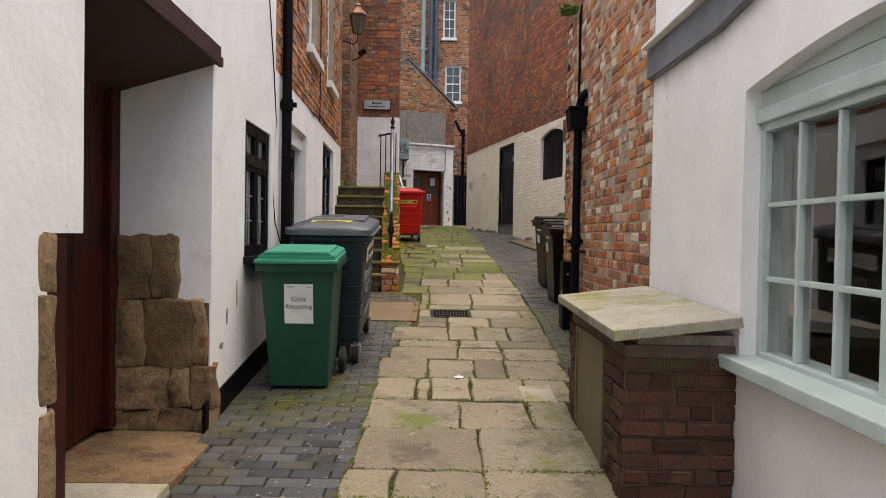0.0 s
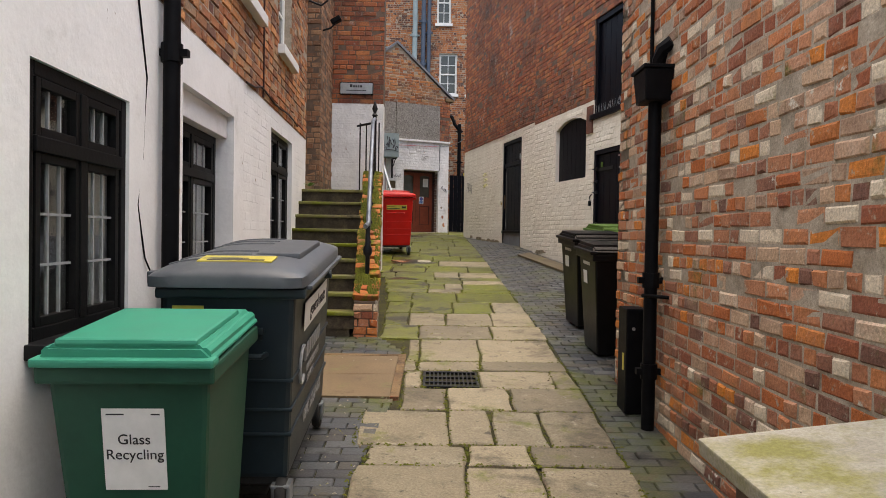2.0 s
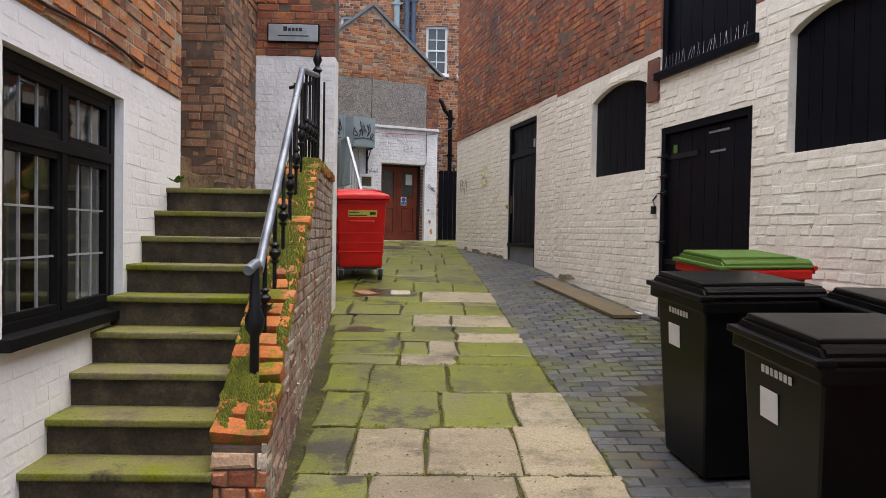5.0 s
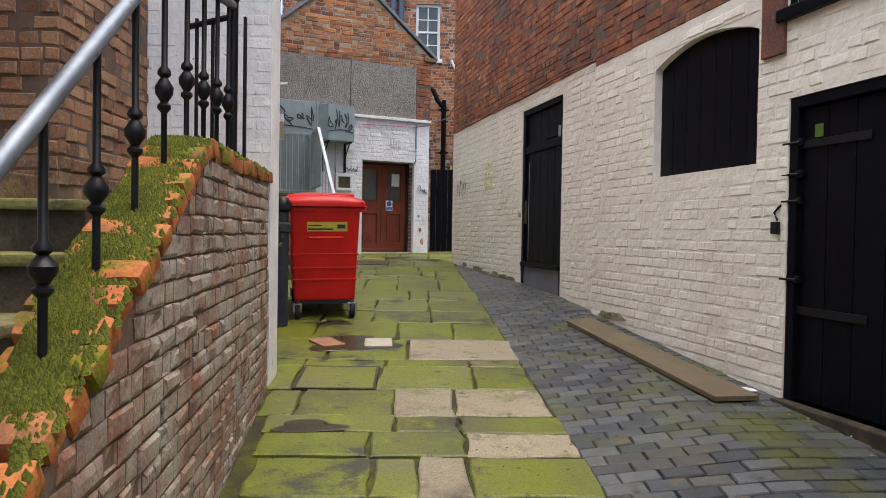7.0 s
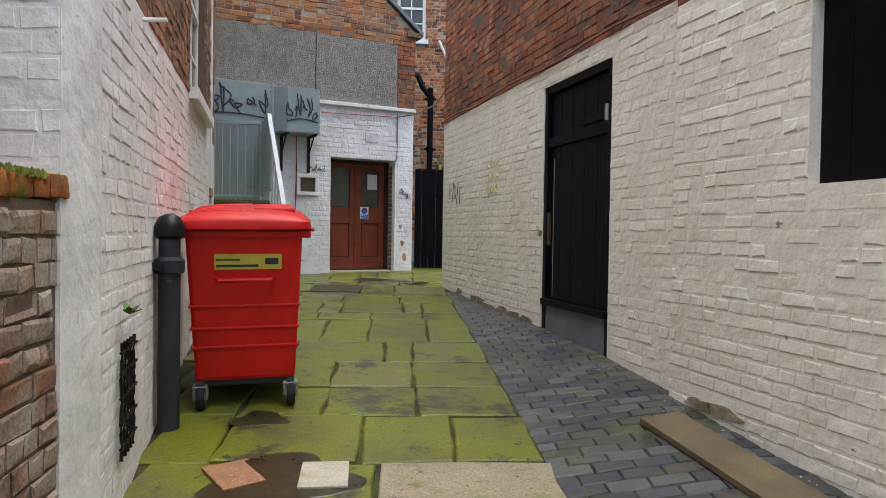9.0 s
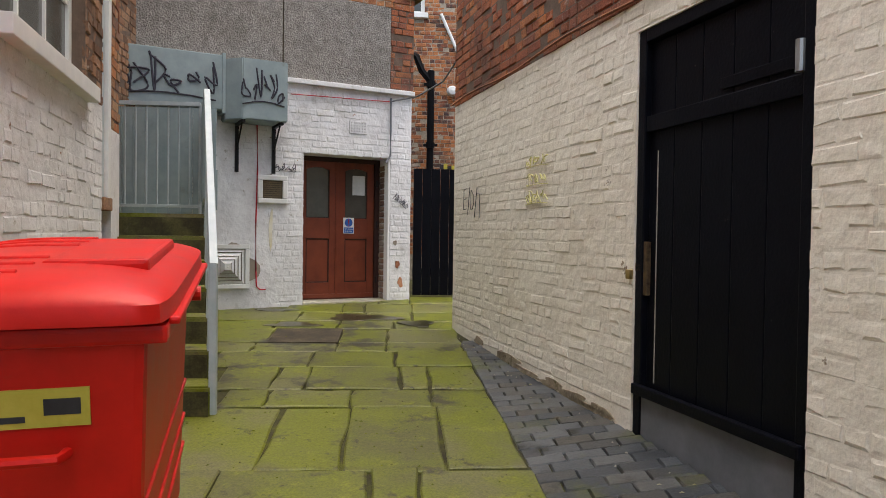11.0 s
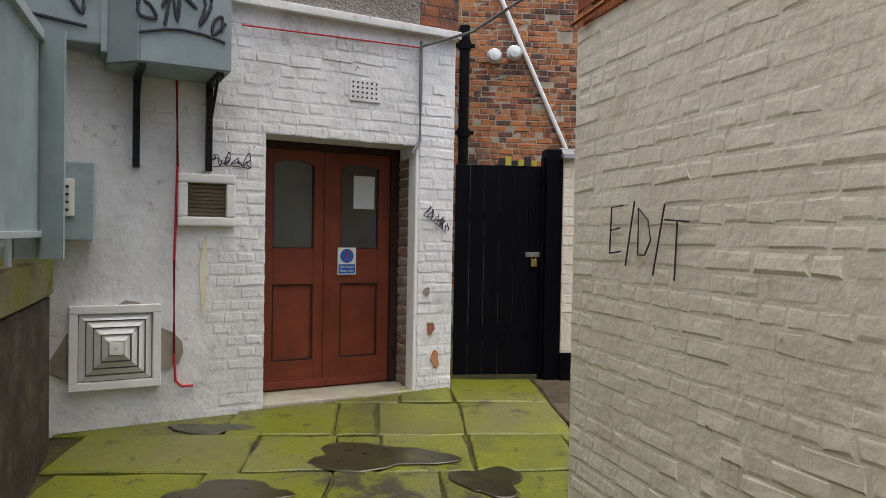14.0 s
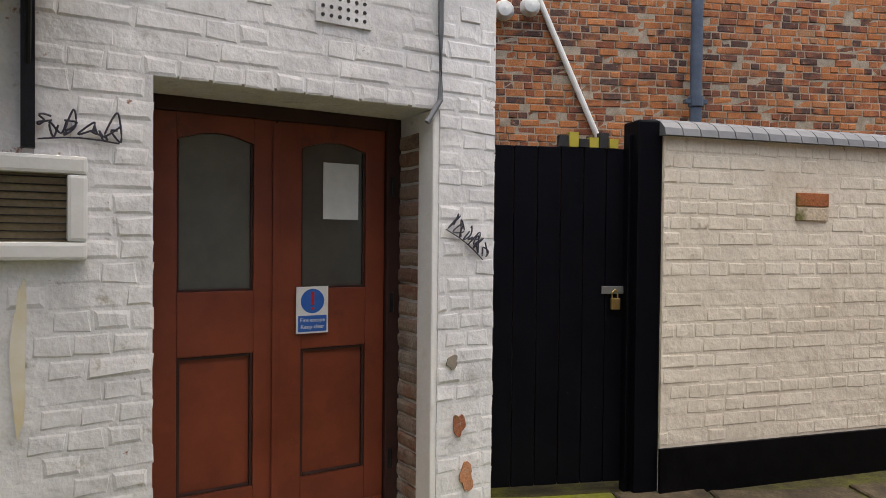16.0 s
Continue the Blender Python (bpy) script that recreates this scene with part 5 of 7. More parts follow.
for y in (10.42, 10.78, 11.14, 11.48, 11.82, 12.16, 12.5, 12.82, 13.12, 13.42):
    baluster(y, rail)
bm = bmesh.new()
pts = [(rx(10.12) - 0.02, 10.05, 1.90), (rx(10.12), 10.13, 1.93)] + [(rx(y), y, rail_z(y)) for y in (10.22, 10.6, 11.0, 11.4, 11.8, 12.15, 12.4, 12.8, 13.2, 13.55)]
tube(bm, pts, 0.026, 12)
M_railtop = surf("worn_steel_handrail", [(0.10, 0.12, 0.15), (0.26, 0.29, 0.33)], 4, 0.5, 0.1, 60, 0, [((0.03, 0.03, 0.04), 5, 0.6, 0.72)], 0.7)
part("handrail", bm, M_railtop, rail, "worn bare steel handrail", smooth=True)
bm = bmesh.new()
lathe(bm, [(0.03, 0), (0.03, 1.0), (0.05, 1.02), (0.02, 1.06), (0.045, 1.12), (0.03, 1.17), (0.006, 1.24)], 12, Matrix.Translation((rx(13.55), 13.55, 2.64)))
part("newel_post", bm, M_iron, rail, smooth=True)
bm = bmesh.new()
lathe(bm, [(0.024, 0), (0.024, 0.25), (0.045, 0.28), (0.05, 0.33), (0.03, 0.38), (0.02, 0.6)], 12, Matrix.Translation((rx(10.12), 10.12, 1.33)))
part("newel_post", bm, M_iron, rail, smooth=True)
side_rail = thing("landing_rail", "black iron rail across the head of the stair", "railing")
bm = bmesh.new()
tube(bm, [(rx(13.55), 13.55, 3.55), (-1.3, 13.62, 3.5)], 0.018)
part("top_rail", bm, M_iron, side_rail)
for k in range(4):
    x = -0.95 - 0.1 * k
    part("baluster", rod(bmesh.new(), (x, 13.56 + 0.02 * k, 2.388), (x, 13.56 + 0.02 * k, 3.55), 0.011), M_iron, side_rail)

# name board
board = thing("name_board", "pale grey name board with dark lettering bars on brick", "sign", SIGN.at(0.14, 4.13, -0.045))
part("panel", boxes((0, 0.53, 0, 0.035, 0, 0.18), bev=0.005), M_steel, board)
part("rim", boxes((-0.012, 0.542, 0.006, 0.04, -0.012, 0.192)), M_black, board)
bars([(0.16, 0.20, -0.002, 0, 0.105, 0.155), (0.21, 0.24, -0.002, 0, 0.105, 0.14), (0.25, 0.28, -0.002, 0, 0.105, 0.14), (0.29, 0.315, -0.002, 0, 0.105, 0.14), (0.325, 0.36, -0.002, 0, 0.105, 0.14), (0.1, 0.43, -0.002, 0, 0.05, 0.062)], M_ink, board)

# wall lantern and flood lamp
lan = thing("wall_lantern", "old copper lantern on an iron wall bracket", "lamp", pose(-1.52, 11.95, 5.0))
M_copper = surf("tarnished_copper", [(0.16, 0.07, 0.045), (0.28, 0.13, 0.08)], 10, 0.5, 0.2, 80, 0, [], 0.7)
part("cap", lathe(bmesh.new(), [(0.15, 0.30), (0.16, 0.32), (0.07, 0.42), (0.05, 0.46), (0.06, 0.48), (0.01, 0.53)], 6), M_copper, lan)
part("glazing", lathe(bmesh.new(), [(0.085, 0.0), (0.14, 0.30)], 6), M_frost, lan)
bm = bmesh.new()
for k in range(6):
    a = k * math.pi / 3
    rod(bm, (0.088 * math.cos(a), 0.088 * math.sin(a), 0), (0.145 * math.cos(a), 0.145 * math.sin(a), 0.30), 0.009, 6)
part("cage", bm, M_copper, lan)
bm = bmesh.new()
tube(bm, [(0, 0, 0.0), (0, 0, -0.12), (-0.08, 0, -0.18), (-0.24, 0, -0.12)], 0.014)
part("bracket", bm, M_iron, lan)
fl = thing("flood_lamp", "small black flood lamp on a bracket", "lamp", pose(-1.62, 13.2, 4.95))
part("arm", tube(bmesh.new(), [(-0.17, 0, -0.1), (-0.05, 0, -0.06), (0.02, -0.02, 0)], 0.014), M_iron, fl)
part("head", boxes((-0.06, 0.10, -0.06, 0.06, -0.01, 0.07), bev=0.02), M_black, fl, "", pose(0.03, 0, 0.02, 0, -30, 0))


# ---- cables ----
def cable(label, pts, r, material, category="cable"):
    c = thing("cable", label, category)
    part("wire", tube(bmesh.new(), pts, r, 6), material, c, smooth=True)
    return c


cable("thin black cable looping down a white wall", [(-1.50, 5.9, 3.6), (-1.515, 6.16, 3.0), (-1.525, 6.30, 2.6), (-1.53, 6.27, 2.2), (-1.525, 6.20, 1.95), (-1.52, 6.28, 1.68), (-1.50, 6.45, 1.46)], 0.005, M_black)
cable("brown cable along the joint of painted and bare brick", [RF.m @ Vector((s, -0.03, 4.12 + 0.02 * math.sin(s * 3))) for s in np.linspace(0, RF.length, 14)], 0.010, M_brick_dark)
cable("dark cable run along a brick wall above white paint", [LB.m @ Vector((s, -0.02, 3.06 + (0.06 if s > 2.6 else 0) - 0.02 * math.sin(s * 4))) for s in np.linspace(2.2, 4.9, 10)], 0.009, M_soffit)
cable("thin dark conduit climbing an orange brick wall", [LB.m @ Vector((2.9, -0.015, z)) for z in (3.06, 4.5, 6.5)], 0.009, M_soffit)


# ---- ground fittings ----
grate = thing("drain_grate", "rusty iron drain grate in the paving", "grate", pose(-0.12, 8.16, gz(8.16) - 0.002, SLOPE) @ Matrix.Diagonal((0.98, 1.45, 1, 1)))
part("rim", boxes((0, 0.46, 0, 0.02, -0.03, 0.0), (0, 0.46, 0.28, 0.30, -0.03, 0.0), (0, 0.02, 0.02, 0.28, -0.03, 0.0), (0.44, 0.46, 0.02, 0.28, -0.03, 0.0)), M_iron, grate)
for i in range(1, 12):
    part("bar", boxes((0.02 + i * 0.035 - 0.006, 0.02 + i * 0.035 + 0.006, 0.02, 0.28, -0.03, -0.002)), M_iron, grate)
part("cross_bar", boxes((0.02, 0.44, 0.09, 0.105, -0.03, -0.004), (0.02, 0.44, 0.19, 0.205, -0.03, -0.004)), M_iron, grate)
hatchp = thing("cellar_hatch", "flat brown steel cellar hatch in a brick surround", "hatch", pose(-1.08, 7.86, gz(7.86), SLOPE))
part("plate", boxes((0, 0.72, 0, 0.60, -0.03, 0.004), bev=0.003), M_hatch, hatchp)
part("plate", boxes((0, 0.72, 0.606, 1.20, -0.03, 0.004), bev=0.003), M_hatch, hatchp)
part("rim", boxes((0.722, 0.79, -0.02, 1.26, -0.03, 0.008), (-0.02, 0.722, 1.204, 1.26, -0.03, 0.008), bev=0.004), M_stone, hatchp)


def cover(name, label, x, y, w, d, mat, turn=0, thick=0.01, rim=None):
    c = thing(name, label, "cover", pose(x, y, gz(y) - 0.004, math.degrees(math.atan((gz(y + d) - gz(y)) / d)), 0, turn))
    part("plate", boxes((0, w, 0, d, -0.03, thick * 0.4), bev=0.003), mat, c)
    part("rim", boxes((-0.02, 0, -0.02, d + 0.02, -0.03, 0.006), (w, w + 0.02, -0.02, d + 0.02, -0.03, 0.006), (0, w, -0.02, 0, -0.03, 0.006), (0, w, d, d + 0.02, -0.03, 0.006)), rim or M_riser, c)
    return c


cover("manhole_cover", "mossy square manhole cover in the flags", -0.76, 14.30, 0.54, 0.52, M_flag_moss)
cover("manhole_cover", "muddy square manhole cover in the flags", -1.06, 21.24, 0.62, 0.64, M_riser)
cover("water_cover", "pale plastic meter cover beside the kiosk", 0.62, 5.0, 0.2, 0.34, M_concrete, 0, 0.01, M_concrete)
for x, y, t, mat, lb in ((-0.70, 15.35, 35, M_concrete, "broken pinkish clay tile lying on wet flags"), (-0.36, 15.37, 3, M_label, "pale square tile lying on wet flags")):
    tl = thing("loose_tile", lb, "tile", pose(x, y, gz(y) + 0.006, SLOPE, 0, t))
    part("tile", boxes((0, 0.24, 0, 0.30, 0, 0.014), bev=0.003), M_concrete if mat is M_label else M_brick_brown, tl)
plank = thing("ground_board", "long wet brown board lying along the wall foot", "board")
bm = bmesh.new()
for a, b in (((1.53, 16.02), (1.98, 13.72)),):
    v = []
    for zo in (0.004, 0.035):
        for (x, y) in (a, (a[0] + 0.24, a[1] + 0.03), (b[0] + 0.30, b[1] + 0.03), b):
            v.append(bm.verts.new((x, y, gxy(x, y) + zo)))
    for q in ((3, 2, 1, 0), (4, 5, 6, 7), (0, 1, 5, 4), (1, 2, 6, 5), (2, 3, 7, 6), (3, 0, 4, 7)):
        bm.faces.new([v[i] for i in q])
part("board", bm, M_plank, plank)


def litter(label, x, y, size, mat, seed):
    rg = random.Random(seed)
    l = thing("litter", label, "litter", pose(x, y, gxy(x, y) + 0.004, SLOPE, 0, rg.uniform(0, 360)))
    bm = bmesh.new()
    n = 9
    ring = [bm.verts.new((size * math.cos(6.283 * k / n) * rg.uniform(0.5, 1.1), size * 0.6 * math.sin(6.283 * k / n) * rg.uniform(0.5, 1.1), rg.uniform(0, size * 0.12))) for k in range(n)]
    c = bm.verts.new((0, 0, size * 0.3))
    for k in range(n):
        bm.faces.new((ring[k], ring[(k + 1) % n], c))
    bm.faces.new(ring[::-1])
    part("scrap", bm, mat, l)


litter("crumpled white paper scrap on the flags", 0.14, 5.55, 0.07, M_paper, 1)
litter("white scrap at a wall foot", 2.28, 13.95, 0.08, M_paper, 2)
litter("crumpled white tissue by the steps", -1.2, 19.0, 0.08, M_paper, 3)
litter("blue plastic scrap by a bin", -1.12, 16.5, 0.06, M_blue_ink, 4)
litter("blue bottle top on mossy flags", -0.12, 16.4, 0.03, M_blue_ink, 5)

# ---- white side wall: post, grille, nail ----
M_pipe_dark = surf("weathered_dark_blue_pipe", [(0.010, 0.012, 0.017), (0.035, 0.042, 0.055)], 7, 0.55, 0.3, 60, 0, [((0.12, 0.14, 0.16), 5, 0.62, 0.72)], spec=0.3)
post = thing("soil_pipe_stub", "short dark blue-grey cast pipe standing against a white wall", "pipe", pose(-1.225, 16.18, gz(16.18) - 0.02))
part("pipe", lathe(bmesh.new(), [(0.062, 0), (0.062, 0.92), (0.085, 0.93), (0.085, 1.0), (0.06, 1.02), (0.06, 1.12)], 16), M_pipe_dark, post, smooth=True)
part("collar", boxes((-0.12, 0.0, -0.10, 0.10, 0.94, 0.99), bev=0.006), M_iron, post)
part("cap", lathe(bmesh.new(), [(0.06, 1.12), (0.085, 1.14), (0.09, 1.19), (0.06, 1.25), (0.02, 1.27)], 16), M_iron, post, smooth=True)
gr = thing("wall_grille", "rusty wavy iron grille at a wall foot", "grille", LN.at(LN.s(15.12), 1.52, -0.015))
for k in range(5):
    x = 0.03 + k * 0.07
    part("bar", tube(bmesh.new(), [(x + 0.012 * math.sin(z * 30 + k), -0.01, z) for z in np.linspace(0, 0.52, 14)], 0.008, 6), M_iron, gr, smooth=True)
for z in (0.06, 0.17, 0.28, 0.39, 0.48):
    part("bar", tube(bmesh.new(), [(x, -0.012 - 0.006 * math.sin(x * 60), z) for x in np.linspace(0, 0.36, 12)], 0.007, 6), M_iron, gr, smooth=True)
nail = thing("wall_peg", "small white pipe end jutting from a wall", "pipe", LN.at(LN.s(15.75), 3.62, 0))
part("peg", rod(bmesh.new(), (0, 0, 0), (0, -0.12, 0.01), 0.012), M_sash, nail)


# ---- rear steps and railings ----
def ex(y):
    return -1.03 - 0.29 * (y - 19.1)


M_riser2 = surf("dark_concrete_riser", [(0.03, 0.025, 0.014), (0.075, 0.07, 0.026), (0.13, 0.12, 0.05)], 5, 0.8, 0.5, 40, 0, [((0.15, 0.15, 0.12), 3, 0.60, 0.72), ((0.02, 0.017, 0.012), 2.2, 0.5, 0.66)], grain=0.4)
rear = thing("rear_steps", "mossy concrete steps to a side landing", "stair")
for i in range(7):
    y, z = 19.1 + 0.26 * i, gz(19.1) + 0.184 * (i + 1)
    y1 = y + 0.29 if i < 6 else 22.7
    xl = lambda q: LN.a.x + (LN.b.x - LN.a.x) * (min(q, 23.5) - LN.a.y) / (LN.b.y - LN.a.y) + 0.01
    bm = bmesh.new()
    vs = []
    for zz in (z - 0.184 - (0.02 if i else 0.1), z):
        for (x, yy) in ((xl(y) - (0.4 if i == 6 else 0), y), (ex(y), y), (ex(y1), y1), (xl(y1) - (0.5 if i == 6 else 0), y1)):
            vs.append(bm.verts.new((x, yy, zz)))
    for q in ((3, 2, 1, 0), (4, 5, 6, 7), (0, 1, 5, 4), (1, 2, 6, 5), (2, 3, 7, 6), (3, 0, 4, 7)):
        bm.faces.new([vs[k] for k in q])
    bmesh.ops.bevel(bm, geom=list(bm.edges), offset=0.012, segments=2, affect="EDGES")
    part("step", bm, M_step, rear, "mossy concrete step")
    # thin strip on each riser face, darker than the step
    part("riser", boxes((xl(y) + 0.02 - (0.4 if i == 6 else 0), ex(y) - 0.012, y - 0.005, y + 0.02, z - 0.184, z - 0.032)), M_riser2, rear, "dark riser strip")
bm = bmesh.new()
prof = [(19.14, 1.4), (22.7, 1.4), (22.7, 2.70), (20.66, 2.70), (19.14, 1.62)]
va = [bm.verts.new((ex(y) - 0.02, y, z)) for y, z in prof]
vb = [bm.verts.new((ex(y) - 0.18, y, z)) for y, z in prof]
bm.faces.new(va)
bm.faces.new(vb[::-1])
for i in range(5):
    bm.faces.new((va[i], vb[i], vb[(i + 1) % 5], va[(i + 1) % 5]))
part("side_wall", bm, M_riser, rear, "stained brick side of the steps")
LZ = gz(19.1) + 0.184 * 7
srail = thing("step_railing", "blue-grey steel step railing with a sheet panel", "railing")
p0, p1, p2 = Vector((ex(19.16) + 0.02, 19.16, 2.55)), Vector((ex(21.1) + 0.02, 21.1, 4.02)), Vector((ex(22.5) + 0.02, 22.5, 4.02))
def flatbar(bm, a, b, w, h):
    a, b = Vector(a), Vector(b)
    d = b - a
    q = d.to_track_quat("Z", "Y").to_matrix().to_4x4()
    return box(bm, -w / 2, w / 2, -h / 2, h / 2, 0, d.length, 0.003, Matrix.Translation(a) @ q)
M_steelpaint = surf("pale_blue_steel_paint", [(0.34, 0.40, 0.44), (0.46, 0.52, 0.55)], 6, 0.45, 0.12, 60, 0, [((0.25, 0.24, 0.2), 6, 0.66, 0.76)])
part("post", flatbar(bmesh.new(), (p0.x, p0.y, gz(19.1) - 0.02), p0 + Vector((0, 0, 0.03)), 0.045, 0.045), M_steelpaint, srail)
part("handrail", flatbar(bmesh.new(), p0, p1, 0.05, 0.05), M_steelpaint, srail)
part("handrail", flatbar(bmesh.new(), p1, p2, 0.05, 0.05), M_steelpaint, srail)
part("foot_rail", flatbar(bmesh.new(), (ex(20.7) + 0.02, 20.7, LZ + 0.14), (ex(22.5) + 0.02, 22.5, LZ + 0.14), 0.04, 0.03), M_steelpaint, srail)
n = 18
for k in range(n):
    y = 20.7 + 1.8 * k / (n - 1)
    zt = float(np.interp(y, [19.16, 21.1, 22.5], [2.55, 4.02, 4.02])) - 0.02
    part("slat", boxes((ex(y) + 0.0, ex(y) + 0.012, y - 0.046, y + 0.046, LZ + 0.14, zt)), M_bluegrey, srail)
for k in range(5):
    y = 19.4 + 0.26 * k
    zt = float(np.interp(y, [19.16, 21.1], [2.55, 4.02]))
    part("baluster", rod(bmesh.new(), (ex(y) - 0.01, y, gz(19.1) + 0.184 * (k + 1)), (ex(y) + 0.01, y, zt), 0.008), M_steelpaint, srail)
frail = thing("landing_railing", "blue-grey steel landing railing with upright bars", "railing")
fx0, fx1, fy = -2.75, ex(21.7) - 0.04, 21.75
part("top_rail", flatbar(bmesh.new(), (fx0, fy, LZ + 1.10), (fx1, fy, LZ + 1.10), 0.04, 0.04), M_steelpaint, frail)
part("foot_rail", flatbar(bmesh.new(), (fx0, fy, LZ + 0.10), (fx1, fy, LZ + 0.10), 0.03, 0.03), M_steelpaint, frail)
for k in range(10):
    x = fx0 + (fx1 - fx0) * k / 9
    part("bar", rod(bmesh.new(), (x, fy, LZ + (0.0 if k in (0, 9) else 0.1)), (x, fy, LZ + 1.10), 0.016 if k in (0, 9) else 0.008), M_steelpaint, frail)
sheet = thing("sheet_screen", "blue-grey corrugated metal screen behind the landing", "screen", pose(0, 0, 0))
for k in range(9):
    x = -2.85 + 0.12 * k
    part("panel", boxes((x, x + 0.115, 22.15 + 0.008 * (k % 2), 22.17 + 0.008 * (k % 2), LZ + 0.02, 4.05)), M_bluegrey, sheet)


LE = Wall(-2.015, 19.905, -2.40, 21.95)     # the side wall beyond its end, with a door
door_side = thing("door_side", "pale blue door in a cream frame beside a landing", "door", LE.at(0.0, LZ + 0.10, 0.02), kind="structure")
part("leaf", boxes((0.0, 0.19, 0.0, 0.05, 0.0, 2.3), bev=0.006), M_steelpaint, door_side)
part("door_frame", boxes((0.192, 0.29, -0.03, 0.09, -0.06, 2.4), (0.0, 0.192, -0.03, 0.09, 2.31, 2.4), bev=0.008), M_sash, door_side, "cream painted frame")
part("latch", boxes((0.01, 0.05, -0.02, 0.0, 1.15, 1.19), (0.01, 0.05, -0.02, 0.0, 1.08, 1.11), bev=0.004), M_iron, door_side)
part("door_sill", boxes((0.0, 0.30, -0.04, 0.06, -0.10, -0.004), bev=0.008), M_brick_brown, door_side)
structure("wall_side_end", boxes((0.31, 0.62, 0.0, 0.5, 0.5, 7.4), (0.0, 0.31, 0.09, 0.5, 0.5, 7.4)), M_mortar_dark, LE.m, "mortar bed of a narrow brick pier")
side_end = bpy.data.objects["wall_side_end"]
for r_ in lay(0.312, 0.62, 3.55, 7.3, seed=91):
    finish("brick", brick_mesh([r_], 0.008, int(r_[2] * 991 + r_[0] * 17)), M_brick_orange, side_end)
structure("wall_side_end_base", boxes((0.306, 0.624, -0.006, 0.1, 0.5, 3.54)), M_white_brick, LE.m, "white painted foot of a narrow brick pier")
downpipe("downpipe", "blue-grey downpipe at a landing corner", (-2.90, 22.50, 7.0), (-2.90, 22.50, LZ), 0.045, M_bluegrey, (4.45,))


# ---- back building ----
def scrawl(parent, m, w, h, n, r, seed, mat):
    """A run of sprayed loops and strokes that spell nothing."""
    rg = random.Random(seed)
    for k in range(n):
        cell, x0 = w / n, w * k / n
        tall = rg.uniform(0.65, 1.1)
        keys = [Vector((x0 + cell * rg.uniform(-0.15, 1.15), -0.001, h * tall * rg.random())) for q in range(rg.randint(5, 7))]
        pts = []
        for a in range(len(keys) - 1):
            p0, p1, p2, p3 = keys[max(a - 1, 0)], keys[a], keys[a + 1], keys[min(a + 2, len(keys) - 1)]
            for t in (0, 0.2, 0.4, 0.6, 0.8):
                pts.append(m @ (0.5 * ((2 * p1) + (p2 - p0) * t + (2 * p0 - 5 * p1 + 4 * p2 - p3) * t * t + (3 * p1 - p0 - 3 * p2 + p3) * t * t * t)))
        pts.append(m @ keys[-1])
        part("sprayed_stroke", tube(bmesh.new(), pts, r, 5), mat, parent)
    part("sprayed_stroke", tube(bmesh.new(), [m @ Vector((w * t, -0.001, -h * 0.08 + h * 0.12 * math.sin(t * 3))) for t in (0, 0.3, 0.5, 0.75, 1.0)], r * 0.8, 5), mat, parent)


gable = thing("gable_wall", "pebbledashed wall under an orange brick gable", "wall", BACK.m, kind="structure")
GL = BACK.length
bm = bmesh.new()
box(bm, -1.0, GL - 0.32, -0.02, 0.55, 4.66, 5.72)
part("pebbledash", bm, M_pebble, gable, "grey pebbledash panel")
part("pebbledash_joint", boxes((1.75, 1.765, -0.024, -0.018, 4.66, 5.72)), M_riser, gable)
part("ledge", boxes((-1.0, GL + 0.02, -0.06, 0.1, 4.60, 4.66), bev=0.008), M_white_brick, gable, "white painted ledge")
part("return_core", boxes((GL - 0.31, GL + 0.02, 0.0, 0.55, 4.66, 5.9)), M_mortar_dark, gable)
for r_ in lay(GL - 0.31, GL + 0.02, 4.68, 5.88, seed=71):
    finish("brick", brick_mesh([r_], 0.008, int(r_[2] * 991 + r_[0] * 17)), M_brick_dark, gable)
apex_s, apex_z, eave_z = SB(-1.29), 7.45, 5.95
gtop = lambda s: apex_z - abs(s - apex_s) * (apex_z - eave_z) / (GL + 0.1 - apex_s)
bm = bmesh.new()
prism(bm, [(-1.0, 5.72), (GL - 0.0, 5.72), (GL + 0.04, 5.95), (apex_s, apex_z), (-1.0, gtop(-1.0))], 0.0, 0.5)
part("gable_core", bm, M_mortar, gable)
grow = lay(-1.0, GL, 5.73, 7.4, seed=72, top=lambda s: gtop(s) - 0.06)
for r_ in grow[:300]:
    finish("brick", brick_mesh([r_], 0.008, int(r_[2] * 991 + r_[0] * 17)), M_brick_orange, gable)
part("eaves_cap", boxes((GL - 0.15, GL + 0.12, -0.05, 0.4, 5.88, 5.97), bev=0.01), M_stone, gable)
roof = thing("back_roof", "dark slate roof verge along a gable", "roof", BACK.m, kind="structure")
for sgn in (1, -1):
    s2 = GL + 0.14 if sgn > 0 else -1.6
    z2 = apex_z - abs(s2 - apex_s) * (apex_z - eave_z) / (GL + 0.1 - apex_s)
    bm = bmesh.new()
    prism(bm, [(apex_s, apex_z), (s2, z2), (s2, z2 + 0.07), (apex_s, apex_z + 0.08)], -0.06, 3.2)
    part("slope", bm, M_lead, roof)

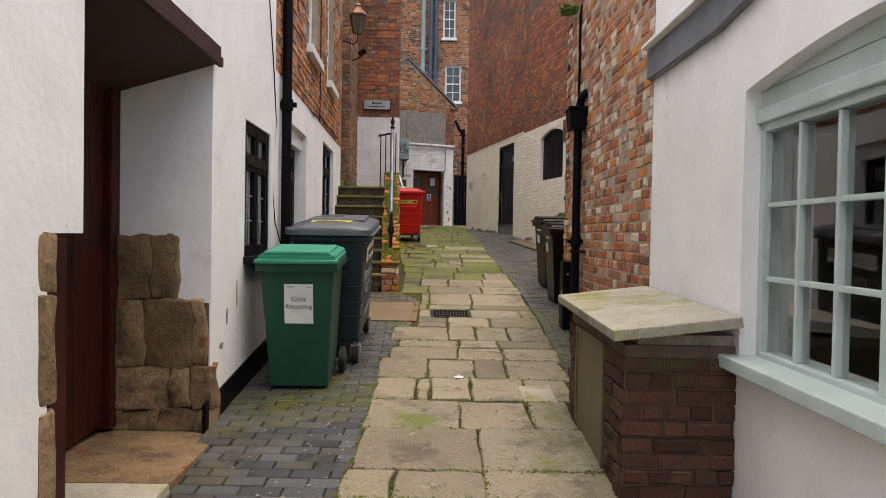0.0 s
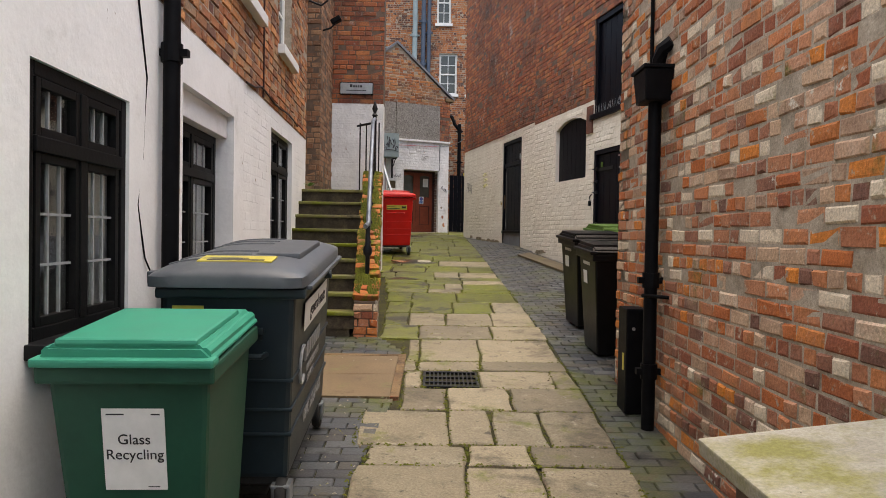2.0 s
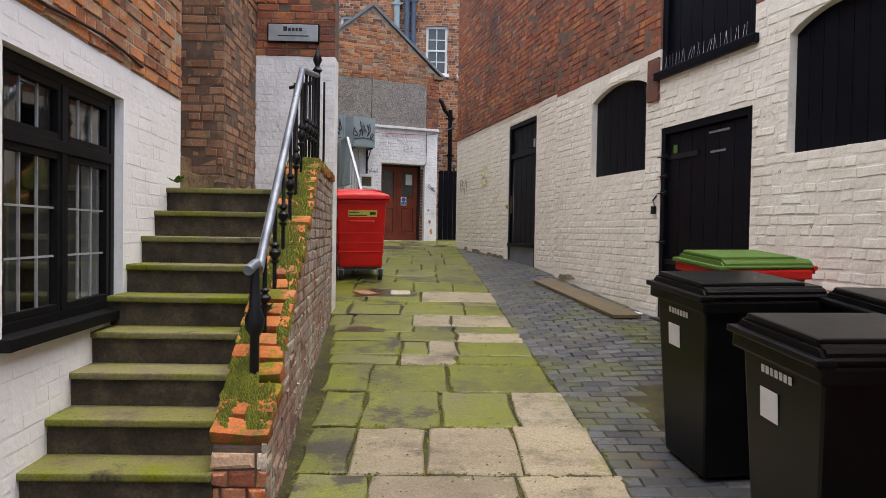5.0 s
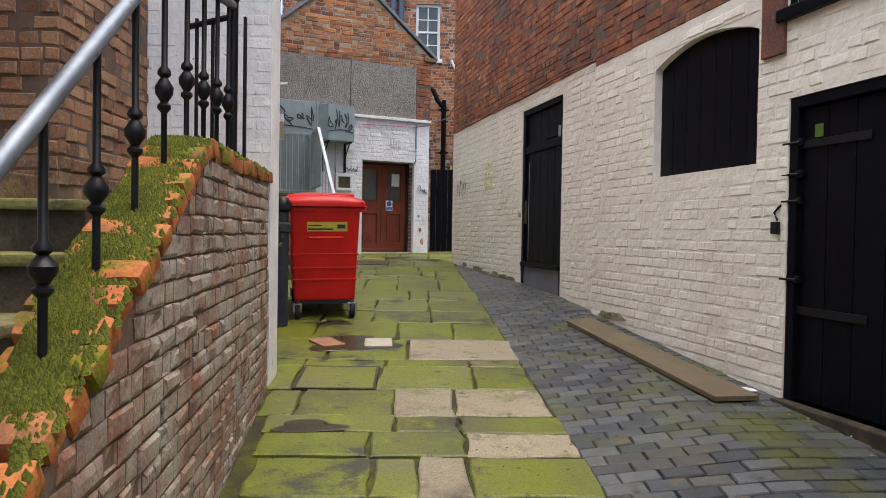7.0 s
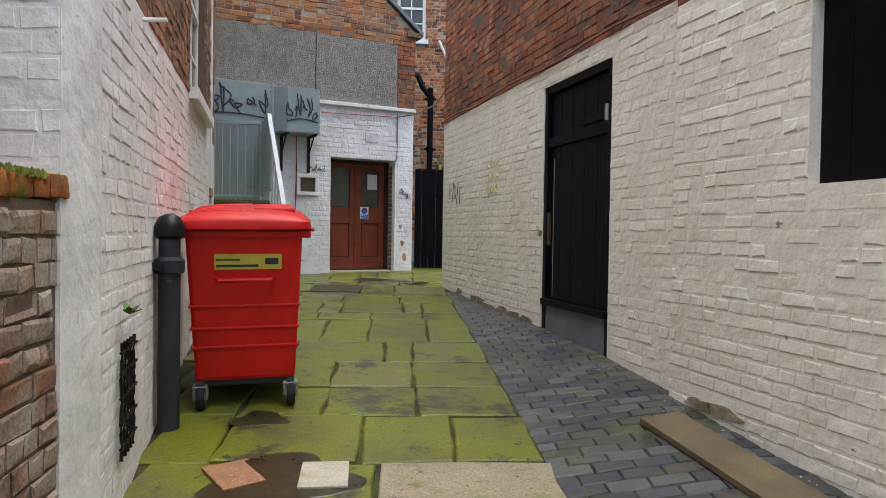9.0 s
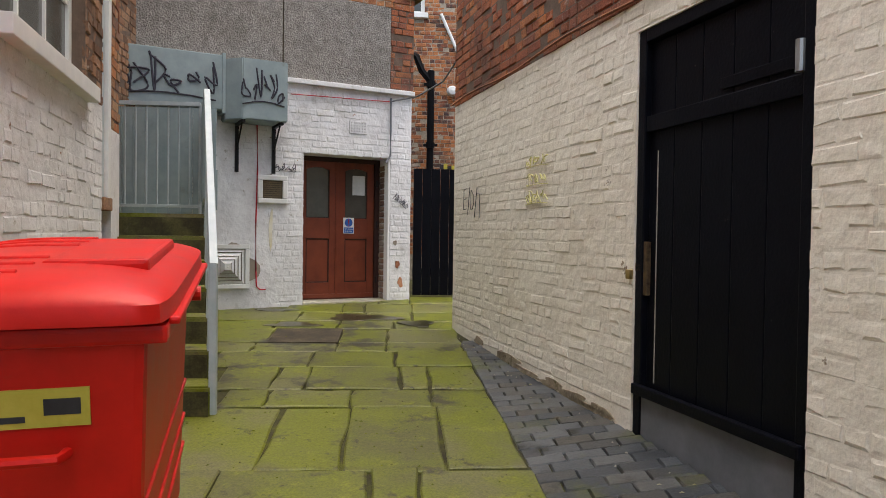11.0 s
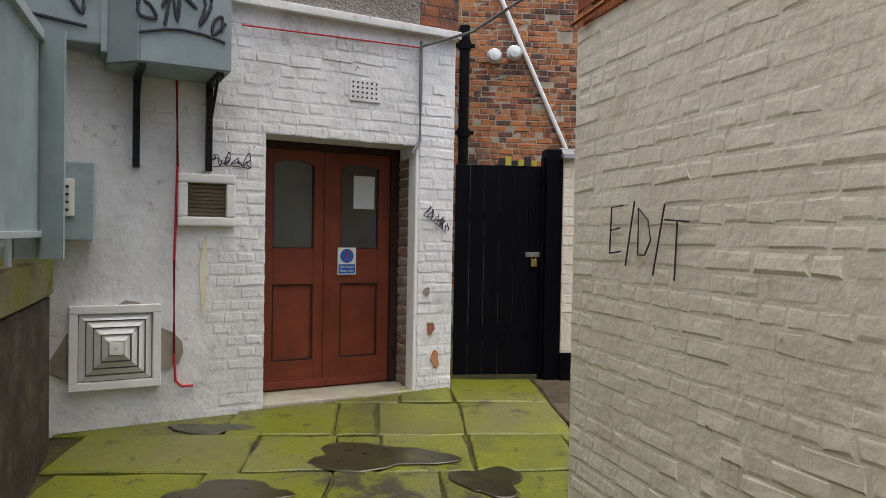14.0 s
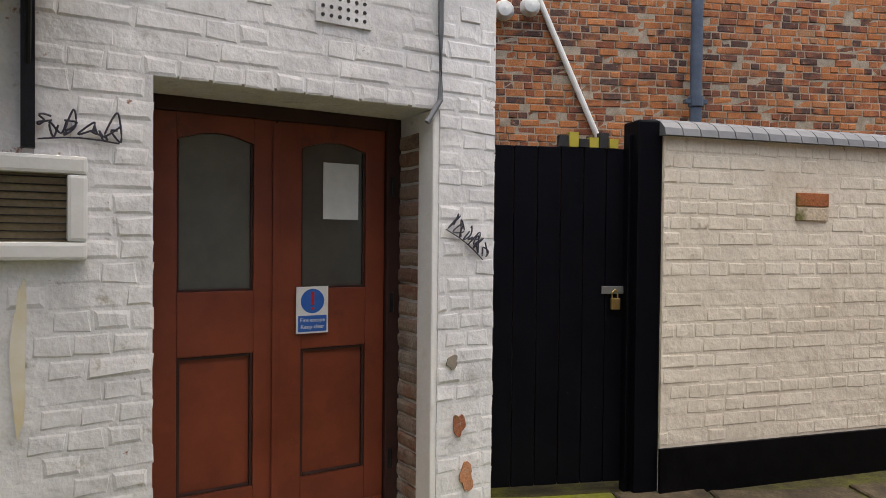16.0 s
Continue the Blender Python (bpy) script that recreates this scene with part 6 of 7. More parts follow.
rd = thing("door_red", "red-brown double doors with wired glass and a fire notice", "door", BACK.at(o_rd[0], 1.90, 0.38), kind="structure")
RWd, RH = o_rd[1] - o_rd[0], 3.77 - 1.90
part("door_frame", boxes((-0.02, 0.05, -0.02, 0.1, -0.05, RH), (RWd - 0.072, RWd + 0.02, -0.02, 0.1, -0.05, RH), (0.05, RWd - 0.072, -0.02, 0.1, RH - 0.06, RH), bev=0.006), M_soffit, rd)
lw, lt = 0.53, RH - 0.06
for i in range(2):
    a = 0.035 + lw * i
    p, q = a + 0.115, a + lw - 0.10
    leaf = part("leaf", boxes((a + 0.003, p, 0.0, 0.05, 0, lt), (q, a + lw - 0.003, 0.0, 0.05, 0, lt), (p, q, 0.0, 0.05, 0, 0.22), (p, q, 0.0, 0.05, 0.80, 1.07), bev=0.004), M_redwood, rd)
    bm = bmesh.new()
    prism(bm, [(p, lt), (p, 1.70), *[(p + (q - p) * k / 8, 1.70 + 0.035 * math.sin(math.pi * k / 8)) for k in range(1, 8)], (q, 1.70), (q, lt)], 0.0, 0.05)
    part("head_rail", bm, M_redwood, leaf)
    part("panel", boxes((p - 0.005, q + 0.005, 0.02, 0.04, 0.21, 0.81), bev=0.004), M_redwood, leaf)
    part("panel_moulding", boxes((p, p + 0.014, 0.006, 0.025, 0.22, 0.80), (q - 0.014, q, 0.006, 0.025, 0.22, 0.80), (p + 0.014, q - 0.014, 0.006, 0.025, 0.22, 0.234), (p + 0.014, q - 0.014, 0.006, 0.025, 0.786, 0.80), bev=0.004), M_soffit, leaf)
    part("pane", boxes((p - 0.005, q + 0.005, 0.026, 0.032, 1.06, lt - 0.03)), M_frost, leaf, "dusty dark glass")
    part("glazing_bead", boxes((p, p + 0.010, 0.012, 0.026, 1.07, 1.70), (q - 0.010, q, 0.012, 0.026, 1.07, 1.70), (p + 0.010, q - 0.010, 0.012, 0.026, 1.07, 1.08), bev=0.003), M_soffit, leaf)
    part("weather_board", boxes((a + 0.01, a + lw - 0.01, -0.02, 0.0, 0.015, 0.07), bev=0.006), M_redwood, leaf)
part("cover_strip", boxes((0.545, 0.58, -0.012, 0.0, 0.01, lt - 0.01), bev=0.003), M_redwood, rd)
for z in np.arange(0.0, 1.78, 0.078):
    part("reveal_brick", rough_block(RWd - 0.014, RWd + 0.03, -0.235 + 0.03 * math.sin(z * 40), -0.024, z, z + 0.068, 40 + z, 0.006), M_parbrick, rd)
NX, NZ = 0.727, 0.975
nt = part("notice", boxes((NX - 0.075, NX + 0.075, -0.018, -0.012, NZ - 0.105, NZ + 0.105)), M_label, rd, "blue and white fire escape notice")
part("notice_disc", rod(bmesh.new(), (NX, -0.020, NZ + 0.04), (NX, -0.017, NZ + 0.04), 0.055, 24), M_blue_ink, nt)
part("notice_band", boxes((NX - 0.067, NX + 0.067, -0.020, -0.017, NZ - 0.097, NZ - 0.025)), M_blue_ink, nt)
part("notice_mark", boxes((NX - 0.007, NX + 0.007, -0.022, -0.019, NZ + 0.022, NZ + 0.082), (NX - 0.007, NX + 0.007, -0.022, -0.019, NZ, NZ + 0.012)), M_red_cable, nt)
lettering("Fire escape", 0.026, M_label, nt, Matrix.Translation((NX, -0.0205, NZ - 0.053)))
lettering("Keep clear", 0.026, M_label, nt, Matrix.Translation((NX, -0.0205, NZ - 0.083)))
part("paper", boxes((0.79, 0.965, 0.020, 0.024, 1.385, 1.645)), M_paper, rd, "white paper behind the glass")
part("threshold", boxes((0.0, RWd, -0.39, 0.1, -0.06, 0.0), bev=0.01), M_concrete, rd)
part("jamb_board", boxes((RWd - 0.03, RWd + 0.004, -0.375, -0.245, -0.02, RH - 0.005), bev=0.008), M_white, rd, "white painted jamb board")
for z in (0.2, 0.95, 1.5):
    part("hinge", rod(bmesh.new(), (RWd - 0.045, -0.025, z), (RWd - 0.045, -0.025, z + 0.09), 0.01), M_iron, rd)


def on_back(x, z, d=0.0):
    return BACK.at(SB(x), z, d)


duct = thing("extract_duct", "blue-grey metal extract duct covered in sprayed tags", "duct", BACK.m)
dl, dr, dk = SB(-3.1), SB(-1.33), SB(-1.95)
part("duct_run", boxes((dl, dk, -0.24, -0.01, 4.16, 4.78), bev=0.012), M_bluegrey, duct)
bm = bmesh.new()
v = []
for zz in (4.05, 4.74):
    for (x, y_) in ((dk, -0.24), (dk + 0.16, -0.42), (dr, -0.42), (dr, -0.01), (dk, -0.01)):
        v.append(bm.verts.new((x, y_, zz)))
bm.faces.new(v[:5][::-1])
bm.faces.new(v[5:])
for i in range(5):
    bm.faces.new((v[i], v[(i + 1) % 5], v[5 + (i + 1) % 5], v[5 + i]))
bmesh.ops.bevel(bm, geom=list(bm.edges), offset=0.010, segments=2, affect="EDGES")
part("duct_end", bm, M_bluegrey, duct)
part("flange", boxes((dk - 0.03, dk + 0.005, -0.26, -0.0, 4.12, 4.80)), M_bluegrey, duct)
scrawl(duct, Matrix.Translation((dl + 0.1, -0.245, 4.28)), dk - dl - 0.2, 0.40, 6, 0.012, 5, M_scrawl)
scrawl(duct, Matrix.Translation((dk + 0.16, -0.425, 4.25)), dr - dk - 0.2, 0.40, 6, 0.010, 8, M_scrawl)
for x in (dk + 0.18, dr - 0.06):
    bm = boxes((x - 0.02, x + 0.02, -0.035, 0.0, 3.48, 4.05), (x - 0.02, x + 0.02, -0.4, 0.0, 4.02, 4.055))
    rod(bm, (x, -0.03, 3.75), (x, -0.32, 4.03), 0.010)
    part("bracket", bm, M_iron, duct)
vent = thing("small_vent", "white framed vent with a rusty mesh", "vent", on_back(-1.56, 3.12, -0.05))
vW = 0.36
part("frame", boxes((0, vW, 0, 0.05, 0, 0.06), (0, vW, 0, 0.05, 0.28, 0.34), (0, 0.06, 0, 0.05, 0.06, 0.28), (vW - 0.06, vW, 0, 0.05, 0.06, 0.28), bev=0.012), M_sash, vent)
part("mesh", boxes((0.05, vW - 0.05, 0.025, 0.04, 0.05, 0.29)), M_plank, vent, "rusty brown mesh")
for k in range(9):
    part("wire", rod(bmesh.new(), (0.06, 0.022, 0.07 + k * 0.025), (vW - 0.06, 0.022, 0.07 + k * 0.025), 0.002, 4), M_iron, vent)
fan = thing("extract_grille", "square white louvred extract grille in patched render", "vent", on_back(-2.12, 2.10, -0.05))
fW = 0.52
part("frame", boxes((0, fW, 0, 0.05, 0, 0.05), (0, fW, 0, 0.05, fW - 0.05, fW), (0, 0.05, 0, 0.05, 0.05, fW - 0.05), (fW - 0.05, fW, 0, 0.05, 0.05, fW - 0.05), bev=0.006), M_sash, fan)
for k in range(5):
    a, d_ = 0.055 + k * 0.042, 0.03 - 0.014 * (k % 5)
    b = fW - a
    t = 0.034
    bm = bmesh.new()
    va = [bm.verts.new(c) for c in ((a, d_, a), (b, d_, a), (b, d_, b), (a, d_, b))]
    vb = [bm.verts.new(c) for c in ((a + t, d_ - 0.028, a + t), (b - t, d_ - 0.028, a + t), (b - t, d_ - 0.028, b - t), (a + t, d_ - 0.028, b - t))]
    vc = [bm.verts.new(c) for c in ((a + t, d_ - 0.022, a + t), (b - t, d_ - 0.022, a + t), (b - t, d_ - 0.022, b - t), (a + t, d_ - 0.022, b - t))]
    for i in range(4):
        j = (i + 1) % 4
        bm.faces.new((va[i], va[j], vb[j], vb[i]))
        bm.faces.new((vb[i], vb[j], vc[j], vc[i]))
        bm.faces.new((vc[i], vc[j], va[j], va[i]))
    part("louvre", bm, M_sash, fan)
part("centre", boxes((fW / 2 - 0.04, fW / 2 + 0.04, -0.05, 0.03, fW / 2 - 0.04, fW / 2 + 0.04), bev=0.004), M_sash, fan)
# black sheet painted as the shade behind the louvres
part("backing", boxes((0.04, fW - 0.04, 0.04, 0.05, 0.04, fW - 0.04)), M_unlit_room, fan)
gasbox = thing("flue_box", "grey metal flue box with a louvred vent", "box", on_back(-2.37, 3.02, -0.16))
part("body", boxes((0, 0.40, 0, 0.16, 0, 0.46), bev=0.006), M_bluegrey, gasbox)
part("vent_frame", boxes((0.06, 0.30, -0.015, 0.0, 0.14, 0.36), bev=0.005), M_sash, gasbox)
for k in range(4):
    part("slat", boxes((0.09, 0.27, -0.022, -0.012, 0.17 + k * 0.045, 0.185 + k * 0.045)), M_ink, gasbox)
cable("red cable clipped down a white wall", [BACK.m @ Vector((SB(-1.57) + dx, -0.02, z)) for dx, z in ((0, 4.05), (0.01, 3.5), (-0.005, 2.9), (0.0, 2.3), (0.01, 2.12), (0.05, 2.08), (0.12, 2.08))], 0.009, M_red_cable)
cable("grey conduit running down a white wall", [BACK.m @ Vector((SB(0.02), -0.02, z)) for z in (4.55, 4.1, 3.8)] + [BACK.m @ Vector((SB(-0.04), -0.02, 3.7))], 0.013, M_lead)
cable("pink wire along a white ledge", [BACK.m @ Vector((SB(x), -0.025, 4.50 + 0.03 * x)) for x in (-1.2, -0.8, -0.4, 0.0)], 0.006, M_red_cable)
cable("slack dark cable crossing between two walls", [(0.02, 23.88, 4.50), (0.35, 23.3, 4.46), (0.62, 22.6, 4.5), (0.74, 22.0, 4.62)], 0.010, M_lead)
airb = thing("air_brick", "painted perforated air brick", "vent", on_back(-0.50, 4.05, -0.012))
part("plate", boxes((0, 0.24, 0, 0.02, 0, 0.16), bev=0.003), M_white_brick, airb)
# solid dark discs on the plate, painted as the shade inside its perforations
bm = bmesh.new()
for i in range(6):
    for j in range(4):
        rod(bm, (0.03 + i * 0.036, -0.002, 0.03 + j * 0.035), (0.03 + i * 0.036, 0.002, 0.03 + j * 0.035), 0.008, 8)
part("holes", bm, M_ink, airb)
t1 = thing("sprayed_tag", "small black sprayed tag on white brick", "graffiti", on_back(-1.36, 3.52, -0.015))
scrawl(t1, Matrix(), 0.24, 0.10, 6, 0.0035, 11, M_scrawl)
t2 = thing("sprayed_tag", "small black sprayed tag on a white pillar", "graffiti", on_back(0.06, 3.25, -0.015))
scrawl(t2, pose(0, 0, 0, 0, 35, 0), 0.24, 0.10, 6, 0.0035, 12, M_scrawl)
edt = thing("chalked_letters", "dark hand-drawn letters E/D/T on a cream wall", "graffiti", RF.at(RF.s(21.62), 3.02, -0.012))
def stroke(*pts):
    part("stroke", tube(bmesh.new(), [(a, -0.002, b) for a, b in pts], 0.0038, 5), M_ink, edt)
stroke((0.0, 0.0), (0.01, 0.20), (0.10, 0.205))
stroke((0.0, 0.10), (0.08, 0.11))
stroke((0.0, 0.0), (0.09, 0.01))
stroke((0.13, -0.05), (0.19, 0.22))
stroke((0.22, 0.0), (0.22, 0.19), (0.29, 0.14), (0.31, 0.06), (0.27, 0.0), (0.22, 0.0))
stroke((0.33, -0.08), (0.40, 0.20))
stroke((0.40, 0.14), (0.55, 0.13))
stroke((0.48, 0.13), (0.47, -0.09))
yel = thing("faded_tag", "faded yellow sprayed tag on a cream wall", "graffiti", RF.at(RF.s(20.1), 3.02, -0.014))
M_yspray = surf("faded_yellow_spray", [(0.60, 0.56, 0.20), (0.70, 0.65, 0.40)], 14, 0.85, 0)
for k in range(3):
    scrawl(yel, Matrix.Translation((0, 0, 0.14 * k)), 0.40, 0.09, 6, 0.0045, 21 + k, M_yspray)

# ---- gate and garden wall ----
gate = thing("metal_gate", "black plank gate with a brass padlock and hazard tape", "gate", pose(0.35, 24.37, 0, 0, 0, 3))
for i in range(6):
    a = i * 0.125
    part("board", boxes((a, a + 0.12, 0, 0.03, 1.93, 3.68), bev=0.004), M_black_wood, gate)
part("rail", boxes((0, 0.75, 0.03, 0.07, 2.2, 2.3), (0, 0.75, 0.03, 0.07, 3.2, 3.3)), M_black_wood, gate)
part("hasp", boxes((0.60, 0.76, -0.012, 0.0, 2.92, 2.96), bev=0.003), M_steel, gate, "steel hasp")
bm = boxes((0.645, 0.695, -0.035, -0.012, 2.84, 2.90), bev=0.006)
tube(bm, [(0.655, -0.02, 2.90), (0.655, -0.02, 2.93), (0.67, -0.02, 2.945), (0.685, -0.02, 2.93), (0.685, -0.02, 2.90)], 0.004, 6)
part("padlock", bm, M_brass, gate, "brass padlock")
for k in range(6):
    part("tape", boxes((0.36 + 0.055 * k, 0.41 + 0.055 * k, -0.004, 0.034, 3.682, 3.74 + 0.02 * math.sin(k * 2))), M_yellow if k % 2 else M_ink, gate, "yellow and black tape" if k == 1 else "")
gpost = thing("gate_post", "thick black painted timber gate post", "post", pose(1.10, 24.30, 0, 0, 0, 6))
part("post", boxes((0, 0.14, 0.0, 0.16, 1.8, 3.82), bev=0.012), M_black_wood, gpost)
part("stop_board", boxes((-0.02, 0.02, 0.06, 0.12, 1.85, 3.75), bev=0.006), M_black_wood, gpost)
coping = thing("wall_coping", "grey half-round clay coping tiles on a garden wall", "coping", GATEW.m)
for k in range(20):
    s = -0.02 + k * 0.108
    bm = bmesh.new()
    prof = [(0.155 * math.cos(a), 0.10 * math.sin(a)) for a in np.linspace(0, math.pi, 9)]
    ra = [bm.verts.new((s, 0.115 + c, 3.74 + z)) for c, z in prof]
    rb = [bm.verts.new((s + 0.102, 0.115 + c, 3.74 + z)) for c, z in prof]
    bm.faces.new(ra)
    bm.faces.new(rb[::-1])
    for i in range(8):
        bm.faces.new((ra[i], rb[i], rb[i + 1], ra[i + 1]))
    bm.faces.new((ra[0], ra[8], rb[8], rb[0]))
    part("coping_tile", bm, M_lead, coping)
plinth = thing("black_plinth", "flaking black painted plinth of a garden wall", "plinth", GATEW.m)
part("paint_band", boxes((-0.01, GATEW.length, -0.02, 0.0, 1.8, 2.13), bev=0.004), M_black, plinth)
patch = thing("bare_brick_patch", "two bare red bricks in a painted wall", "brick", GATEW.at(0.84, 3.32, -0.012))
for z in (0, 0.08):
    part("brick", boxes((0, 0.22, 0, 0.02, z, z + 0.072), bev=0.004), M_brick, patch)

# ---- tall house beyond ----
sash_window(FAR, FAR_OPEN[0], "white sash window in a tall orange brick house", 2, 4, 0.07)
sash_window(FAR, FAR_OPEN[1], "white sash window in a tall orange brick house", 2, 4, 0.07)
sash_window(FAR, FAR_OPEN[2], "low white arched window in a tall brick house", 3, 2, 0.07)
downpipe("downpipe", "blue-grey downpipe on a tall brick house", (-0.92, 27.6, 11.3), (-0.92, 27.6, 5.0), 0.09, M_bluegrey, (8.9, 7.4))
downpipe("downpipe", "dark blue downpipe on a tall brick house", (-0.62, 27.6, 11.3), (-0.62, 27.6, 5.0), 0.08, M_pipe_blue, (9.4, 7.9))
downpipe("downpipe", "dark blue downpipe on a tall brick house", (-0.42, 27.6, 11.3), (-0.42, 27.6, 5.0), 0.07, M_pipe_blue, (9.0,))
sp = downpipe("soil_pipe", "black soil pipe with a branch on a brick house", (0.72, 27.45, 5.75), (0.72, 27.45, 2.0), 0.065, M_black, (5.5, 4.4))
part("branch", tube(bmesh.new(), [(0.72, 27.45, 5.55), (0.55, 27.45, 5.75), (0.45, 27.45, 6.0), (0.35, 27.5, 6.05)], 0.06), M_black, sp, smooth=True)
downpipe("downpipe", "black downpipe on an orange brick house", (3.1, 27.55, 8.5), (3.1, 27.55, 1.9), 0.06, M_pipe_blue, (4.6,))
lamps = thing("bulkhead_lamp", "pair of small round white bulkhead lamps", "lamp", pose(1.12, 27.6, 5.42))
for x in (0, 0.26):
    part("globe", lathe(bmesh.new(), [(0.0, -0.10), (0.07, -0.085), (0.10, -0.03), (0.10, 0.0), (0.06, 0.03)], 14, Matrix.Translation((x, 0, 0.05 * (x > 0))) @ pose(0, 0, 0, -90, 0, 0)), M_bulb, lamps, smooth=True)
    part("base", rod(bmesh.new(), (x, 0.02, 0.05 * (x > 0)), (x, 0.10, 0.05 * (x > 0)), 0.05), M_lead, lamps)
pole = thing("white_pole", "long white slanting pole fixed to a brick house", "pole")
part("pole", rod(bmesh.new(), (2.2, 27.66, 4.05), (0.9, 27.66, 6.85), 0.03), M_sash, pole)


# courses of flags: where each begins along the alley, and its joints across
LOWER_COURSES = [
    (3.40, -0.51, -0.24, 0.24, 0.92), (3.75, -0.49, 0.24, 0.95), (4.40, -0.50, 0.13, 0.61, 0.90),
    (4.99, -0.51, -0.18, -0.08, 0.23, 0.65, 1.0), (5.56, -0.53, -0.11, 0.28, 0.54, 1.05), (6.16, -0.48, 0.15, 0.57, 1.08),
    (6.62, -0.42, 0.17, 0.55, 1.08), (6.92, -0.52, 0.07, 0.36, 0.69, 1.10), (7.58, -0.27, 0.06, 0.54, 1.11),
    (8.12, -0.28, -0.13, 0.33, 0.94, 1.12), (8.62, -0.31, -0.18, 0.37, 1.11), (8.90, -0.33, -0.17, 0.39, 1.10),
    (9.72, -0.59, -0.20, 0.56, 1.12), (10.32, -0.61, -0.33, 0.09, 0.62, 1.09), (10.99, -0.63, -0.33, 0.18, 0.68, 1.08),
    (11.67, -0.68, -0.34, 0.26, 1.04), (12.38, -0.72, -0.14, 0.34, 1.02), (12.66, -0.76, -0.14, 0.10, 0.37, 1.02)]
UPPER_COURSES = [
    (13.13, -0.80, -0.18, 0.37, 1.0), (13.48, -0.84, -0.04, 0.35, 1.0), (13.74, -0.92, -0.69, -0.06, 0.34, 0.96),
    (14.28, -1.02, -0.79, -0.20, 0.51, 0.94), (14.84, -1.05, -0.79, -0.16, 0.51, 0.94), (15.05, -1.18, -0.65, 0.01, 0.93),
    (15.70, -1.26, -0.87, -0.09, 0.43, 0.90), (16.38, -1.35, -0.88, -0.36, 0.24, 0.87), (16.94, -1.45, -0.99, -0.37, 0.22, 0.86),
    (17.60, -1.6, -0.76, -0.01, 0.23, 0.83), (18.28, -1.75, -0.61, -0.17, 0.38, 0.80), (19.29, -1.05, -0.75, -0.19, 0.36, 0.78),
    (19.70, -1.2, -0.78, -0.54, 0.15, 0.37, 0.76), (20.33, -1.39, -0.59, 0.12, 0.75), (20.86, -1.59, -1.15, -0.41, 0.04, 0.73),
    (21.22, -1.75, -1.08, -0.42, 0.04, 0.74), (21.90, -1.9, -1.14, -0.48, 0.09, 0.9), (22.36, -2.0, -0.96, -0.49, -0.23, 0.30, 0.9)]
END_COURSES = [(22.93, -2.2, -1.2, -0.52, -0.26, 0.32, 1.0, 1.7, 2.4, 3.2), (23.62, -0.7, -0.1, 0.3, 1.0, 1.5, 2.3, 3.2), (24.32, 0.3, 1.2)]


# ---- crumbs of leaf, gravel and cigarette ends along the paving ----
def scatter(label, n, material, seed, area, size):
    rg = random.Random(seed)
    verts, faces = [], []
    for k in range(n):
        x, y = area(rg)
        a, l, w_ = rg.uniform(0, 6.28), size * rg.uniform(0.5, 1.5), size * rg.uniform(0.25, 0.6)
        z, i = gxy(x, y) - 0.002, len(verts)
        for u, v_ in ((-l, -w_), (l, -w_), (l, w_), (-l, w_)):
            verts.append((x + u * math.cos(a) - v_ * math.sin(a), y + u * math.sin(a) + v_ * math.cos(a), z))
        verts.append((x, y, z + w_ + 0.003))
        faces += [(i, i + 1, i + 4), (i + 1, i + 2, i + 4), (i + 2, i + 3, i + 4), (i + 3, i, i + 4)]
    me = bpy.data.meshes.new("crumbs")
    me.from_pydata(verts, [], faces)
    tagged(finish("ground_debris", me, material), label, "debris", kind="stuff")


def left_strip(rg):
    y = rg.uniform(2.5, 9.0)
    return path_left(y) - abs(rg.gauss(0, 0.35)), y


def anywhere(rg):
    y = rg.uniform(1.5, 24.0)
    return rg.uniform(path_left(y), path_right(y) + 0.3), y


def mossy_end(rg):
    y = rg.uniform(9.5, 24.0)
    return rg.uniform(path_left(y), path_right(y)), y


def right_foot(rg):
    y = rg.uniform(8.6, 21.5)
    return 2.47 - 0.2201 * (y - 13.72) - 0.04 - abs(rg.gauss(0, 0.10)), y


scatter("tan leaf crumbs and cigarette ends on setts", 160, M_concrete, 81, left_strip, 0.010)
scatter("dark leaf crumbs and grit on the flags", 120, M_riser, 82, anywhere, 0.007)
scatter("pale flakes of paint along a wall foot", 110, M_concrete, 83, right_foot, 0.008)
scatter("moss tufts in the paving joints", 700, M_moss, 84, mossy_end, 0.008)


def course_joints(rg):
    k = rg.randrange(len(LOWER_COURSES) - 1)
    (y, *xs), (y1, *_) = LOWER_COURSES[k], LOWER_COURSES[k + 1]
    if rg.random() < 0.5:
        return rg.uniform(xs[0], xs[-1]), y + rg.gauss(0, 0.012)
    return rg.choice(xs) + rg.gauss(0, 0.012), rg.uniform(y, y1)


scatter("moss filling the joints between flags", 2600, M_moss, 85, course_joints, 0.010)


# ---- stains and patches on the back wall ----
M_rust = surf("rust_streak", [(0.64, 0.56, 0.34), (0.76, 0.73, 0.64)], 5, 0.85, 0.0)
M_cement = surf("grey_cement_patch", [(0.20, 0.17, 0.14), (0.32, 0.28, 0.23)], 7, 0.95, 0.6, 40)


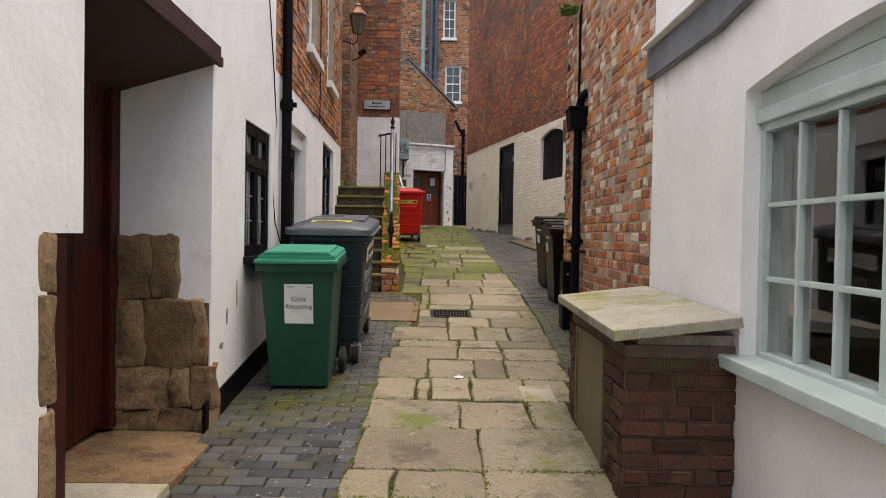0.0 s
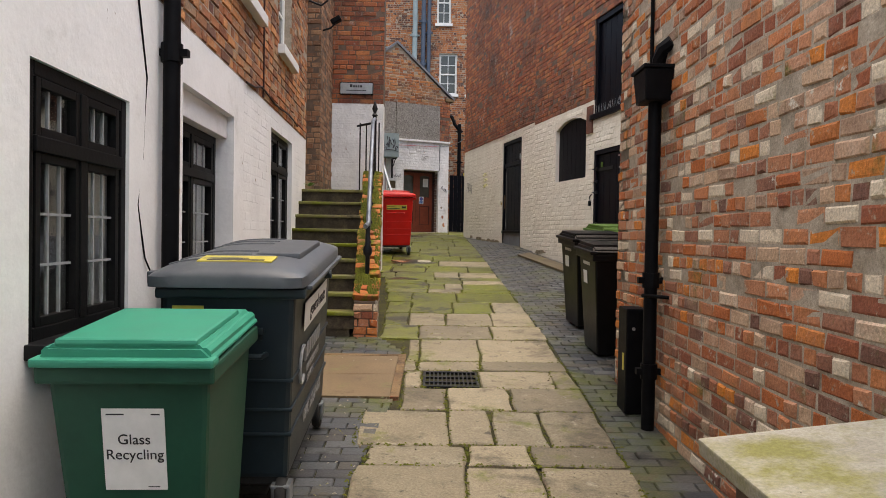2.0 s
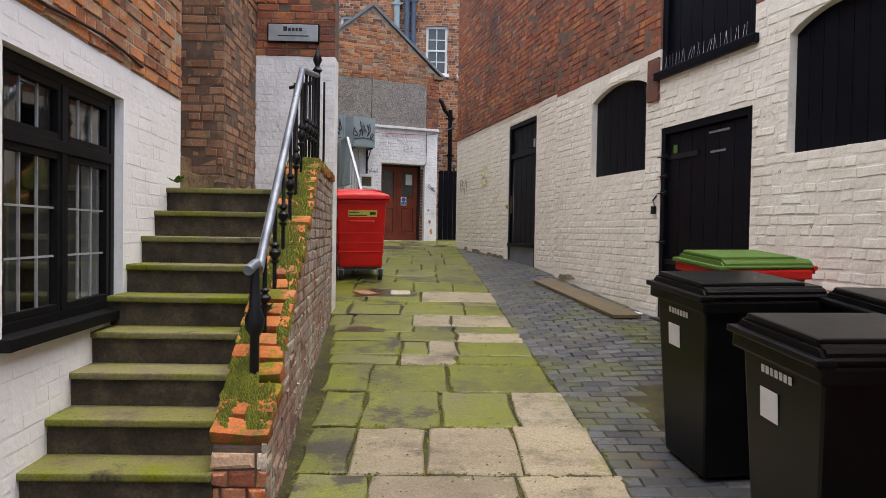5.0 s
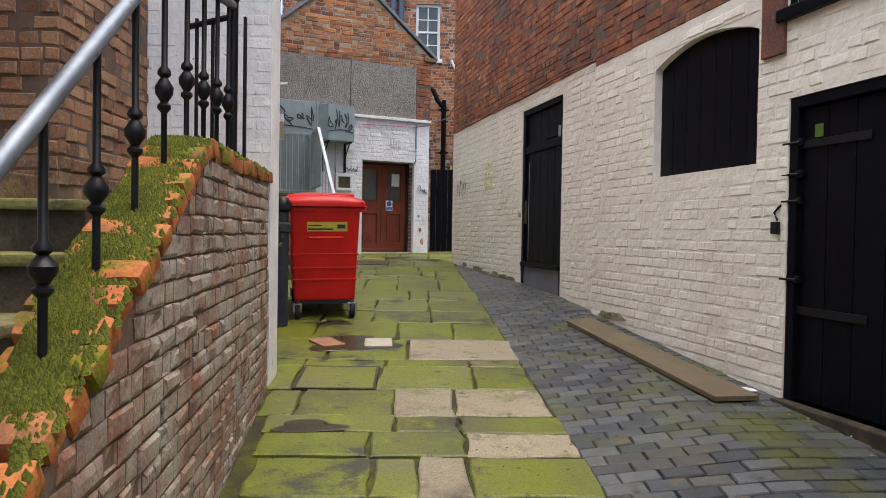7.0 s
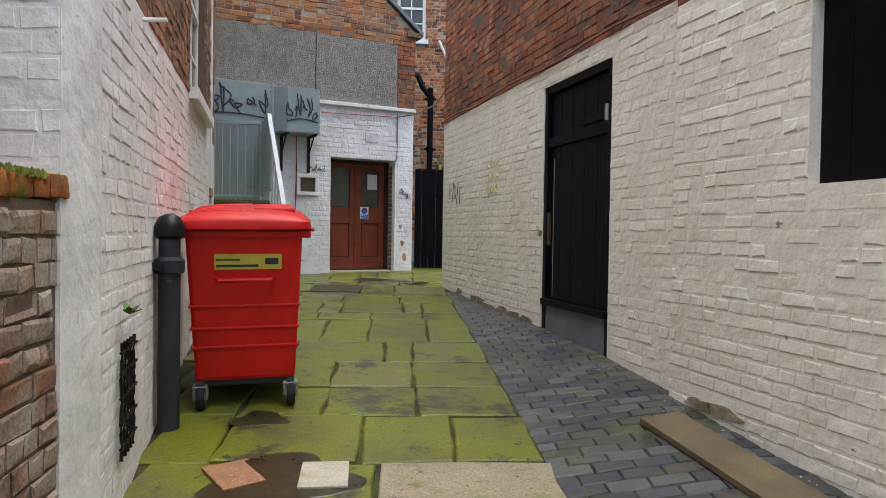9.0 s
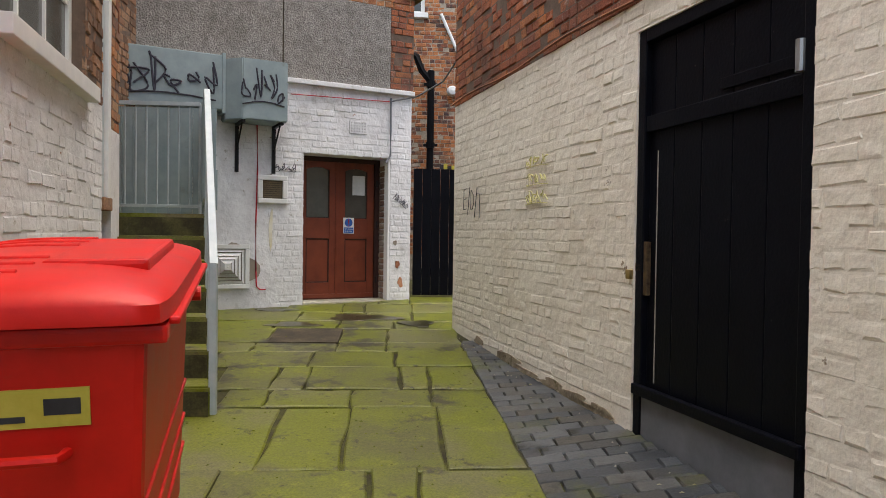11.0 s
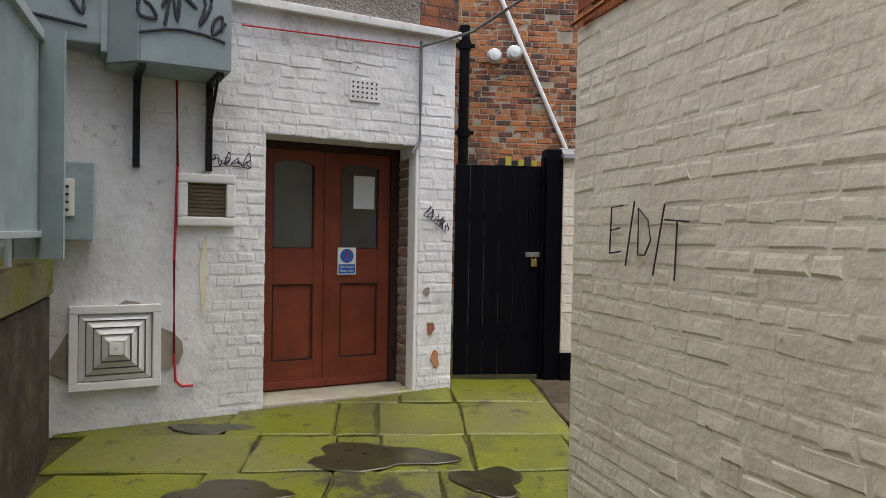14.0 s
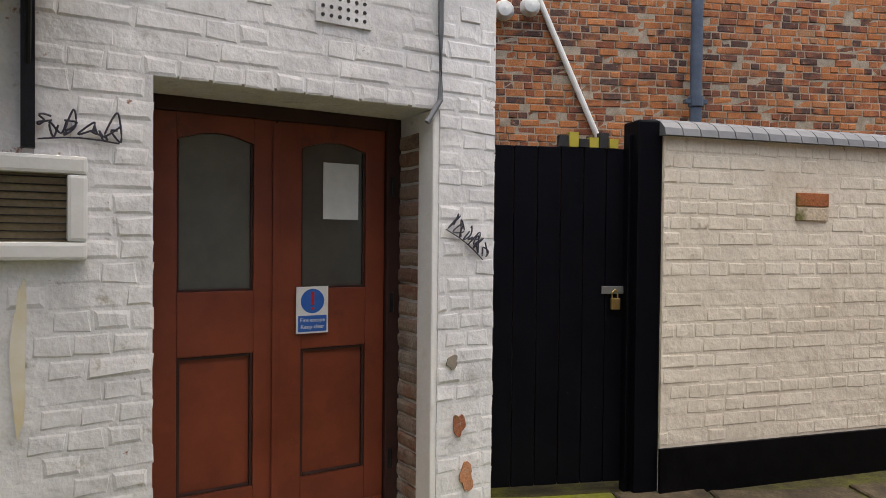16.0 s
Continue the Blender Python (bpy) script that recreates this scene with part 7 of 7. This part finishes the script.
def patch_shape(name, label, m, w, h, mat, seed, thick=0.006):
    rg = random.Random(seed)
    t = thing(name, label, "stain", m)
    bm = bmesh.new()
    n = 30
    a0, a1, a2 = rg.uniform(0, 6), rg.uniform(0, 6), rg.uniform(0, 6)
    rad = [0.78 + 0.12 * math.sin(2 * 6.283 * k / n + a0) + 0.10 * math.sin(3 * 6.283 * k / n + a1) + 0.07 * math.sin(5 * 6.283 * k / n + a2) + rg.uniform(-0.04, 0.04) for k in range(n)]
    prism(bm, [(w * (0.5 + 0.5 * math.cos(6.283 * k / n) * rad[k]), h * (0.5 + 0.5 * math.sin(6.283 * k / n) * rad[k])) for k in range(n)], 0, thick)
    part("patch", bm, mat, t)


patch_shape("rust_streak", "pale yellow rust streak below a vent", on_back(-1.43, 2.45, -0.011), 0.05, 0.70, M_rust, 1)
patch_shape("cement_patch", "rough grey cement patch round a grille", on_back(-2.22, 2.02, -0.013), 0.78, 0.70, M_cement, 3)
patch_shape("bare_patch", "small patch of bare brick where paint flaked", on_back(0.10, 2.30, -0.011), 0.07, 0.14, M_brick, 4)
patch_shape("bare_patch", "small patch of bare brick where paint flaked", on_back(0.13, 2.05, -0.011), 0.09, 0.16, M_brick, 5)
patch_shape("bare_patch", "small patch of grey where paint flaked", on_back(0.06, 2.62, -0.011), 0.08, 0.07, M_cement, 6)
for k, (yy, zz, w_, h_) in enumerate(((3.3, 1.9, 0.05, 0.12), (1.9, 1.55, 0.10, 0.07), (2.1, 2.1, 0.03, 0.16), (4.75, 0.95, 0.04, 0.13), (5.0, 1.05, 0.03, 0.2), (4.6, 0.8, 0.08, 0.06))):
    patch_shape("plaster_scar", "small grey scar in chipped white render", LW.at(LW.s(yy if not 2.4 < yy < 4.3 else yy - 1.2), zz - 0.3 if yy < 3.4 else zz, -0.004), w_, h_, M_cement, 20 + k, 0.008)


M_wet = surf("wet_dark_silt", [(0.018, 0.016, 0.010), (0.045, 0.042, 0.018)], 9, 0.30, 0.3, 40, 0, [((0.07, 0.078, 0.012), 7, 0.58, 0.68)], spec=0.5, grain=0.4)
M_footdirt = surf("damp_dirt_on_paint", [(0.22, 0.175, 0.115), (0.42, 0.35, 0.25)], 16, 0.95, 0.8, 40, 0, [((0.09, 0.085, 0.03), 9, 0.55, 0.66), ((0.55, 0.49, 0.39), 12, 0.58, 0.66)], grain=0.4)


def ground_patch(label, x, y, w, d, seed):
    """A thin film of wet silt with a wandering edge, lying on the flags."""
    rg = random.Random(seed)
    t = thing("damp_patch", label, "stain", pose(x, y, 0))
    n = 40
    a0, a1 = rg.uniform(0, 6), rg.uniform(0, 6)
    rad = [0.72 + 0.16 * math.sin(3 * 6.283 * k / n + a0) + 0.06 * math.sin(5 * 6.283 * k / n + a1) + rg.uniform(-0.02, 0.02) for k in range(n)]
    bm = bmesh.new()
    rings = []
    for f, dz in ((1.0, 0.004), (0.97, 0.0075), (0.5, 0.008)):
        rings.append([])
        for k in range(n):
            px_, py_ = w / 2 * f * rad[k] * math.cos(6.283 * k / n), d / 2 * f * rad[k] * math.sin(6.283 * k / n)
            rings[-1].append(bm.verts.new((px_, py_, gxy(x + px_, y + py_) + dz)))
    for ra, rb in zip(rings, rings[1:]):
        for k in range(n):
            bm.faces.new((ra[k], ra[(k + 1) % n], rb[(k + 1) % n], rb[k]))
    bm.faces.new(rings[-1])
    part("film", bm, M_wet, t)


for k, (x, y, w_, d_) in enumerate(((-0.25, 22.55, 1.1, 0.55), (-0.95, 22.1, 0.75, 0.35), (0.35, 22.2, 0.5, 0.5), (-0.45, 15.5, 0.95, 0.75), (-0.72, 16.3, 0.45, 0.35), (-0.55, 13.55, 0.55, 0.28), (-1.3, 23.05, 0.7, 0.25))):
    ground_patch("dark wet silt lying over mossy flags", x, y, w_, d_, 60 + k)
rg = random.Random(77)
for k in range(22):
    yy = 17.0 + 4.5 * rg.random() if k < 20 else 15.9 + 0.4 * rg.random()
    w = RF if yy > 16.5 else RN
    if 17.1 < yy < 18.8:
        continue
    sw, sh = rg.uniform(0.25, 0.7), rg.uniform(0.04, 0.10)
    patch_shape("damp_stain", "crumbling damp patch at the foot of a painted wall", w.at(w.s(yy), gxy(w.a.x + (w.b.x - w.a.x) * w.s(yy) / w.length, yy) - 0.02, -0.009), sw, sh, M_footdirt, 100 + k, 0.008)


# ---- brickwork and paving pieces ----
brick_face(wall_rb, lay(0, RB.length, 0.45, 4.08, seed=11, length=0.215, joint=0.014), M_brick, lambda r: r[2] < 2.5, 0.007, 5, 0.008)
brick_face(wall_rb_end, lay(0, RBE.length, 0.45, 4.08, seed=12), M_brick, None, 0.009)
brick_face(wall_left_brick, lay(0, LB.length, 3.06, 6.6, [o_up1, o_up2], seed=13), M_brick_orange, lambda r: r[2] < 4.0)
brick_face(wall_left_base, lay(LB.s(8.45), LB.length, 0.4, 3.05, [o_win2, o_win3], seed=14), M_white, None, 0.0013, 4, 0.006)
brick_face(wall_pier, lay(0, PIER.length, 2.2, 7.2, seed=15), M_brick_brown)
brick_face(wall_pier_front, lay(0, PIERF.length, 2.2, 7.2, seed=16), M_brick_brown)
brick_face(wall_sign, lay(0, SIGN.length, 3.98, 7.2, seed=17), M_brick_dark)
brick_face(wall_sign_base, lay(0, SIGN.length, 2.2, 3.98, seed=18), M_white_brick, None, 0.002, 4, 0.006)
brick_face(wall_ln, lay(0, LN.length, 1.0, 3.66, seed=19), M_white_brick, lambda r: r[2] < 2.7 and r[0] < 2.5, 0.004, 4, 0.008)
brick_face(wall_ln_up, lay(0, LN.length, 3.66, 7.4, [o_lnwin], seed=20), M_brick_brown)
brick_face(wall_back, [r for r in lay(0, BACK.length, 1.6, 4.6, [o_rd], seed=21) if r[0] > SB(-1.47) or r[2] > 3.7], M_white_brick, lambda r: r[0] > 1.6 and r[2] < 4, 0.0036, 4, 0.010)
rf_rows = lay(0, RF.length, 1.3, 4.10, [o_bd], seed=22)
worn = [r for r in rf_rows if noise.noise(Vector((r[0] * 1.1, r[2] * 1.3, 7))) + (0.25 if 0.7 < r[0] < 2.4 and r[2] < 3.0 else -0.2) > 0.12]
worn_set = set(worn)
brick_face(wall_rf, [r for r in rf_rows if r not in worn_set], M_cream_brick, lambda r: r[0] < 2.4 and 1.7 < r[2] < 3.9, 0.0030, 4, 0.010)
brick_face(wall_rf, worn, M_cream_brick, None, 0.0045, 6, 0.011)
brick_face(wall_rn, lay(0, RN.length, 0.6, 4.02, [o_brd, o_d2, o_hatch, o_win_r], seed=23), M_cream_brick, lambda r: r[0] < 2.4 and r[2] < 3.9, 0.0042, 4, 0.008)
brick_face(wall_rf_up, lay(0, RF.length, 4.10, TOPZ, seed=24), M_brick_dark)
brick_face(wall_rn_up, lay(0, RN.length, 4.02, 6.8, [o_hatch], seed=25), M_brick_dark)
brick_face(wall_gate, lay(0, GATEW.length, 2.14, 3.74, seed=26), M_cream_brick, lambda r: True, 0.0028, 4, 0.007)
brick_face(wall_landing, lay(0, LAND.length, 2.6, 7.4, seed=28), M_brick_brown)
brick_face(wall_far, lay(0, FAR.length, 2.4, 11.5, FAR_OPEN, course=0.074, length=0.20, seed=27), M_brick_far)


def flag_mesh(w, d, slope, seed):
    """One flagstone, w wide and d long, with uneven worn edges."""
    rng = random.Random(seed)
    bm = bmesh.new()
    def ring(inset, z, jit):
        pts = []
        for (ax, ay), (bx, by) in (((0, 0), (w, 0)), ((w, 0), (w, d)), ((w, d), (0, d)), ((0, d), (0, 0))):
            for k in range(3):
                f = k / 3
                pts.append((ax + (bx - ax) * f, ay + (by - ay) * f))
        cx, cy = w / 2, d / 2
        out = []
        for i, (x, y) in enumerate(pts):
            jx, jy = jit[i]
            x, y = x + jx, y + jy
            x += inset * (1 if x < cx else -1)
            y += inset * (1 if y < cy else -1)
            out.append(bm.verts.new((x, y, z + slope * y)))
        return out
    jit = [((rng.random() - 0.5) * 0.028, (rng.random() - 0.5) * 0.028) for _ in range(12)]
    a, b, c = ring(0.003, -0.05, jit), ring(0.004, -0.008, jit), ring(0.014, 0.0, jit)
    for p, q in ((a, b), (b, c)):
        for i in range(12):
            j = (i + 1) % 12
            bm.faces.new((p[i], p[j], q[j], q[i]))
    bm.faces.new(c)
    me = bpy.data.meshes.new("flagstone")
    bmesh.ops.recalc_face_normals(bm, faces=bm.faces)
    bm.to_mesh(me)
    bm.free()
    return me


pavement = tagged(new("pavement"), "worn sandstone flags and blue brick setts, mossy up the slope", kind="structure")
KEEP_OUT = [(-1.1, -0.28, 7.85, 9.12), (-0.13, 0.33, 8.15, 8.61), (-0.78, -0.20, 14.28, 14.84), (-1.08, -0.42, 21.22, 21.90)]


def one_flag(x, w, yy, dd, rng):
    sl = (gz(yy + dd) - gz(yy)) / dd
    me = flag_mesh(w - 0.010, dd - 0.010, sl, rng.randrange(10 ** 6))
    mossy = rng.random() < float(np.interp(yy, [9.6, 9.9, 12, 16, 19], [0, 0.9, 0.92, 0.97, 1.0] if x < -0.15 else [0, 0.0, 0.45, 0.8, 1.0]))
    me.materials.append(M_riser if x > 0.95 and yy > 22 else M_flag_moss if mossy else M_flag)
    ob = new("flagstone", me)
    ob.parent = pavement
    ob.matrix_basis = pose(x + 0.005, yy + 0.005, gz(yy) + rng.uniform(-0.004, 0.004), rng.uniform(-0.4, 0.4), rng.uniform(-0.4, 0.4), rng.uniform(-0.5, 0.5))


def lay_flags():
    rng = random.Random(41)
    courses = [(-3.5 + 0.575 * k, -0.5, -0.5 + rng.uniform(0.3, 1.0), 0.95) for k in range(12)] + LOWER_COURSES + UPPER_COURSES + END_COURSES
    for (y, *xs), (y1, *_) in zip(courses, courses[1:]):
        for x, x1 in zip(xs, xs[1:]):
            if any(x < k[1] - 0.04 and x1 > k[0] + 0.04 and y < k[3] - 0.04 and y1 > k[2] + 0.04 for k in KEEP_OUT):
                k = next(k for k in KEEP_OUT if x < k[1] - 0.04 and x1 > k[0] + 0.04 and y < k[3] - 0.04 and y1 > k[2] + 0.04)
                if x1 > k[1] + 0.08:
                    x = k[1]
                else:
                    continue
            a, b = y + rng.uniform(-0.02, 0.02), y1 + rng.uniform(-0.02, 0.02)
            one_flag(x, x1 - x, a, b - a, rng)
    for x, w in ((0.9, 0.7), (1.6, 0.8), (2.4, 0.8)):
        one_flag(x, w, 22.36, 0.57, rng)


lay_flags()


def wall_x(side, y):
    if side > 0:
        for w in (RF, RN):
            if min(w.a.y, w.b.y) <= y <= max(w.a.y, w.b.y):
                return w.a.x + (w.b.x - w.a.x) * (y - w.a.y) / (w.b.y - w.a.y)
        return 1.46
    for w in (LW, LB):
        if w.a.y <= y <= w.b.y:
            return w.a.x + (w.b.x - w.a.x) * (y - w.a.y) / (w.b.y - w.a.y)
    return -1.6


def lay_setts():
    rng = random.Random(43)
    rows = []
    for y0, y1, side in ((-3.5, 9.72, -1), (-3.5, 21.9, 1)):
        y = y0
        k = 0
        while y < y1:
            pitch = 0.108
            a, b = (wall_x(-1, y), path_left(y)) if side < 0 else (path_right(y), wall_x(1, min(y, 21.9)) if y > 8.4 else 1.46)
            x = a + 0.004
            first = True
            while x < b - 0.03:
                w = 0.215
                if first and k % 2:
                    w = 0.11
                first = False
                w = min(w, b - x)
                if b - x - w < 0.05:
                    w = b - x
                if w > 0.04 and not any(x < q[1] and x + w > q[0] and y < q[3] and y + pitch > q[2] for q in KEEP_OUT):
                    rows.append((x, w, y, pitch, gxy(x, y) - 0.006 + rng.uniform(-0.003, 0.003), (gxy(x + w, y) - gxy(x, y)) / w))
                x += w
            y += pitch
            k += 1
    return rows


def sett_verts(w, d, sl, rng):
    c = 0.009
    j = [rng.uniform(-0.003, 0.003) for _ in range(8)]
    return [(0.003, 0.003, -0.04), (w - 0.003, 0.003, -0.04), (w - 0.003, d - 0.003, -0.04), (0.003, d - 0.003, -0.04),
            (0.004 + j[0], 0.004 + j[1], -0.008), (w - 0.004 + j[2], 0.004 + j[3], -0.008), (w - 0.004 + j[4], d - 0.004 + j[5], -0.008 + sl * d), (0.004 + j[6], d - 0.004 + j[7], -0.008 + sl * d),
            (c, c, 0), (w - c, c, 0), (w - c, d - c, sl * d), (c, d - c, sl * d)]


SETT_FACES = [(0, 1, 5, 4), (1, 2, 6, 5), (2, 3, 7, 6), (3, 0, 4, 7), (4, 5, 9, 8), (5, 6, 10, 9), (6, 7, 11, 10), (7, 4, 8, 11), (8, 9, 10, 11)]


def build_setts():
    rng = random.Random(44)
    rows = lay_setts()
    near = [r for r in rows if 10.5 < r[2] < 14.8 and r[0] < 2.0][:300]
    chosen = set(near)
    verts, faces = [], []
    for r in rows:
        if r in chosen:
            continue
        x, w, y, d, z, fall = r
        i = len(verts)
        verts += [(x + a, y + b, z + c + a * fall) for a, b, c in sett_verts(w, d, 0.08, rng)]
        faces += [tuple(i + q for q in f) for f in SETT_FACES]
    me = bpy.data.meshes.new("setts")
    me.from_pydata(verts, [], faces)
    ob = finish("sett_paving", me, M_sett, pavement)
    ob["kind"] = "stuff"
    shapes = {}
    for x, w, y, d, z, fall in near:
        key = (round(w / 0.01), rng.randrange(3))
        if key not in shapes:
            me = bpy.data.meshes.new("sett")
            me.from_pydata(sett_verts(w, d, 0.08, rng), [], SETT_FACES)
            me.materials.append(M_sett)
            shapes[key] = me
        ob = new("sett", shapes[key])
        ob.parent = pavement
        ob.matrix_basis = pose(x, y, z, 0, -math.degrees(math.atan(fall)), 0)


build_setts()
